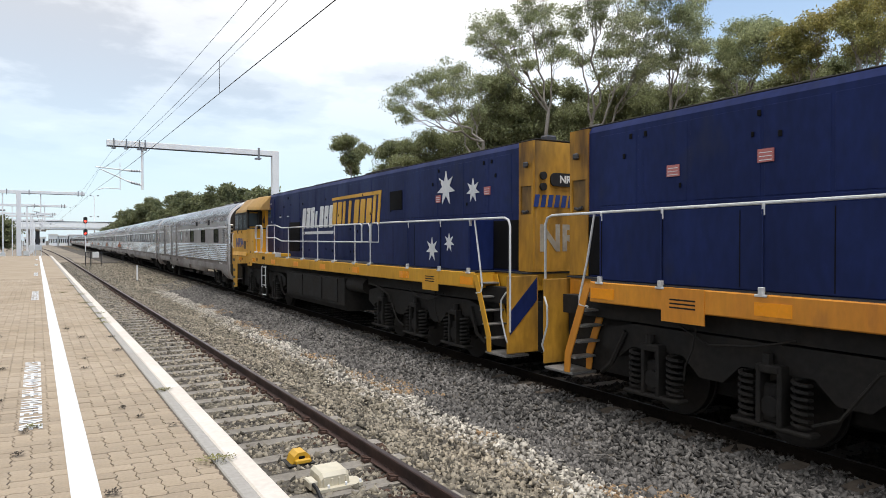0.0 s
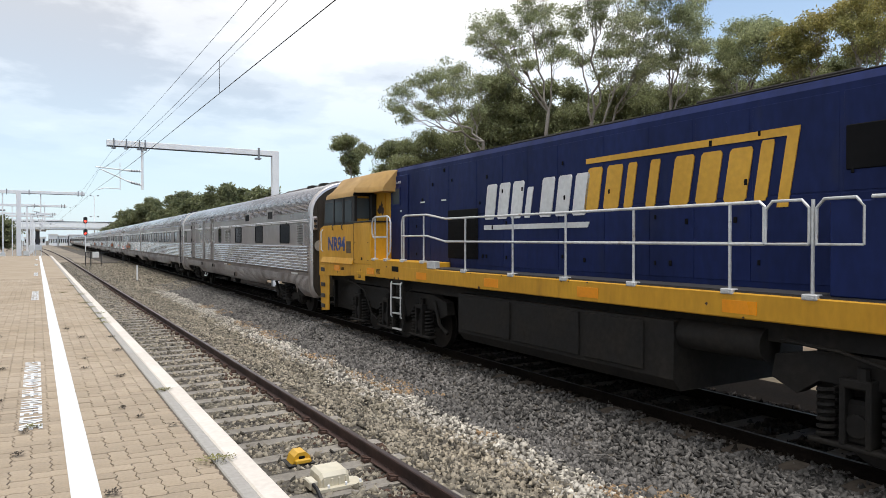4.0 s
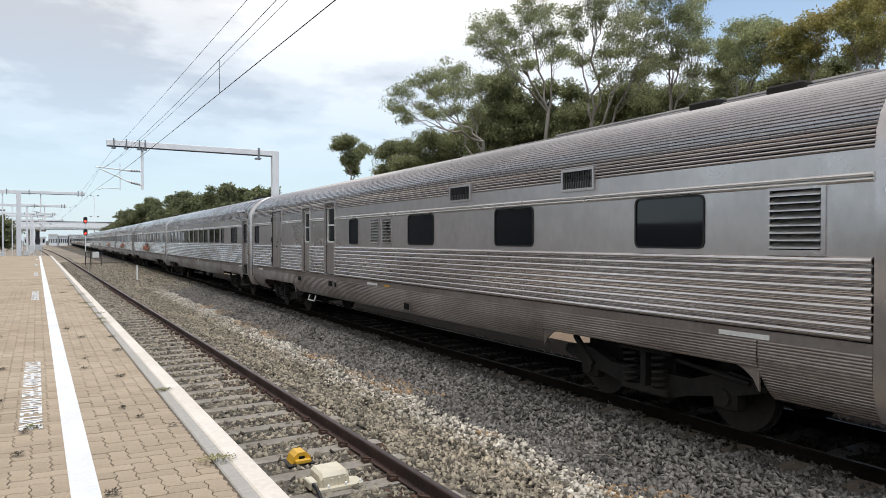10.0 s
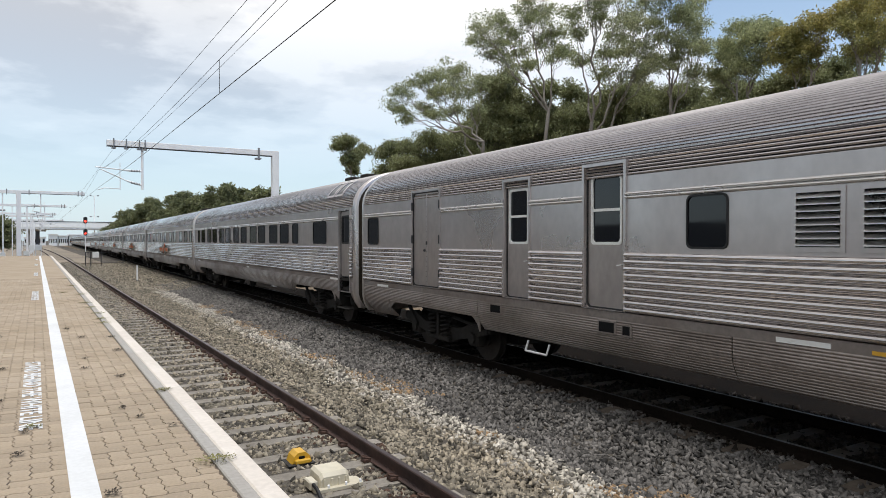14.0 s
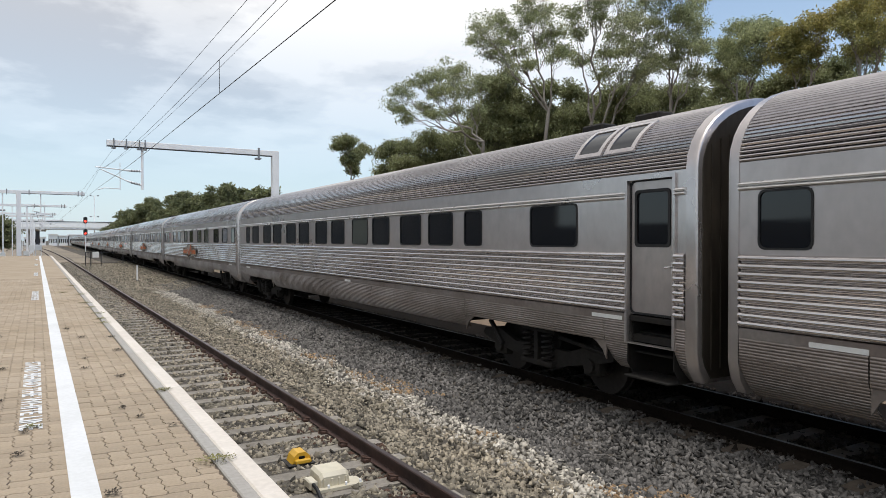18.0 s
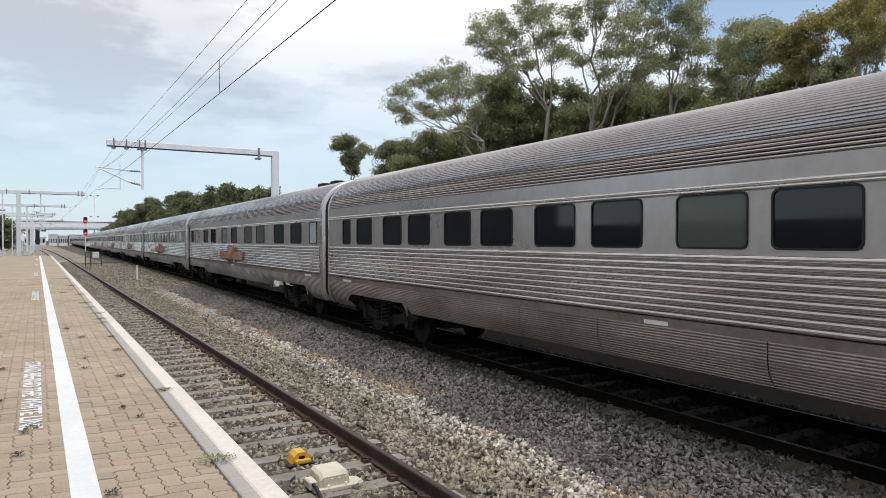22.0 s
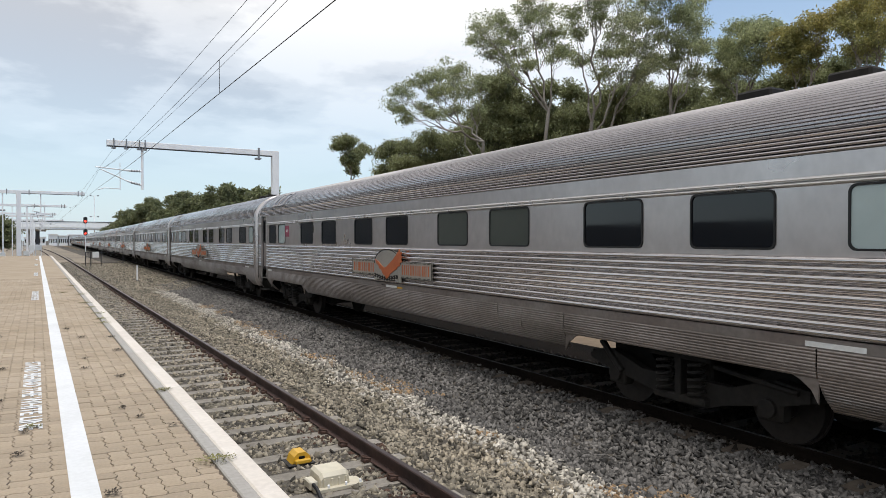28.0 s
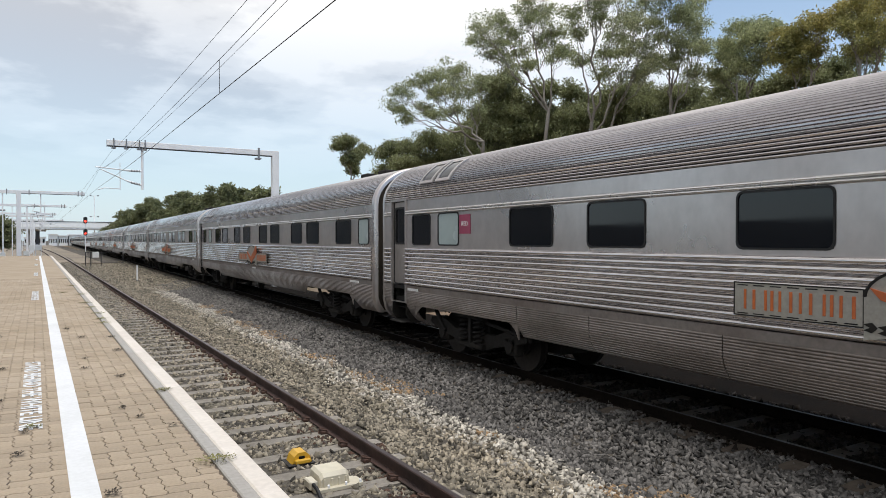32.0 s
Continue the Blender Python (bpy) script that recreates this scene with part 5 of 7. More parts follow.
    part("cab_upper", Shape().plate([(17.86, 2.82), (17.86, 3.64), (20.02, 3.64), (20.16, 2.82)], 0, -W + 0.05, W - 0.05), M_YELLOW, cab)
    part("rear_window", Shape().box(-W + 0.08, -HN - 0.12, 17.84, 17.865, 2.98, 3.52, 0.004), M_CABGLASS, cab, "narrow rear-facing cab window")

    def roof_profile(k, low=3.57, top=4.17):
        pts = [(-W - 0.01, low), (-W + 0.01, low + 0.10), (-W + 0.05, low + 0.15), (-W + 0.40, top - 0.05), (-W + 0.46, top - 0.01), (-W + 0.6, top + 0.01)]
        pts = pts + [(-x, z) for x, z in pts[::-1]]
        return [(x * k, z) for x, z in pts]
    ro = Shape()
    loft(ro, [(17.80, roof_profile(1.0)), (19.72, roof_profile(0.995)), (19.92, roof_profile(0.985, 3.57, 4.02)), (20.06, roof_profile(0.97, 3.57, 3.80))], True, True)
    part("cab_roof", ro, M_FADED, cab, "slope-sided faded yellow cab roof", smooth=True)
    vis = Shape()
    loft(vis, [(16.45, roof_profile(0.86, 3.62, 4.17)), (16.80, roof_profile(1.0, 3.60, 4.175)), (17.80, roof_profile(1.012, 3.66, 4.18))], True, True)
    part("roof_visor", vis, M_FADED, cab, "overhanging rear roof visor", smooth=True)
    part("roof_joint", Shape().extrude([(x * 1.016, z + 0.004) for x, z in roof_profile(1.0)], 17.79, 17.815), M_UNDER, cab)
    band = part("window_band", Shape().plate([(17.84, 2.83), (17.84, 3.57), (20.03, 3.57), (20.18, 2.83)], 0, -W + 0.015, -W + 0.10), M_RUBBER, cab, "black window band")
    for y0, y1 in ((18.02, 18.50), (18.72, 19.27), (19.40, 20.02)):
        part("pane", Shape().plate(rounded(y0, y1, 2.90, 3.47, 0.03), 0, -W + 0.006, -W + 0.05), M_CABGLASS, band)
    for yy in (18.61, 19.33):
        part("mullion", Shape().box(-W - 0.012, -W + 0.02, yy - 0.05, yy + 0.05, 2.84, 3.56, 0.01), M_RUBBER, band)
        part("clip", Shape().tube([(-W, yy, 2.84), (-W - 0.05, yy, 2.80), (-W - 0.04, yy, 2.72), (-W, yy + 0.05, 2.70)], 0.014, 6), M_RUBBER, band)
    part("front_windscreen", Shape().plate([(-1.2, 2.95), (1.2, 2.95), (1.15, 3.5), (-1.15, 3.5)], 1, 20.10, 20.16), M_GLASS, cab)
    part("rust_patch", Shape().plate([(17.17, 3.16), (17.24, 3.10), (17.27, 3.00), (17.31, 3.09), (17.40, 3.12), (17.47, 3.09), (17.55, 3.13), (17.61, 3.19), (17.56, 3.25), (17.52, 3.24), (17.47, 3.32), (17.41, 3.30), (17.35, 3.39),
                                      (17.31, 3.44), (17.30, 3.36), (17.26, 3.33), (17.29, 3.27), (17.20, 3.25)], 0, -HN - 0.018, -HN - 0.01), M_RAIL, cab, "flaked rusty paint patch")
    part("neck_rib", Shape().box(-HN - 0.05, -HN - 0.012, 17.08, 17.13, 2.92, 3.62, 0.006), M_YELLOW, cab)
    # black block in place of the shadow that the visor throws on the recess
    part("recess_jamb", Shape().box(-HN - 0.16, -HN - 0.012, 17.66, 17.84, 2.92, 3.62, 0.01), M_RUBBER, cab, "dark block standing for the visor's shadow")
    for y0, z0, n in ((18.55, 1.60, 3), (16.2, 1.60, 4), (17.35, 1.44, 3)):       # small stencilled notes as plain bars
        bars = Shape()
        for k in range(n):
            bars.box(-W - 0.012, -W - 0.002, y0, y0 + 0.2, z0 + 0.03 * k, z0 + 0.014 + 0.03 * k)
        part("stencil_bar", bars, M_UNDER, frame_part)
    if decals:
        words("cab_number", "NR94", 0.52, M_LOGO_BLUE, cab, on_side(19.12, 2.29, -W - 0.004), 0.002, 1.30, bold=0.018)
    part("seam", Shape().box(-W - 0.003, -W + 0.004, 17.852, 17.866, 1.80, 2.83), M_UNDER, cab)
    part("cab_vent", Shape().box(-W - 0.012, -W, 18.05, 18.36, 2.06, 2.38), M_VENT, cab, "small brown vent plate")
    handrail(cab, [(-W, 20.2, 2.08), (-W - 0.06, 20.2, 2.14), (-W - 0.06, 20.2, 2.66), (-W, 20.2, 2.72)], 0.02, "grab_rail")
    steps_f = Shape()
    steps_f.plate([(19.80, 0.40), (20.39, 0.34), (20.54, 1.40), (19.78, 1.42)], 0, -W + 0.02, -W + 0.05)
    fs_ = part("front_step_casing", steps_f, M_YELLOW, c, "yellow cab boarding steps")
    for z in (0.44, 0.74, 1.06, 1.50):
        part("step_slot", Shape().box(-W - 0.006, -W + 0.022, 20.08, 20.38, z, z + 0.11, 0.004), M_DARKSTEEL, fs_)
    part("pilot", Shape().box(-W + 0.4, W - 0.4, 20.30, 20.40, 0.42, 1.42, 0.02), M_UNDER, c)
    part("underframe_nose", Shape().box(-1.0, 1.0, 18.9, 20.32, 0.42, 1.42, 0.03), M_UNDER, c)
    part("coupler", Shape().box(-0.15, 0.15, 20.4, 20.85, 0.75, 1.05, 0.04), M_UNDER, c)
    lad = part("ladder", Shape().box(-W + 0.02, -W + 0.10, 15.03, 15.57, 1.44, 1.52, 0.006), M_UNDER, c, "narrow steel side ladder with white edges")
    for yy in (15.05, 15.55):
        part("stile", Shape().box(-W + 0.03, -W + 0.10, yy - 0.035, yy + 0.035, 0.32, 1.52, 0.006), M_UNDER, lad)
        part("stile_edge", Shape().tube([(-W + 0.02, yy, 1.44), (-W - 0.01, yy, 1.40), (-W - 0.01, yy, 0.66), (-W + 0.02, yy, 0.62)], 0.018, 6), M_RAILING, lad, "worn white grab edge")
    for z in (0.34, 0.70, 1.06, 1.38):
        part("rung", Shape().box(-W - 0.0, -W + 0.10, 15.07, 15.53, z, z + 0.03, 0.006), M_RAILING, lad, "worn white rung")
    chips = random.Random(8)
    for k in range(16):
        yy, zz, r = chips.uniform(5.5, 20.2), chips.choice((1.52, 1.53, 1.775, 1.78, 1.64)), chips.uniform(0.015, 0.045)
        pts = [(yy + r * chips.uniform(0.5, 1.3) * math.cos(2 * math.pi * i / 7), min(zz + r * chips.uniform(0.5, 1.1) * math.sin(2 * math.pi * i / 7), 1.79)) for i in range(7)]
        part("rust_chip", Shape().plate(pts, 0, -W - 0.004, -W + 0.006), M_RAIL, frame_part, "flaked rusty chip")
    part("walkway_box", Shape().box(-W + 0.0, -W + 0.12, 13.46, 13.82, 1.81, 1.97, 0.01), M_RAILING, c, "small pale equipment box")
    # underside
    part("fuel_tank", Shape().plate([(-1.38, 0.60), (-1.25, 0.44), (1.25, 0.44), (1.38, 0.60), (1.38, 1.36), (-1.38, 1.36)], 1, 7.3, 12.66), M_UNDER, c, "long dark fuel tank")
    for y0, y1 in ((7.8, 9.0), (9.1, 10.8), (10.9, 12.5)):
        part("tank_panel", Shape().box(-1.41, -1.37, y0, y1, 0.66, 1.32, 0.01), M_UNDER, c)
    part("air_reservoir", Shape().tube([(-1.15, 6.1, 1.2), (-1.15, 7.4, 1.2)], 0.2, 16), M_UNDER, c, smooth=True)
    part("frame_underside", Shape().box(-1.2, 1.2, -0.4, 20.2, 1.25, 1.54).box(-1.0, 1.0, -0.5, 0.9, 0.40, 1.3), M_UNDER, c)
    wheels = loco_bogie(c, 3.3) + loco_bogie(c, 16.2)
    if decals:
        x = -HX - 0.022
        # plain slanted strokes in place of the two-word name
        for k in range(7):
            y1 = 12.45 - 0.435 * k
            part("letter_bar", slanted(y1, 0.33 if k != 3 else 0.16, 2.81, 3.49 if k not in (3,) else 3.36, x), M_LOGO_WHITE, hood)
        part("underline", Shape().plate([(12.47, 2.61), (9.46, 2.61), (9.41, 2.70), (12.47, 2.70)], 0, x, x + 0.02), M_LOGO_WHITE, hood)
        for k in range(8):
            y1 = 9.55 - 0.435 * k
            part("letter_bar", slanted(y1, 0.32 if k not in (2, 3, 7) else 0.17, 2.88, 3.55 if k != 7 else 3.6, x), M_LOGO_YELLOW, hood)
        part("overline", Shape().plate([(9.5, 3.70), (5.91, 3.72), (6.06, 2.79), (6.20, 2.79), (6.07, 3.62), (9.5, 3.62)], 0, x, x + 0.02), M_LOGO_YELLOW, hood)
        for y, z, r in ((2.55, 3.54, 0.38), (1.45, 3.42, 0.25), (2.21, 2.22, 0.26), (1.5, 2.36, 0.20)):
            xs_ = x if z > 2.8 else -W + 0.034
            part("star", Shape().plate(star(7, y, z, r), 0, xs_, xs_ + 0.02), M_LOGO_WHITE, hood, "pale seven-pointed star")
    for y, z in ((2.78, 3.24), (0.82, 3.30)) if decals else ((1.45, 3.28), (2.85, 3.34)):
        part("warning_label", Shape().box(-HX - 0.024, -HX, y, y + 0.21, z, z + 0.16), M_RED_LABEL, hood, "small red and white warning label")
        part("label_bar", Shape().box(-HX - 0.026, -HX - 0.02, y + 0.02, y + 0.19, z + 0.02, z + 0.03).box(-HX - 0.026, -HX - 0.02, y + 0.02, y + 0.19, z + 0.065, z + 0.075).box(-HX - 0.026, -HX - 0.02, y + 0.02, y + 0.19, z + 0.11, z + 0.12), M_LOGO_WHITE, hood)
    return c, wheels


loco_rear, wv = locomotive("blue and yellow diesel locomotive with white stars", True)
place(loco_rear, 9.55), ROLLING.extend((w, 0.53, 1) for w in wv)
loco_lead, wv = locomotive("dark blue diesel locomotive with an orange sill", False)
LEAD_Q = 7.41
loco_lead.scale = (1, -1, 1)           # it runs the other way round, hood end to hood end
ROLLING.extend((w, 0.53, -1) for w in wv)


# ======== ground, tracks and platform ========
TRAIN_DIR = radians(1.21)                    # the far track leaves the platform's line by this angle
AX = Vector((math.sin(TRAIN_DIR), math.cos(TRAIN_DIR), 0))
NX = Vector((math.cos(TRAIN_DIR), -math.sin(TRAIN_DIR), 0))
SIDE = 6.8                                   # distance from the eye to the coaches' near side
PLAT = 0.95


def far_track(s, lat, z):
    """A place on the far track: s along it, lat across from its centre."""
    return AX * s + NX * (SIDE + W + lat) + Vector((0, 0, z))


def sheet(name, xs, ys, height, material, label, category):
    me = bpy.data.meshes.new(name)
    vs = [(x, y, height(x, y)) for y in ys for x in xs]
    n = len(xs)
    fs = [(j * n + i, j * n + i + 1, (j + 1) * n + i + 1, (j + 1) * n + i) for j in range(len(ys) - 1) for i in range(n - 1)]
    me.from_pydata(vs, [], fs)
    me.shade_smooth()
    ob = part(name, me, material)
    return tagged(ob, label, category, kind="structure")


def ground_z(x, y):
    """Ballast shoulders and the low cess between the two tracks."""
    c = 8.27 + y * math.tan(TRAIN_DIR)
    z = -0.40
    for mid, half in ((2.55, 1.45), (c, 1.5)):
        d = abs(x - mid) - half
        z = max(z, -0.185 - max(0.0, d) * 0.35)
    if 3.9 < x < c - 1.5:
        z += 0.03 * noise.noise((x * 0.9, y * 0.9, 0.0))
    return max(z, -0.55)


xs = [-4000, -1200, -300, -80, -20, -6.2] + [1.0 + 0.25 * k for k in range(60)] + [17, 20, 26, 40, 80, 300, 1200, 4000]
ys = [-4000, -800, -150, -40] + [-12 + 0.5 * k for k in range(120)] + [50, 56, 64, 75, 90, 110, 140, 180, 240, 320, 500, 900, 1800, 4500]
sheet("ground", xs, ys, lambda x, y: ground_z(x, y) - (0.0 if 1.2 < x < 12 else 0.02), M_BALLAST_BED, "grey-brown railway ballast and dry ground", "ground")
earth = Shape()
for x0, x1, y0, y1 in ((10.7, 600, -200, 900),):
    earth.box(x0, x1, y0, y1, -0.5, -0.36)
tagged(part("ground_verge", earth, M_EARTH), "dry tawny earth beside the railway", "ground", kind="structure")

far_ground = Shape().box(-30, 6.6, 88, 430, -0.5, -0.182)
tagged(part("ground_far", far_ground, M_PALE_EARTH), "pale dusty trackside ground farther off", "ground", kind="structure")

# rails
RAIL_PROFILE = [(-0.07, -0.165), (0.07, -0.165), (0.07, -0.152), (0.012, -0.135), (0.010, -0.045), (0.036, -0.036), (0.036, -0.006), (0.030, 0.0), (-0.030, 0.0), (-0.036, -0.006), (-0.036, -0.036), (-0.010, -0.045), (-0.012, -0.135), (-0.07, -0.152)]


def rail(x_of, y0, y1, label, n=2, steel=None):
    s = Shape()
    pts = [(y0 + (y1 - y0) * k / (n - 1)) for k in range(n)]
    loft(s, [(y, [(x_of(y) + px, pz) for px, pz in RAIL_PROFILE]) for y in pts], True, True)
    r = part("rail", s, steel or M_RAIL)
    tagged(r, label, "rail", "running rails")
    top = Shape()
    loft(top, [(y, [(x_of(y) - 0.027, 0.0005), (x_of(y) + 0.027, 0.0005), (x_of(y) + 0.027, 0.003), (x_of(y) - 0.027, 0.003)]) for y in pts], True, True)
    # the far track's running face is dark too, for the train's shade
    part("running_face", top, M_WHEEL if steel else M_RAILTOP, r, "worn running face")
    return r


def bend(y):
    """The near track swings left far off."""
    return -max(0.0, y - 90) ** 2 * 0.00009


YS_FAR = 30
for x in (1.75, 3.36):
    rail(lambda y, x=x: x + bend(y), -14, 420, "rusty brown steel rail of the platform track", YS_FAR)
for lat in (-0.7525, 0.7525):
    rail(lambda y, lat=lat: (SIDE + W + lat) / math.cos(TRAIN_DIR) + y * math.tan(TRAIN_DIR), -30, 560, "grimy steel rail of the far track, darkened for the train's shade", 2, M_GRIMY_SHADE)
# a distant crossover and the tracks beyond the platform
for x in (-7.5, -9.1, -12.0, -13.6):
    rail(lambda y, x=x: x + bend(y), 40, 420, "distant dark steel rail beyond the platform", YS_FAR)

# concrete sleepers of the platform track, each with its clips
SL = 0.685
slm = Shape()
slm.plate([(-1.25, -0.40), (1.25, -0.40), (1.25, -0.19), (0.95, -0.168), (0.55, -0.178), (-0.55, -0.178), (-0.95, -0.168), (-1.25, -0.19)], 1, -0.115, 0.115)
slmesh = slm.mesh("sleeper")
clip = Shape()
for sx in (-0.806, 0.806):
    for d in (-1, 1):
        clip.box(sx + d * 0.055, sx + d * 0.15, -0.055, 0.055, -0.175, -0.125, 0.012)
        clip.tube([(sx + d * 0.06, -0.05, -0.125), (sx + d * 0.14, -0.03, -0.11), (sx + d * 0.14, 0.04, -0.11), (sx + d * 0.07, 0.05, -0.13)], 0.012, 5)
clipmesh = clip.mesh("rail_clip")
near_track = thing("track_bed", "concrete-sleepered platform track in grey ballast", "railway track", kind="structure")
for k in range(-8, 125):
    y = 0.32 + k * SL
    s = part("sleeper", slmesh, M_SLEEPER, near_track, at=pose(2.555 + bend(y), y, random.uniform(-0.006, 0.004), 0, 0, random.uniform(-0.6, 0.6)))
    if -2 < y < 45:
        part("rail_clip", clipmesh, M_CLIP, s)
far_bed = thing("far_track_bed", "concrete-sleepered far track in dark ballast", "railway track", kind="structure")
shaded_sleeper = slmesh.copy()
shaded_sleeper.materials.clear()
for k in range(-12, 56):
    p = far_track(3.92 + k * 0.731, 0, 0)
    part("sleeper", shaded_sleeper, M_SLEEPER_SHADE, far_bed, at=pose(p.x, p.y, 0.022, 0, 0, -1.21))
# slab coloured dark for the shade under and just beyond the train
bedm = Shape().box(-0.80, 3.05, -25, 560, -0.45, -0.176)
part("oily_ballast", bedm, M_GRIMY_SHADE, far_bed, "grimy ballast coloured dark for the shade under the train", at=pose(*far_track(0, 0, 0), 0, 0, -1.21))


# loose ballast stones
def stones(name, n, place_of, size, material, label):
    rng = np.random.RandomState(len(label) * 7 + n % 97)
    base = np.array([(x, y, z) for x in (-1, 1) for y in (-1, 1) for z in (-1, 1)], float)
    quads = np.array([(0, 1, 3, 2), (4, 6, 7, 5), (0, 4, 5, 1), (2, 3, 7, 6), (0, 2, 6, 4), (1, 5, 7, 3)])
    c = place_of(rng, n)
    n = len(c)
    v = base[None] * (1 + rng.uniform(-0.75, 0.35, (n, 8, 1))) + rng.uniform(-0.42, 0.42, (n, 8, 3))
    v *= (size * rng.uniform(0.6, 1.2, (n, 1)) * rng.uniform(0.5, 1.15, (n, 3)))[:, None, :] * 0.5
    q = rng.normal(size=(n, 4))
    q /= np.linalg.norm(q, axis=1)[:, None]
    w, x, y, z = q.T
    R = np.stack([1 - 2 * (y * y + z * z), 2 * (x * y - z * w), 2 * (x * z + y * w), 2 * (x * y + z * w), 1 - 2 * (x * x + z * z), 2 * (y * z - x * w),
                  2 * (x * z - y * w), 2 * (y * z + x * w), 1 - 2 * (x * x + y * y)], 1).reshape(n, 3, 3)
    v = np.einsum("nij,nkj->nki", R, v) + c[:, None, :]
    f = (quads[None] + 8 * np.arange(n)[:, None, None]).reshape(-1)
    me = bpy.data.meshes.new(name)
    me.vertices.add(8 * n)
    me.vertices.foreach_set("co", v.reshape(-1))
    me.loops.add(24 * n)
    me.loops.foreach_set("vertex_index", f)
    me.polygons.add(6 * n)
    me.polygons.foreach_set("loop_start", np.arange(0, 24 * n, 4))
    me.update(calc_edges=True)
    me.validate()
    ob = part(name, me, material)
    return tagged(ob, label, "ballast", kind="stuff")


def bed_height(x, y):
    c = 8.27 + y * math.tan(TRAIN_DIR)
    z = np.full_like(x, -0.40)
    for mid, half in ((2.55, 1.45), (c, 1.5)):
        z = np.maximum(z, -0.185 - np.maximum(0, np.abs(x - mid) - half) * 0.35)
    return np.maximum(z, -0.55)


def strip(x0, x1, slant, y0, y1, crowd=1.7):
    """Stones over a strip that follows the line x0..x1 and drifts by slant per metre; denser near y0."""
    def go(rng, n):
        y = y0 + (y1 - y0) * rng.uniform(0, 1, n) ** crowd
        a, b = x0 + slant * y, x1 + slant * y
        u = rng.uniform(0, 1, n)
        edge = 0.22 * np.sin(y * 1.9) + 0.15 * np.sin(y * 4.3 + 1)
        x = a + (b - a) * u + edge * 0.4
        z = bed_height(x, y) + rng.uniform(0.0, 0.026, n)
        # between the near rails the stones lie lower on the sleepers
        on = (np.abs(((y - 0.32) / SL + 0.5) % 1 - 0.5) * SL < 0.135) & (np.abs(x - 2.555) < 1.27)
        keep = (~on) | (rng.uniform(0, 1, n) < 0.07)
        keep &= (np.abs(x - 3.36) > 0.09) & (np.abs(x - 1.75) > 0.09)
        z = np.where(np.abs(x - 2.555) < 1.27, z - 0.022, z)
        # nor do they cover the far sleepers' ends
        along = x * math.sin(TRAIN_DIR) + y * math.cos(TRAIN_DIR)
        far_end = (np.abs(((along - 3.92) / 0.731 + 0.5) % 1 - 0.5) * 0.731 < 0.14) & (x - 8.27 - y * math.tan(TRAIN_DIR) > -1.28)
        keep &= (~far_end) | (rng.uniform(0, 1, n) < 0.12)
        return np.stack([x, y, z], 1)[keep]
    return go


def patchy(x0, x1, slant, y0, y1):
    """Like strip, but only in loose patches."""
    base = strip(x0, x1, slant, y0, y1)

    def go(rng, n):
        c = base(rng, n)
        return c[np.sin(c[:, 1] * 1.7 + 0.6) + np.sin(c[:, 1] * 0.71 + c[:, 0] * 2) > 0.1] + np.array((0, 0, 0.012))
    return go


tan_t = math.tan(TRAIN_DIR)
stones("ballast_stones", 40000, strip(1.3, 3.95, 0.0, 1.5, 40), 0.060, M_STONE, "loose grey-brown ballast between concrete sleepers")
stones("ballast_stones", 5200, strip(3.02, 3.62, 0.0, 1.5, 40), 0.058, M_STONE_RUST, "rust-stained ballast along the rail")
stones("ballast_stones", 2200, strip(1.62, 1.95, 0.0, 1.5, 40), 0.058, M_STONE_RUST, "rust-stained ballast along the rail by the platform")
stones("ballast_stones", 30000, strip(3.45, 5.15, 0.008, 1.5, 42), 0.062, M_STONE, "loose weathered brown ballast beside the rail")
stones("ballast_stones", 11000, strip(4.80, 5.60, 0.014, 2, 44), 0.058, M_STONE_PALE, "pale crushed stone strip between the tracks")
stones("ballast_stones", 5200, patchy(5.30, 5.95, 0.016, 2, 30), 0.046, M_STONE_TAN, "earthy tan stones at the edge of the pale strip")
stones("ballast_stones", 46000, strip(5.45, 7.45, tan_t, 2, 46), 0.064, M_STONE_DARK, "fresh dark grey ballast beside the train")
# these two strips have the train's shade in their stone colour
stones("ballast_stones", 20000, strip(7.30, 9.0, tan_t, 2, 46), 0.07, M_STONE_SHADE, "oil-stained dark ballast at the train's edge")
stones("ballast_stones", 26000, strip(9.0, 11.25, tan_t, 2, 46), 0.08, M_STONE_SHADE, "oil-stained dark ballast beyond the train")
stones("ballast_stones", 26000, strip(1.3, 8.6, 0.012, 40, 92, 1.4), 0.085, M_STONE, "loose ballast farther along the tracks")

# platform: bed, coping, pavers, line, lettering
PL_END = 74.5
bed = Shape().box(-6.2, 1.17, -14, PL_END, -0.45, PLAT - 0.012)
tagged(part("platform", bed, M_JOINT), "raised station platform with sand joints", "platform", kind="structure")
wall = Shape().box(1.17, 1.20, -14, PL_END, -0.45, PLAT - 0.12)
tagged(part("platform_wall", wall, M_CONCRETE), "concrete platform face", "platform wall", kind="structure")
coping = thing("platform_coping", "grey concrete coping with a white painted edge", "platform edge", kind="structure")
cm = Shape().box(0.985, 1.075, 0, 2.39, PLAT - 0.10, PLAT + 0.006, 0.008).mesh("coping_slab")
cw = Shape().box(1.075, 1.215, 0, 2.39, PLAT - 0.12, PLAT + 0.008, 0.010).mesh("white_edge")
for k in range(-6, 37):
    y = k * 2.4 - 0.15
    if y + 2.4 > PL_END + 1:
        break
    part("coping_slab", cm, M_COPING, coping, at=(0, y, 0))
    part("white_edge", cw, M_COPING_W, coping, at=(0, y, 0))

# pavers: 225 x 112 mm with wavy edges that interlock, laid in a square herringbone
UNIT = 0.1125


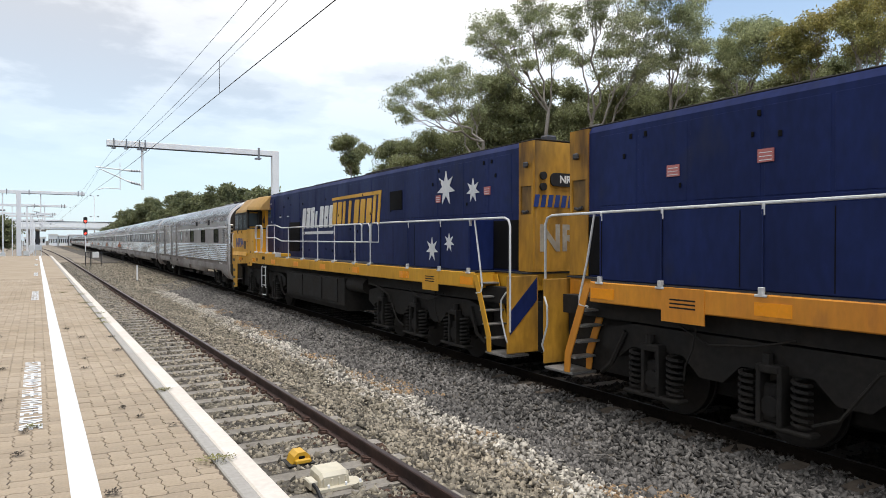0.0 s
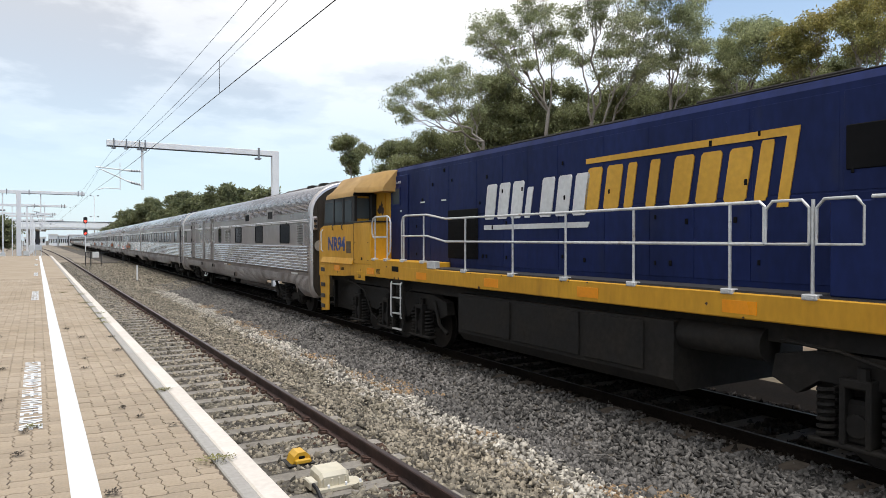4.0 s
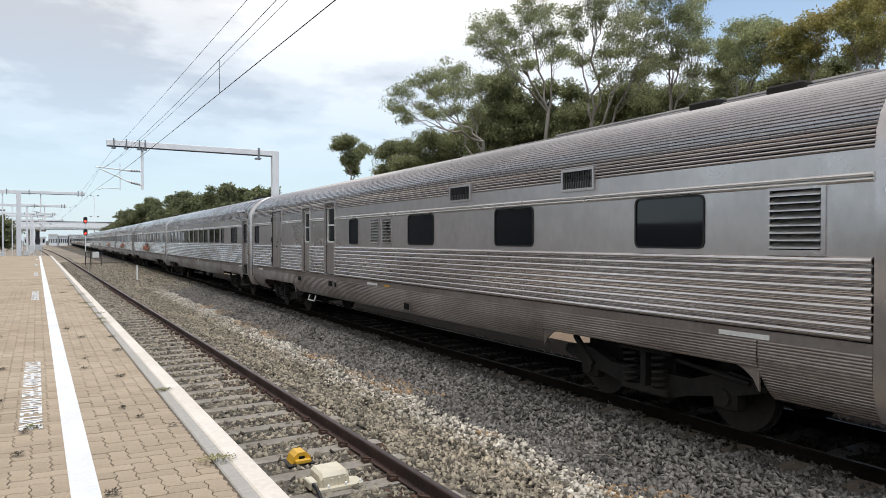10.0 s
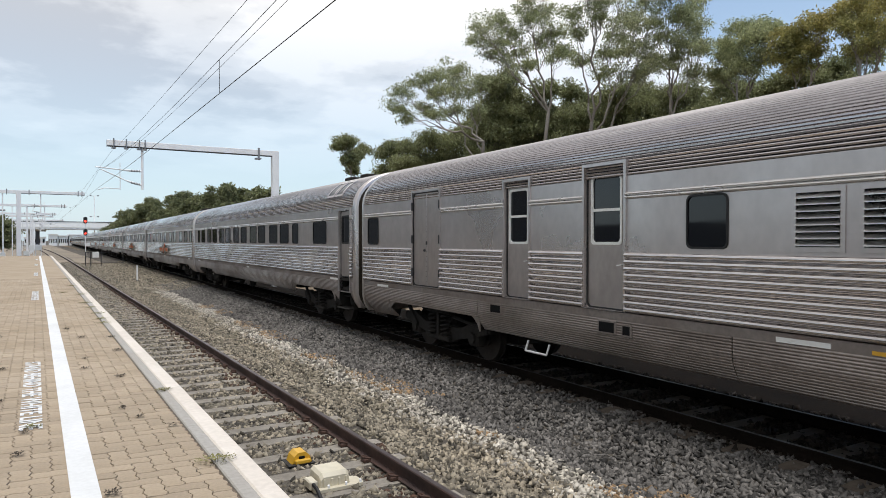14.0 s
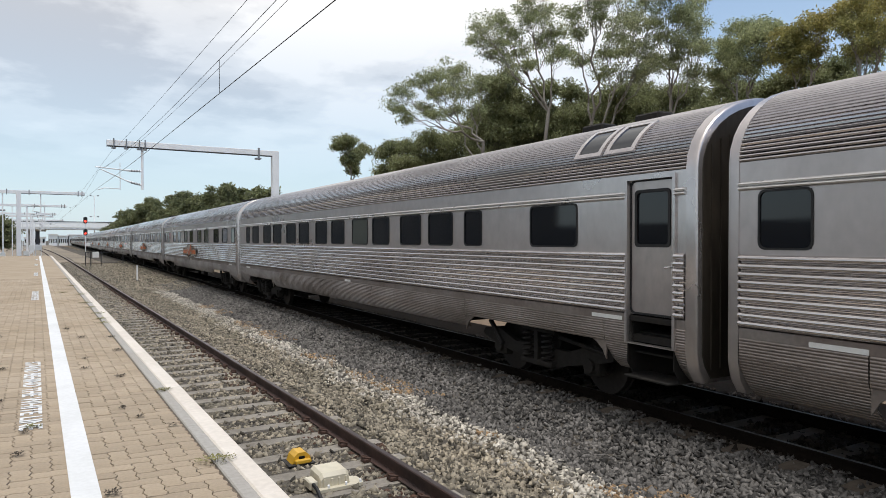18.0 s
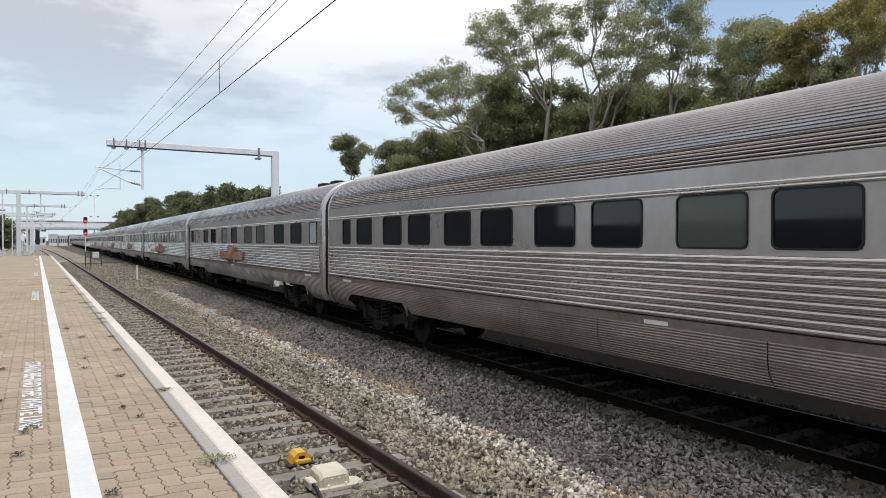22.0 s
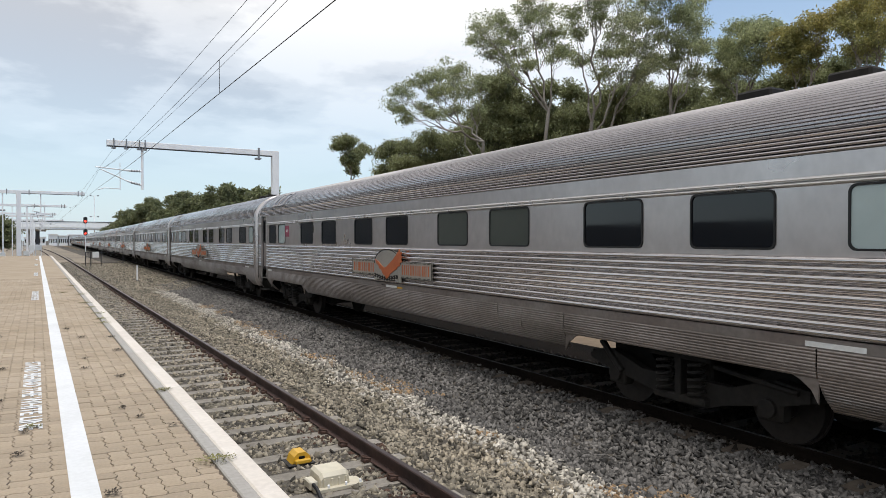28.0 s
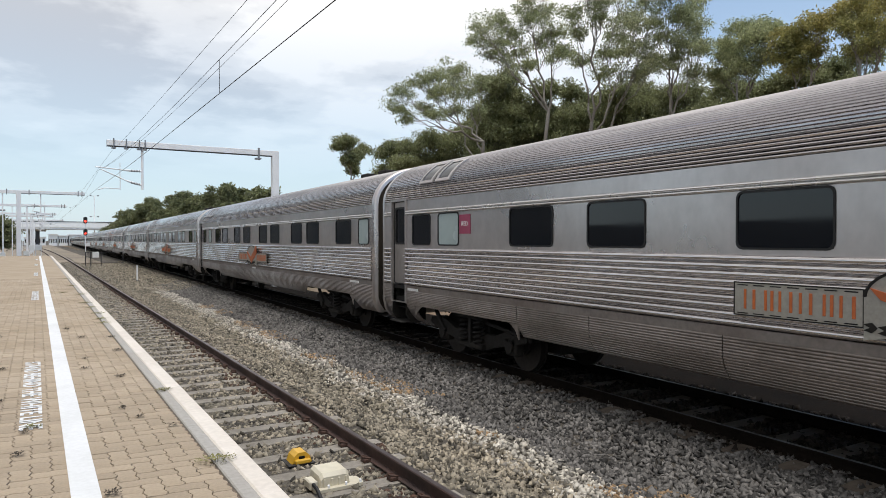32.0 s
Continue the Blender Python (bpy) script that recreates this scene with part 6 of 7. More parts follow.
def paver_outline(nx_, ny_):
    """nx_ by ny_ units; every edge waves with the same period, so that neighbours fit."""
    g = 0.0022
    wave = ((0.0, 0.0), (0.25, 1.0), (0.5, 0.0), (0.75, -1.0))
    x0, x1, y0, y1 = -nx_ * UNIT / 2, nx_ * UNIT / 2, -ny_ * UNIT / 2, ny_ * UNIT / 2
    up = [((j + t) * UNIT + y0, 0.0085 * w) for j in range(ny_) for t, w in wave]
    along = [((i + t) * UNIT + x0, 0.0055 * w) for i in range(nx_) for t, w in wave]
    right = [(x1 - g + w, max(v, y0 + g)) for v, w in up]
    top = [(min(x0 + x1 - u, x1 - g) if k else x1 - g, y1 - g - w) for k, (u, w) in enumerate(along)]
    left = [(x0 + g - w, min(y0 + y1 - v, y1 - g)) for v, w in up]
    low = [(max(u, x0 + g), y0 + g + w) for u, w in along]
    return low + right + top + left


def paver_mesh(nx_, ny_):
    o = paver_outline(nx_, ny_)
    s = Shape()
    n = len(o)
    ins = [(x - math.copysign(0.002, x), y - math.copysign(0.002, y)) for x, y in o]
    vs = [(x, y, -0.03) for x, y in o] + [(x, y, -0.004) for x, y in o] + [(x, y, 0.0) for x, y in ins]
    fs = [(r * n + i, r * n + (i + 1) % n, (r + 1) * n + (i + 1) % n, (r + 1) * n + i) for r in (0, 1) for i in range(n)] + [tuple(range(2 * n, 3 * n))]
    return s.add(vs, fs)


paver_shapes = (paver_mesh(2, 1), paver_mesh(1, 2), paver_mesh(1, 1))
paver_meshes = [p.mesh("paver") for p in paver_shapes]
paving = thing("paving", "tan clay pavers laid in herringbone", "paving", kind="structure")
rest_v = []
rest_f = []
prng = random.Random(3)
count, filled = 0, 0
for col in range(-40, 9):
    for row in range(int((30 - 2.2) / UNIT)):
        k = (col - row) % 4
        if k not in (0, 2):
            continue
        turn = 0 if k == 0 else 1
        x, y = 0.07 + (col + (1.0 if turn == 0 else 0.5)) * UNIT, 2.2 + (row + (0.5 if turn == 0 else 0.0)) * UNIT
        if x > 0.99 - UNIT * (1.0 if turn == 0 else 0.5):
            if turn == 0 and x < 0.99:
                turn, x = 2, x - UNIT / 2
            else:
                continue
        dz = PLAT + prng.uniform(-0.002, 0.002)
        if 3.7 < y < 7.2 and x > -0.9 and count < 300:
            part("paver", paver_meshes[turn], M_PAVER, paving, at=pose(x, y, dz, prng.uniform(-0.5, 0.5), prng.uniform(-0.6, 0.6), prng.uniform(-0.4, 0.4)))
            count += 1
        else:
            pv = paver_shapes[turn]
            rest_v += [(px + x, py + y, pz + dz) for px, py, pz in pv.v]
            rest_f += [tuple(i + filled for i in f) for f in pv.f]
            filled += len(pv.v)
me = bpy.data.meshes.new("pavers")
me.from_pydata(rest_v, [], rest_f)
tagged(part("pavers", me, M_PAVER, paving), "tan clay pavers", kind="stuff")
# unseen wall, added so windows and steel sides reflect something dark; taller farther on
tagged(part("station_wall", Shape().box(-10.3, -10.0, -45, 30, -0.45, 3.2).box(-10.3, -10.0, 30, 150, -0.45, 7.5), M_UNSEEN_WALL), "plain brown wall added out of view for the train's reflections", "wall", kind="structure")
farpave = Shape().box(-6.2, 0.985, 30.05, PL_END, PLAT - 0.05, PLAT - 0.002)
farpave.box(-3.7, 0.985, -14, 2.14, PLAT - 0.05, PLAT - 0.002)
farpave.box(-6.2, -3.7, -14, 30.05, PLAT - 0.05, PLAT - 0.002)
part("far_paving", farpave, M_PAVER, paving, "tan paving farther along")
tagged(part("platform_line", Shape().box(0.155, 0.305, -14, PL_END, PLAT - 0.01, PLAT + 0.004), M_LINE), "white painted safety line along the platform", "painted line", kind="structure")
for k in range(5):
    yc = 7.72 + 13.1 * k
    t = words("platform_lettering", "STAND BEHIND THE WHITE LINE", 0.22, M_LINE, None, Matrix.Translation((-0.06, yc, PLAT + 0.003)) @ pose(0, 0, 0, 0, 0, -90), 0.0015, 3.35, bold=0.004)
    tagged(t, "white painted safety wording on the pavers", "painted lettering", "platform lettering", "structure")


def weed(x, y, r, seed, material=None, label="small green weed tuft in a paving joint"):
    """A low tuft in a paving joint."""
    rng = np.random.RandomState(seed)
    n = int(300 * r / 0.12)
    a = rng.uniform(0, 2 * np.pi, n)
    d = rng.uniform(0, 1, n) ** 0.7 * r
    c = np.stack([x + d * np.cos(a) * 1.3, y + d * np.sin(a), PLAT + 0.004 + rng.uniform(0, 0.02, n)], 1)
    dr = np.stack([np.cos(a), np.sin(a), rng.uniform(0.1, 0.7, n)], 1) * rng.uniform(0.008, 0.02, (n, 1))
    s = np.cross(dr, (0, 0, 1.0)) * 0.35
    v = np.stack([c, c + dr * 0.5 + s, c + dr, c + dr * 0.5 - s], 1).reshape(-1, 3)
    w = Shape()
    w.add(v.tolist(), [(4 * i, 4 * i + 1, 4 * i + 2, 4 * i + 3) for i in range(n)])
    ob = part("weed_tuft", w, material or M_WEED, fix=False)
    return tagged(ob, label, "weed", "weeds on the platform")


WEEDS = [(1.0, 4.55, 0.10), (1.04, 6.95, 0.06), (0.98, 13.2, 0.10), (1.0, 13.9, 0.09), (1.03, 15.0, 0.12), (0.98, 16.4, 0.10), (0.95, 17.6, 0.14), (1.0, 20.5, 0.12), (0.6, 21.5, 0.1), (-0.04, 6.1, 0.04), (0.95, 24.5, 0.12), (0.9, 29.0, 0.15)]
for i, (x, y, r) in enumerate(WEEDS):
    weed(x, y, r, 40 + i)
for i, (x, y, r) in enumerate([(-0.12, 5.35, 0.03), (-0.09, 5.95, 0.025), (0.36, 4.25, 0.03), (0.62, 6.4, 0.02), (0.71, 6.0, 0.02), (0.45, 8.6, 0.03), (0.5, 9.3, 0.03), (0.02, 4.3, 0.03), (-0.3, 7.2, 0.03), (-0.35, 9.0, 0.04), (0.75, 7.9, 0.04), (0.9, 5.6, 0.02), (0.9, 9.8, 0.05), (0.55, 11.4, 0.04), (0.4, 12.6, 0.05), (-0.5, 12.0, 0.05), (-0.9, 14.0, 0.06), (0.93, 11.2, 0.05)]):
    weed(x, y, r, 140 + i, M_DRY, "withered dark weed sprig in a paving joint")


# ======== overhead line ========
def gantry(y, x_post, x_end, z_top, post_w=0.38, label="white steel overhead line portal", drops=(4.63,), reach=2.6, z_base=-0.3):
    g = thing("overhead_gantry", label, "gantry", "overhead line gantries")
    d = 1 if x_end > x_post else -1
    zb = z_top - 0.29
    part("post", Shape().box(x_post - post_w / 2, x_post + post_w / 2, y - post_w * 0.42, y + post_w * 0.42, z_base, z_top - 0.01, 0.012), M_GALV, g, "square white steel post")
    beam = Shape().box(x_post - d * 0.19, x_end, y - 0.13, y + 0.13, zb, z_top, 0.012)
    bm_ = part("beam", beam, M_GALV, g, "long white steel beam")
    part("beam_flange", Shape().box(x_post, x_end, y - 0.15, y + 0.15, zb - 0.03, zb), M_DARKSTEEL, bm_)
    for x in drops:
        part("drop_post", Shape().box(x - 0.055, x + 0.055, y - 0.055, y + 0.055, 5.0, zb, 0.01), M_GALV, g, "hanging steel drop post")
        arm = Shape()
        arm.tube([(x, y, 5.92), (x - 0.75, y, 5.94)], 0.05, 6)
        arm.tube([(x - 0.75, y, 5.94), (reach - 0.1, y, 6.05)], 0.03, 6)
        arm.tube([(x, y, 5.20), (x - 0.7, y, 5.40)], 0.05, 6)
        arm.tube([(x - 0.7, y, 5.40), (reach + 0.12, y, 5.95)], 0.03, 6)
        arm.tube([(reach + 1.0, y, 6.3), (reach + 1.0, y, 4.95)], 0.02, 6)
        arm.tube([(reach + 1.0, y, 5.0), (reach + 0.3, y, 5.02), (reach, y, 4.92)], 0.02, 6)
        a = part("cantilever_arm", arm, M_GALV, g, "cantilever arm with registration tube")
        ins = Shape()
        for z0, z1 in ((5.92, 5.935), (5.22, 5.38)):
            for k in range(6):
                t = 0.2 + 0.1 * k
                p = Vector((x, y, z0)).lerp(Vector((x - 0.73, y, z1)), t)
                ins.disc((p.y, p.z), 0, 0.06, p.x - 0.02, p.x + 0.02, 10)
        part("insulator", ins, M_INSUL, a, "ribbed grey insulator")
    return g


def clamp(g, y, x, z):
    part("beam_clamp", Shape().box(x - 0.05, x + 0.05, y - 0.19, y - 0.13, z - 0.55, z + 0.12, 0.01).box(x - 0.14, x + 0.14, y - 0.2, y + 0.2, z - 0.5, z - 0.42, 0.01), M_INSUL, g)


G1 = 37.5
g1 = gantry(G1, 11.5, 3.0, 7.42)
clamp(g1, G1, 10.55, 7.4)
for x in (3.31, 3.88, 4.48, 4.75):
    part("insulator_pin", Shape().tube([(x, G1 - 0.17, 6.98), (x, G1 - 0.17, 7.5)], 0.03, 6).box(x - 0.09, x + 0.09, G1 - 0.2, G1 + 0.1, 7.0, 7.06), M_INSUL, g1)
for y, x0, x1 in ((79.8, -1.55, 4.3), (110, -1.15, 3.62), (144, -0.95, 3.1), (158, -0.75, 2.9), (188, -0.6, 5.6), (225, -0.6, 4.0)):
    gg = gantry(y, x0, x1, 7.42, 0.42 if y < 100 else 0.24, "distant grey overhead line gantry", (0.35 + 0.6 * (y > 100),), x0 + 1.2, 0.0)
    part("beam_left", Shape().box(-14, x0 - 0.2, y - 0.13, y + 0.13, 7.09, 7.42, 0.012), M_GALV, gg)
    part("side_post", Shape().box(-2.95, -2.85, y - 0.06, y + 0.06, 0.0, 7.09), M_GALV, gg)
    for x in (x0 - 1.0, x0 + 0.9, x1 - 0.25, x1 - 0.6):
        part("beam_clamp", Shape().box(x - 0.04, x + 0.04, y - 0.16, y + 0.16, 6.98, 7.52, 0.01), M_INSUL, gg)


def wire(name, pts, r, label, bits=()):
    w = part(name, Shape().tube(pts, r, 6), M_WIRE, smooth=True)
    return tagged(w, label, "overhead wire", "overhead wires")


def span(y, y0, y1, z_end, sag):
    t = (y - y0) / (y1 - y0)
    return z_end - sag * 4 * t * (1 - t)


ys_w = [-20 + 2.5 * k for k in range(24)]
def messenger_z(y):
    return 5.36 + 0.00095 * (y - 16.5) ** 2 + 0.0000004 * max(0.0, y - 16.5) ** 4


contact = wire("contact_wire", [(2.6, y, 4.83) for y in ys_w[:16]] + [(2.6, 24, 4.85), (2.6, 31, 4.92), (2.63, G1, 5.03), (2.5, 79, 5.0), (2.4, 144, 4.98), (2.2, 250, 4.95)], 0.0065, "dark copper contact wire over the platform track")
messenger = wire("messenger_wire", [(2.6, y, messenger_z(y)) for y in ys_w[:23]] + [(2.66, G1, 5.90)] + [(2.6, y, span(y, G1, 79, 5.92, 0.8)) for y in (45, 52, 58, 65, 72)] + [(2.5, 79, 5.92), (2.45, 111, 5.92), (2.3, 200, 5.92)], 0.0048, "thin catenary messenger wire")
wire("messenger_wire", [(2.9, y, messenger_z(y) + 0.205) for y in ys_w[:23]] + [(2.9, G1, 6.0)], 0.004, "thin second catenary wire")
wire("feeder_wire", [(3.3, y, 6.77 + 0.00022 * (y - 14) ** 2) for y in ys_w[:23]] + [(3.31, G1, 7.0), (3.2, 60, 6.5), (3.1, 79, 7.0)], 0.005, "high feeder wire on the gantries")
for y in (2.0, 11.5, 46.0, 58.0, 70.0):
    z1 = messenger_z(y) if y < G1 else span(y, G1, 79, 5.92, 0.8)
    part("dropper", Shape().tube([(2.6, y, 4.84), (2.6, y, z1)], 0.005, 5), M_WIRE, contact)

# ======== trackside things ========
yb = thing("trackside_marker", "yellow plastic cable cover bolted on a sleeper", "track equipment")
sY = 7.55
part("base", Shape().box(2.42, 2.74, sY - 0.14, sY + 0.14, -0.172, -0.15, 0.006), M_RUBBER, yb)
part("hood", Shape().extrude([(2.47, -0.15), (2.50, -0.07), (2.545, -0.03), (2.635, -0.03), (2.68, -0.07), (2.71, -0.15)], sY - 0.10, sY + 0.10), M_YBOX, yb, "folded yellow hood")
for d in (-1, 1):
    part("flange", Shape().box(2.5, 2.68, sY + d * 0.10, sY + d * 0.15, -0.15, -0.10, 0.01), M_YBOX, yb)
part("slot", Shape().box(2.55, 2.62, sY - 0.115, sY - 0.10, -0.13, -0.07, 0.004), M_BLACK, yb)

wbx = thing("balise_box", "cream plastic junction box on a concrete sleeper", "track equipment")
wy = 6.72


def box_ring(y, x0, x1, z0, z1, c):
    return (y, [(x0, z0), (x0 + c * 0.4, z1 - c), (x0 + c * 1.4, z1), (x1 - c * 1.4, z1), (x1 - c * 0.4, z1 - c), (x1, z0)])


tops = Shape()
loft(tops, [box_ring(wy - 0.16, 2.47, 2.80, -0.15, -0.04, 0.03), box_ring(wy - 0.12, 2.46, 2.81, -0.15, 0.0, 0.03), box_ring(wy + 0.12, 2.46, 2.81, -0.15, 0.01, 0.03), box_ring(wy + 0.16, 2.47, 2.80, -0.15, -0.03, 0.03)], True, True)
part("lid", tops, M_WBOX, wbx, "moulded cream lid")
for x in (2.52, 2.60, 2.68, 2.76):
    part("lid_rib", Shape().box(x - 0.012, x + 0.012, wy - 0.172, wy - 0.15, -0.15, -0.06, 0.004), M_WBOX, wbx)
part("foot", Shape().plate(rounded(2.40, 2.94, wy - 0.23, wy + 0.02, 0.05), 2, -0.172, -0.14), M_WBOX, wbx)
part("cable_gland", Shape().box(2.36, 2.45, wy - 0.16, wy + 0.02, -0.15, -0.06, 0.012), M_WBOX, wbx)
part("cable", Shape().tube([(2.40, wy - 0.16, -0.09), (2.40, wy - 0.26, -0.1), (2.41, wy - 0.34, -0.17), (2.42, wy - 0.46, -0.2)], 0.02, 7), M_RUBBER, wbx, smooth=True)
for x in (2.55, 2.74, 2.90):
    part("bolt", Shape().disc((x, wy - 0.20), 2, 0.016, -0.14, -0.11, 6), M_GALV, wbx)

post = thing("marker_post", "short grey trackside marker post", "post", at=(5.96, 51.2, -0.4))
part("stake", Shape().box(-0.05, 0.05, -0.05, 0.05, 0, 1.05, 0.01), M_GALV, post)
part("cap", Shape().box(-0.06, 0.06, -0.06, 0.06, 1.05, 1.09, 0.01), M_GALV, post)

cab_y = 82
enc = thing("equipment_enclosure", "low dark fenced enclosure with a white notice panel", "enclosure", at=(0, cab_y, -0.4))
part("notice_panel", Shape().box(5.10, 5.75, -0.3, -0.26, 0.95, 1.58, 0.02), M_WHITE, enc, "white notice panel")
for x in (4.45, 4.95, 5.95, 8.1):
    part("fence_post", Shape().box(x - 0.04, x + 0.04, -0.24, -0.14, 0, 1.6, 0.01), M_DARKSTEEL, enc)
for z in (0.35, 1.5):
    part("fence_rail", Shape().box(4.45, 8.1, -0.21, -0.17, z, z + 0.05), M_DARKSTEEL, enc)
for k in range(15):
    part("picket", Shape().box(4.5 + 0.1 * k, 4.52 + 0.1 * k, -0.20, -0.18, 0.35, 1.5), M_DARKSTEEL, enc)

sig = thing("signal_post", "railway signal showing two red lights", "signal", at=(6.75, 124, -0.4))
part("mast", Shape().tube([(0, 0, 0), (0, 0, 6.4)], 0.07, 10), M_GALV, sig)
for z in (6.1, 4.15):
    hd = part("signal_head", Shape().plate(rounded(-0.3, 0.3, z - 0.55, z + 0.55, 0.28), 1, -0.12, 0.05), M_RUBBER, sig, "black signal head")
    part("lamp_lens", Shape().disc((0, z - 0.2), 1, 0.15, -0.16, -0.12, 16), M_SIGNAL_RED, hd, "glowing red lens")
part("number_plate", Shape().box(0.1, 0.7, -0.08, -0.05, 1.9, 2.4), M_WHITE, sig)
part("base_block", Shape().box(-0.5, 0.5, -0.4, 0.4, 0, 0.35, 0.03), M_CONCRETE, sig)

mastl = thing("floodlight_tower", "distant slim floodlight tower", "light tower", at=(19.5, 300, -0.4))
part("pole", Shape().tube([(0, 0, 0), (0, 0, 20.5)], 0.22, 8, 0.12), M_GALV, mastl)
for z in (20.3, 12.0):
    part("crossarm", Shape().box(-1.4, 1.4, -0.1, 0.1, z, z + 0.2), M_GALV, mastl)
    for x in (-1.3, 1.3):
        part("floodlight", Shape().box(x - 0.3, x + 0.3, -0.3, 0.2, z, z + 0.5, 0.05), M_INSUL, mastl)

br = thing("road_bridge", "pale concrete road bridge across the railway", "bridge")
part("deck", Shape().box(-70, 60, 296, 308, 6.6, 8.0, 0.1), M_BRIDGE, br)
part("parapet", Shape().box(-70, 60, 295.7, 296, 7.4, 9.5), M_BRIDGE, br, "pale solid parapet")
part("guard_rail", Shape().box(-70, 60, 295.6, 295.7, 9.45, 9.7), M_DARKSTEEL, br)
for x in (-28, -2.4, 0.2, 40):
    part("pier", Shape().box(x - 0.7, x + 0.7, 298, 306, -0.5, 6.6, 0.1), M_CONCRETE if x != 0.2 else M_DARKSTEEL, br)
part("pier_cap", Shape().box(-5.0, 3.0, 297.5, 306.5, 5.9, 6.6, 0.1), M_CONCRETE, br)
for x0, x1, z1 in ((-40, -14, 5.0), (-6, 4, 4.0), (5.5, 9.5, 5.6), (10, 14.5, 4.8), (15, 21, 5.4), (26, 55, 4.2)):
    sh = thing("far_building", "low pale building beyond the bridge", "building")
    part("wall", Shape().box(x0, x1, 420, 440, -0.5, z1), M_BRIDGE, sh)
    part("roof", Shape().box(x0 - 0.4, x1 + 0.4, 419, 441, z1, z1 + 0.4), M_GALV, sh)
    for k in range(5):
        xx = x0 + (x1 - x0) * (k + 0.3) / 5
        part("window", Shape().box(xx, xx + (x1 - x0) * 0.09, 419.9, 420, 1.2, 3.2), M_GLASS, sh)
for x, y, w, z0, z1 in ((-2.85, 77.0, 0.5, 0.85, 1.25), (-0.92, 77.2, 0.45, 0.95, 1.4), (-0.48, 80.5, 0.5, 1.4, 1.95), (0.12, 80.8, 0.6, 1.4, 1.98)):
    sgn = thing("platform_end_sign", "white sign panel at the platform's end", "sign", "signs at the platform's end", at=(x, y, 0))
    part("panel", Shape().box(-w / 2, w / 2, -0.03, 0.0, z0, z1, 0.02), M_WHITE, sgn)
    for d in (-1, 1):
        part("leg", Shape().box(d * w * 0.4 - 0.03, d * w * 0.4 + 0.03, 0, 0.05, -0.4, z1 - 0.1), M_GALV, sgn)

lp = thing("lamp_post", "tall slim platform lamp post", "lamp post", at=(-3.8, 105, -0.3))
part("pole", Shape().tube([(0, 0, 0), (0, 0, 6.6)], 0.11, 10, 0.07), M_GALV, lp)
part("lamp_head", Shape().box(-0.3, 0.3, -0.12, 0.12, 6.55, 6.75, 0.04), M_INSUL, lp)
for k in range(14):
    pk = thing("fence_panel", "grey picket fence panel beyond the platform", "fence", "fence beyond the platform", at=(-16 + 0.35 * k, 118 + 6.0 * k, -0.3))
    part("rail", Shape().box(-0.03, 0.03, 0, 5.9, 1.2, 1.28), M_DARKSTEEL, pk)
    part("panel", Shape().box(-0.015, 0.015, 0, 5.9, 0.2, 1.5), M_DARKSTEEL, pk)


# ======== trees ========
def leaves(rng, centre, n, rad, size):
    """One leaf clump: slim leaves that hang round the end of a twig. Returns vertices."""
    p = rng.normal(size=(n, 3))
    p *= (rng.uniform(0, 1, (n, 1)) ** 0.45) / np.linalg.norm(p, axis=1)[:, None]
    tilt = rng.uniform(-0.35, 0.35, 2)
    squash = rng.uniform(0.45, 0.8)
    c = np.stack([p[:, 0] * rad, p[:, 1] * rad, (p[:, 2] * squash + tilt[0] * p[:, 0] + tilt[1] * p[:, 1]) * rad], 1) + np.asarray(centre, float)[None]
    d = np.stack([p[:, 0] * 0.5, p[:, 1] * 0.5, np.full(n, -0.55)], 1) + rng.normal(size=(n, 3)) * 0.6
    d /= np.linalg.norm(d, axis=1)[:, None]
    s = np.cross(d, rng.normal(size=(n, 3)))
    s /= np.linalg.norm(s, axis=1)[:, None]
    ln = size * rng.uniform(0.6, 1.4, (n, 1))
    wd = ln * rng.uniform(0.13, 0.22, (n, 1))
    return np.stack([c, c + d * ln * 0.45 + s * wd, c + d * ln, c + d * ln * 0.45 - s * wd], 1).reshape(-1, 3)


def leaf_mesh(name, v, n):
    me = bpy.data.meshes.new(name)
    me.vertices.add(4 * n)
    me.vertices.foreach_set("co", v.reshape(-1))
    me.loops.add(4 * n)
    me.loops.foreach_set("vertex_index", np.arange(4 * n))
    me.polygons.add(n)
    me.polygons.foreach_set("loop_start", np.arange(0, 4 * n, 4))
    me.update(calc_edges=True)
    return me


def twig_path(rng, p, q, n, sway):
    p, q = Vector(p), Vector(q)
    pts = [p.lerp(q, k / n) for k in range(n + 1)]
    l = (q - p).length
    for k in range(1, n):
        t = k / n
        pts[k] += Vector((rng.gauss(0, 1), rng.gauss(0, 1), rng.gauss(0.3, 0.6))) * sway * l * t * (1 - t) * 2
    return pts


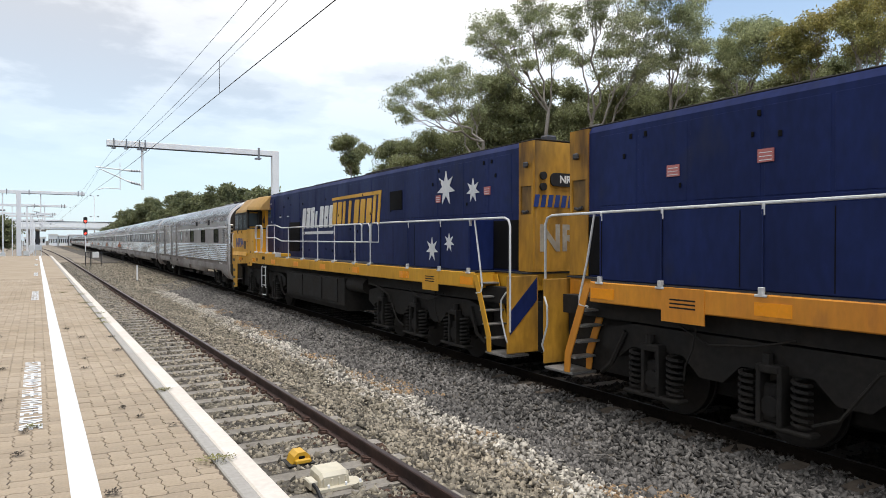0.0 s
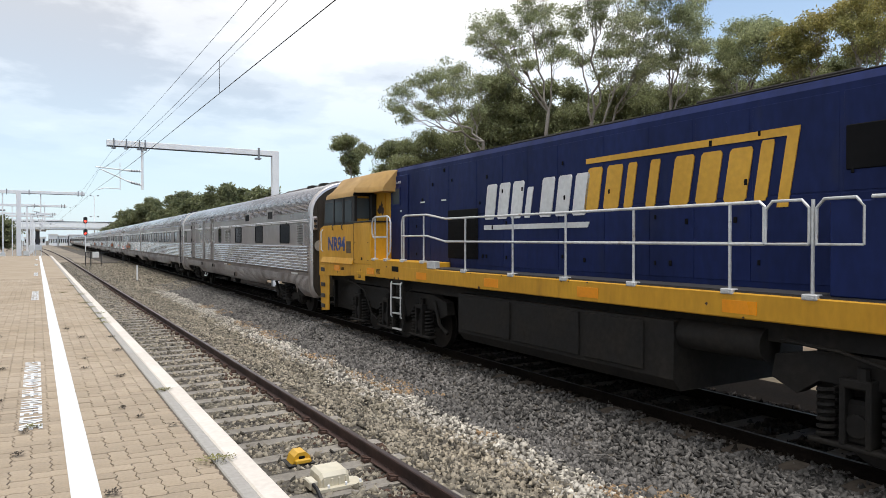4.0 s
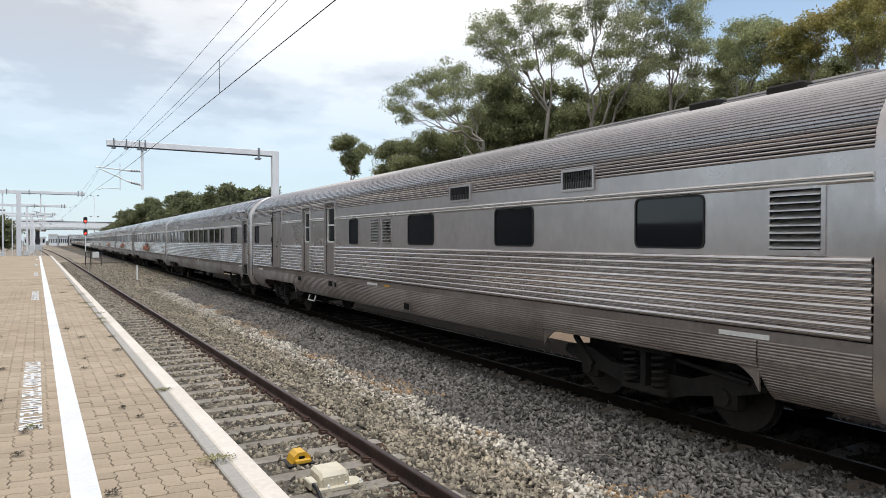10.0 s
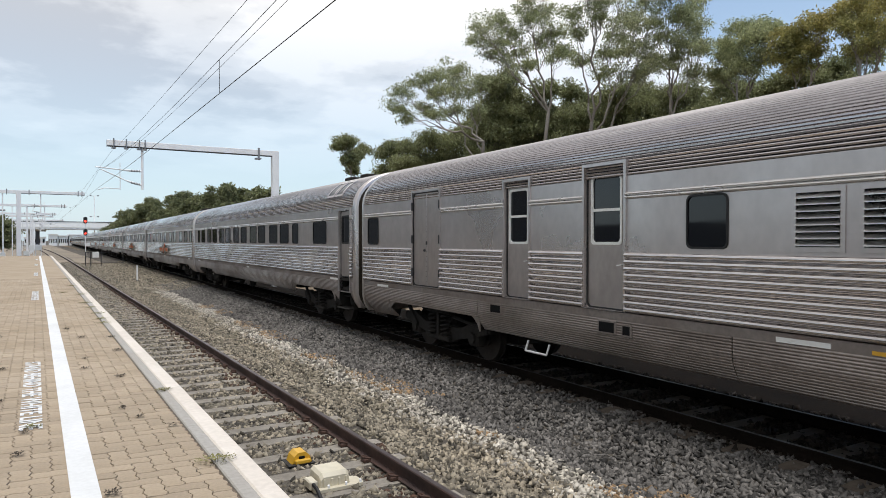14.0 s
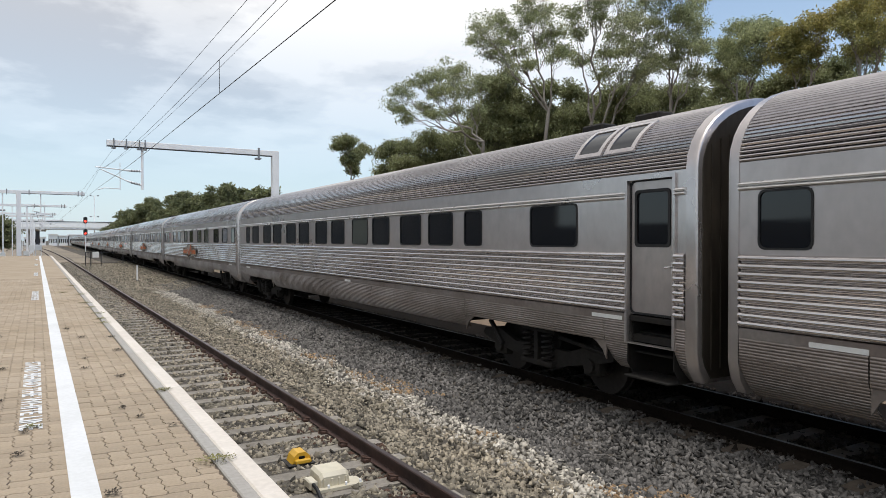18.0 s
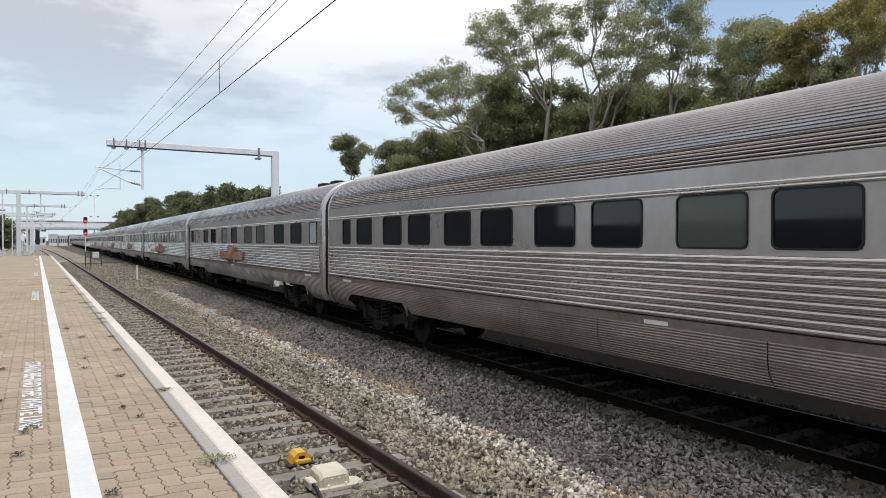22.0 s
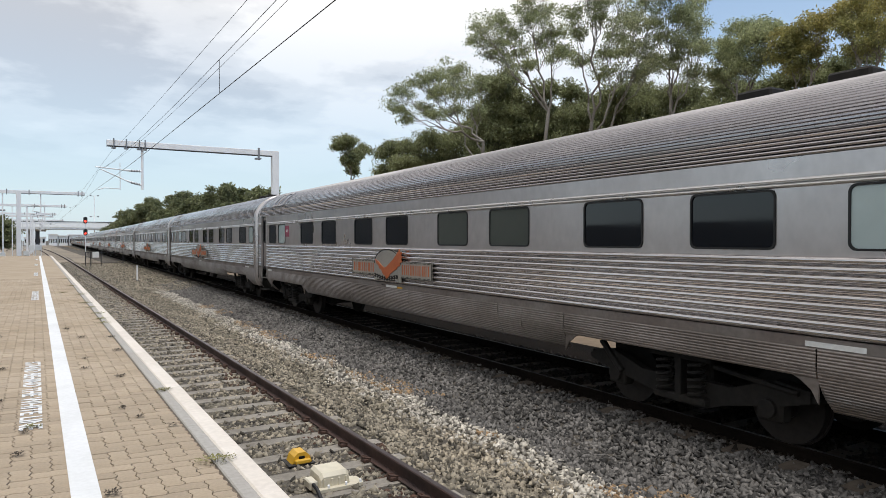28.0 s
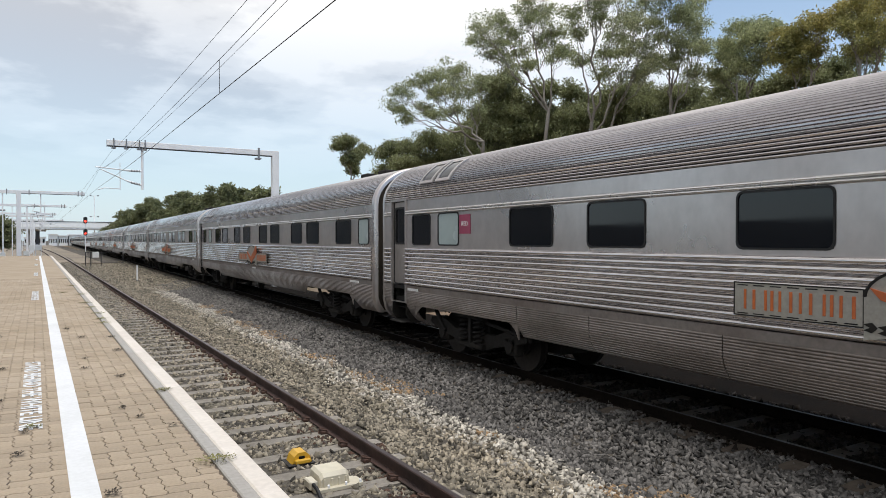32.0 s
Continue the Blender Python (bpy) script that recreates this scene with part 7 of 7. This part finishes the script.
def tree(label, x, y, face, fork, lobes, seed, leaf=None, density=1.0, leaf_size=0.13, trunk_r=0.24, lean=0.0, deep=1.0):
    """A gum tree: a trunk that forks into limbs, each limb dividing towards its lobes, with leaf clumps on the upper side of every lobe.
    face: the direction across the tree in degrees; lobes: (across, up, half width, half height) in metres."""
    rng = random.Random(seed)
    nr = np.random.RandomState(seed)
    t = thing("tree", label, "tree", "trees behind the railway", at=pose(x, y, -0.4, 0, 0, -face))
    wood = Shape()
    top = twig_path(rng, (-lean * 0.4, 0, 0), (lean, 0, fork), 5, 0.06)
    wood.tube(top, trunk_r, 9, trunk_r * 0.7)
    leafs = []
    order = sorted(lobes, key=lambda o: math.atan2(o[0] - lean, max(o[1] - fork, 0.3)))
    limbs = max(1, round(len(order) / 4))
    for g in range(limbs):
        group = order[g * len(order) // limbs:(g + 1) * len(order) // limbs]
        mx, mz = sum(o[0] for o in group) / len(group), sum(o[1] for o in group) / len(group)
        back = rng.uniform(-1.2, 1.2) * deep
        start = top[rng.choice((4, 5, 5))]
        knee = start.lerp(Vector((mx, back, mz)), 0.62) + Vector((0, 0, -0.10 * abs(mx - lean)))
        r0 = trunk_r * rng.uniform(0.42, 0.58)
        limb = twig_path(rng, start, knee, 6, 0.09)
        wood.tube(limb, r0, 7, r0 * 0.55)
        for cx, cz, rx, rz in group:
            centre = Vector((cx, back + rng.uniform(-0.9, 0.9) * deep, cz))
            bough = twig_path(rng, limb[rng.randint(4, 6)], centre - Vector((0, 0, rz * 0.7)), 6, 0.10)
            wood.tube(bough, r0 * 0.42, 5, r0 * 0.12)
            for k in range(int(7 + 15 * rx * (0.6 + rz) * density)):
                a, e = rng.uniform(0, 6.283), rng.uniform(-0.7, 1.0)
                rr = rng.uniform(0.4, 1.28)
                h = math.sqrt(max(0.0, 1 - e * e))
                end = centre + Vector((rx * rr * h * math.cos(a), rx * rr * h * math.sin(a), rz * rr * e * 1.1))
                tw = twig_path(rng, bough[rng.randint(3, 6)], end, 4, 0.14)
                wood.tube(tw, min(r0 * 0.13, 0.022), 4, 0.005, cap=False)
                rad = rng.uniform(0.28, 0.55) * min(1.6, 0.6 + rx * 0.7)
                leafs.append(leaves(nr, tw[4], int(rng.uniform(36, 112) * density), rad, leaf_size))
                if rng.random() < 0.4:
                    leafs.append(leaves(nr, tw[3], int(40 * density), rad * 0.7, leaf_size))
    v = np.concatenate(leafs)
    part("trunk", wood, M_BARK, t, "smooth pale grey-brown trunk and limbs", smooth=True, fix=False)
    part("crown", leaf_mesh("crown", v, len(v) // 4), leaf or M_LEAF, t, "loose hanging foliage in open clumps")
    return t


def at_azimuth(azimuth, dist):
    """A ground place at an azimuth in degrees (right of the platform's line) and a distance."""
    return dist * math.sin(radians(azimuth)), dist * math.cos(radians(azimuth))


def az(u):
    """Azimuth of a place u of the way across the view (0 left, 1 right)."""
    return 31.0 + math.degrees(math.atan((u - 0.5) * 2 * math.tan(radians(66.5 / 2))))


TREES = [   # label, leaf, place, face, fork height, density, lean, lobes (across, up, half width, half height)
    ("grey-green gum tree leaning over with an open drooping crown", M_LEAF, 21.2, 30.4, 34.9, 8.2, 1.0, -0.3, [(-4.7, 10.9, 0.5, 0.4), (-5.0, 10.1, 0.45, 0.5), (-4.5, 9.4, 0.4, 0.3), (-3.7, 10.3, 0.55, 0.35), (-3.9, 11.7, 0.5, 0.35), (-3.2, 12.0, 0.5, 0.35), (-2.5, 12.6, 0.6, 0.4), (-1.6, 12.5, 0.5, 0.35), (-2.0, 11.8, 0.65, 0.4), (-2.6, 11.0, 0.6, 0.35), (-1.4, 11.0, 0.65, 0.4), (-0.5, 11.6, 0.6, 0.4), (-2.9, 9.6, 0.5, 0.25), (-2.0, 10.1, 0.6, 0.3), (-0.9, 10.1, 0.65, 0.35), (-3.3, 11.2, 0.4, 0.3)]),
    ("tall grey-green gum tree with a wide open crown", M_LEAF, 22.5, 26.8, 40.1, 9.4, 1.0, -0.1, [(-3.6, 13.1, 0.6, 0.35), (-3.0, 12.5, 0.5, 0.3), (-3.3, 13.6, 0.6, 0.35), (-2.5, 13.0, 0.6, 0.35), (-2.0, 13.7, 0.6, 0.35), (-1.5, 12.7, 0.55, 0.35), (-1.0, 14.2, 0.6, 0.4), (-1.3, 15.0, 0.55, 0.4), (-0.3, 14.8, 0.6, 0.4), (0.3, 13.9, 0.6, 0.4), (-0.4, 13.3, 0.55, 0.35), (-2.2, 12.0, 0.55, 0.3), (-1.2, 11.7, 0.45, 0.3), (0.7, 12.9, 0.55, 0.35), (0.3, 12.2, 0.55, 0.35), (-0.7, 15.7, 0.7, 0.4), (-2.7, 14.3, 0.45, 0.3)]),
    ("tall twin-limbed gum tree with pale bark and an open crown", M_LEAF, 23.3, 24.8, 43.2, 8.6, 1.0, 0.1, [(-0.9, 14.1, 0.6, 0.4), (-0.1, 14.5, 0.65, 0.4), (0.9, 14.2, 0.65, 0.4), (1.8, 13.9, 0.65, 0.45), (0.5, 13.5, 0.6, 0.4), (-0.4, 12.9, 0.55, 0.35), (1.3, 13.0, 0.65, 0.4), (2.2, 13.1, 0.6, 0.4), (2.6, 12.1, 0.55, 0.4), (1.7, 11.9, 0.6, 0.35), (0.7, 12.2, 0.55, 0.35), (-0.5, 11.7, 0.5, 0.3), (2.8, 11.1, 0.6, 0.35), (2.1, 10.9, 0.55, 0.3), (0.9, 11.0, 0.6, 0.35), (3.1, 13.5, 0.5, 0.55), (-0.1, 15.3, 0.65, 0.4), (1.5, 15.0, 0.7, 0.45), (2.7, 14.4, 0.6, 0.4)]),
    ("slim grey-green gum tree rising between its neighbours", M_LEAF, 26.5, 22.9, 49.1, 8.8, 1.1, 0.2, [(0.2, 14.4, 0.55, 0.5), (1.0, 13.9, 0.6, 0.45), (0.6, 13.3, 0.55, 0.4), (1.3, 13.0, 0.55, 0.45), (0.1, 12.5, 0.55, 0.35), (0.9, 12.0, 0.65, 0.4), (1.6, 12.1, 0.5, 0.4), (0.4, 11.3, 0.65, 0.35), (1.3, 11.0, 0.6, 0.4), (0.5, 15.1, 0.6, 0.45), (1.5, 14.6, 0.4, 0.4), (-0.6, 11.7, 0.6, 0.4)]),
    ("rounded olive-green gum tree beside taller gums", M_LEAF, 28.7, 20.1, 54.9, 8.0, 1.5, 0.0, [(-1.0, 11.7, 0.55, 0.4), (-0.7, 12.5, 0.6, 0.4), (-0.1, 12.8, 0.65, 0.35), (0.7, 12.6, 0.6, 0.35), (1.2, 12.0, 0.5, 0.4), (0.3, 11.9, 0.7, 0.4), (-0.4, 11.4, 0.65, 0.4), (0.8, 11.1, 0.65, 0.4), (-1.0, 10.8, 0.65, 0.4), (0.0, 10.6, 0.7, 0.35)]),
    ("golden-green tree with sunlight put into its leaf colour", M_LEAF_GOLD, 27.5, 16.4, 59.2, 7.4, 1.4, 0.0, [(-0.9, 11.2, 0.4, 0.35), (-0.5, 11.6, 0.5, 0.3), (0.2, 11.7, 0.55, 0.3), (0.7, 11.3, 0.45, 0.35), (-0.2, 10.9, 0.55, 0.3), (0.5, 10.5, 0.5, 0.3), (-0.8, 10.6, 0.45, 0.3), (-0.3, 10.1, 0.55, 0.25)]),
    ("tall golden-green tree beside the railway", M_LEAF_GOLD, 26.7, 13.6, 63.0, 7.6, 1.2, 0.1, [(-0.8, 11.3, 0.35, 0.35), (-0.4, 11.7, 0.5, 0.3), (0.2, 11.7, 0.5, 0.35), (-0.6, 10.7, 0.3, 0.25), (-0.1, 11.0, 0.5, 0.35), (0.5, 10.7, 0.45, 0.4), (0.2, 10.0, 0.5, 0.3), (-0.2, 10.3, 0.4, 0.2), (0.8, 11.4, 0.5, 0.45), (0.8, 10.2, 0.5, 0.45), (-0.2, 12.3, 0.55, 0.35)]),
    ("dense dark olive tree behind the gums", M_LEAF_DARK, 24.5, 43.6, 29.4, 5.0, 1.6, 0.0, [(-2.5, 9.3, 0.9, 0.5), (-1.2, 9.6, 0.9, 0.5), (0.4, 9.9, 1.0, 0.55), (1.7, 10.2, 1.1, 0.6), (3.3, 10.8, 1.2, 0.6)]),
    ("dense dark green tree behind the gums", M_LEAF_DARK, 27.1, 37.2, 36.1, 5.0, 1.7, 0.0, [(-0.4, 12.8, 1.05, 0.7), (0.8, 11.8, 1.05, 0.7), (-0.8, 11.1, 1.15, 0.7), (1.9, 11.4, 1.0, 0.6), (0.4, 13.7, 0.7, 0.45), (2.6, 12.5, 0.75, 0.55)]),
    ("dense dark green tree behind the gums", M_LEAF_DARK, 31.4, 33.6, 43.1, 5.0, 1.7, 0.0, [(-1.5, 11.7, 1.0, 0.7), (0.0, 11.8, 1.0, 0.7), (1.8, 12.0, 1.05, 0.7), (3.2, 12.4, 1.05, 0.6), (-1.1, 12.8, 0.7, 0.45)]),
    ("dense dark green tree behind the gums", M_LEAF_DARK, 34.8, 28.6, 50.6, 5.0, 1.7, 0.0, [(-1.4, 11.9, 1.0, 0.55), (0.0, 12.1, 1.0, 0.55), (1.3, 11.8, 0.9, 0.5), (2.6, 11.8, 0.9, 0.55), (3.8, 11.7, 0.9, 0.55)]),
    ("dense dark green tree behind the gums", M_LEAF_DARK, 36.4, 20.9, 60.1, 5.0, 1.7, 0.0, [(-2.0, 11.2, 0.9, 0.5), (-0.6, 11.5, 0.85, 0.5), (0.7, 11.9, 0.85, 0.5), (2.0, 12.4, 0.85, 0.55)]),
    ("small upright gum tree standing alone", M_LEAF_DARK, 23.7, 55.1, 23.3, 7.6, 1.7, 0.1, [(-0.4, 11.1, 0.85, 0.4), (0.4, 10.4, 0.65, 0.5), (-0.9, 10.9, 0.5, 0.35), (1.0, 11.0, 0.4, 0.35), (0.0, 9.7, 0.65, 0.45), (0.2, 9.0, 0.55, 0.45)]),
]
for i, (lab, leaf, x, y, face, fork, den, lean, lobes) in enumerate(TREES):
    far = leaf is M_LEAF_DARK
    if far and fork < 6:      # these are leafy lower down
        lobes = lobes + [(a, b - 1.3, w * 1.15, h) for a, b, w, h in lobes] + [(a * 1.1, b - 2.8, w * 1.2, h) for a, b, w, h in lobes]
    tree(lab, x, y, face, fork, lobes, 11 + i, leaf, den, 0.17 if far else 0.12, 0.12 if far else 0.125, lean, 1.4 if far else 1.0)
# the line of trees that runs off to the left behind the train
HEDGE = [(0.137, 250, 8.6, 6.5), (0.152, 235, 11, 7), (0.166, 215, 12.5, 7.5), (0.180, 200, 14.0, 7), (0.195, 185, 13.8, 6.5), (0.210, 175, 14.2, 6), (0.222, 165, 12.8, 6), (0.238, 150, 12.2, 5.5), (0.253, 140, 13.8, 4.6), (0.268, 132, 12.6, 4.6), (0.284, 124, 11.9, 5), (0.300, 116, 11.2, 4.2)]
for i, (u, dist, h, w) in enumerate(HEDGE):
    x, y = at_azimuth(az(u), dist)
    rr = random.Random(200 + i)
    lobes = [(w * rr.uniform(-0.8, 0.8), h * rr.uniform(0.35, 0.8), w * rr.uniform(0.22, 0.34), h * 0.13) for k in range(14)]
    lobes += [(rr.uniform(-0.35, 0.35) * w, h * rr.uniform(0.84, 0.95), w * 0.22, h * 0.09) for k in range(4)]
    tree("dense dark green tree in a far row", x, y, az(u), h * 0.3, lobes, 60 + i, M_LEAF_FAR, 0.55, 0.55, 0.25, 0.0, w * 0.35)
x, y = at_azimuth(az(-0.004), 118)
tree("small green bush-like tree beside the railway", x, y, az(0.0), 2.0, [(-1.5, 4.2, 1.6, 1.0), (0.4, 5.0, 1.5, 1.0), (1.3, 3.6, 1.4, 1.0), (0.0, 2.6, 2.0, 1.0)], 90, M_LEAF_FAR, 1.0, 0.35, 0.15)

# ======== movement ========
def travelled(t):
    """Metres run along the track: near 2.8 m/s, easing slightly."""
    return float(np.interp(t, TRAVEL_T, TRAVEL_S))


TRAVEL_T = [0, 1, 2, 3, 4, 5, 6, 8, 10, 12, 14, 16, 18, 20, 22, 24, 26, 28, 30, 32]
TRAVEL_S = [-0.65, 2.24, 5.17, 8.00, 10.79, 13.55, 16.30, 21.90, 27.52, 33.12, 38.65, 44.10, 49.52, 54.93, 60.28, 65.65, 71.12, 76.68, 82.33, 88.15]


def motions():
    turn = -math.degrees(TRAIN_DIR)
    for vehicle, q in VEHICLES:
        walk(vehicle, [(t, pose(*far_track(q - s, 0, 0), 0, 0, turn)) for t, s in zip(TRAVEL_T, TRAVEL_S)])
    for wheel, r, way in ROLLING:
        place_of = wheel.location.copy()
        walk(wheel, [(k * 0.2, pose(*place_of, way * math.degrees(travelled(k * 0.2) / r), 0, 0)) for k in range(161)])
    walk(loco_lead, [(t, pose(*far_track(LEAD_Q - s, 0, 0), 0, 0, turn)) for t, s in zip(TRAVEL_T, TRAVEL_S)])


motions()
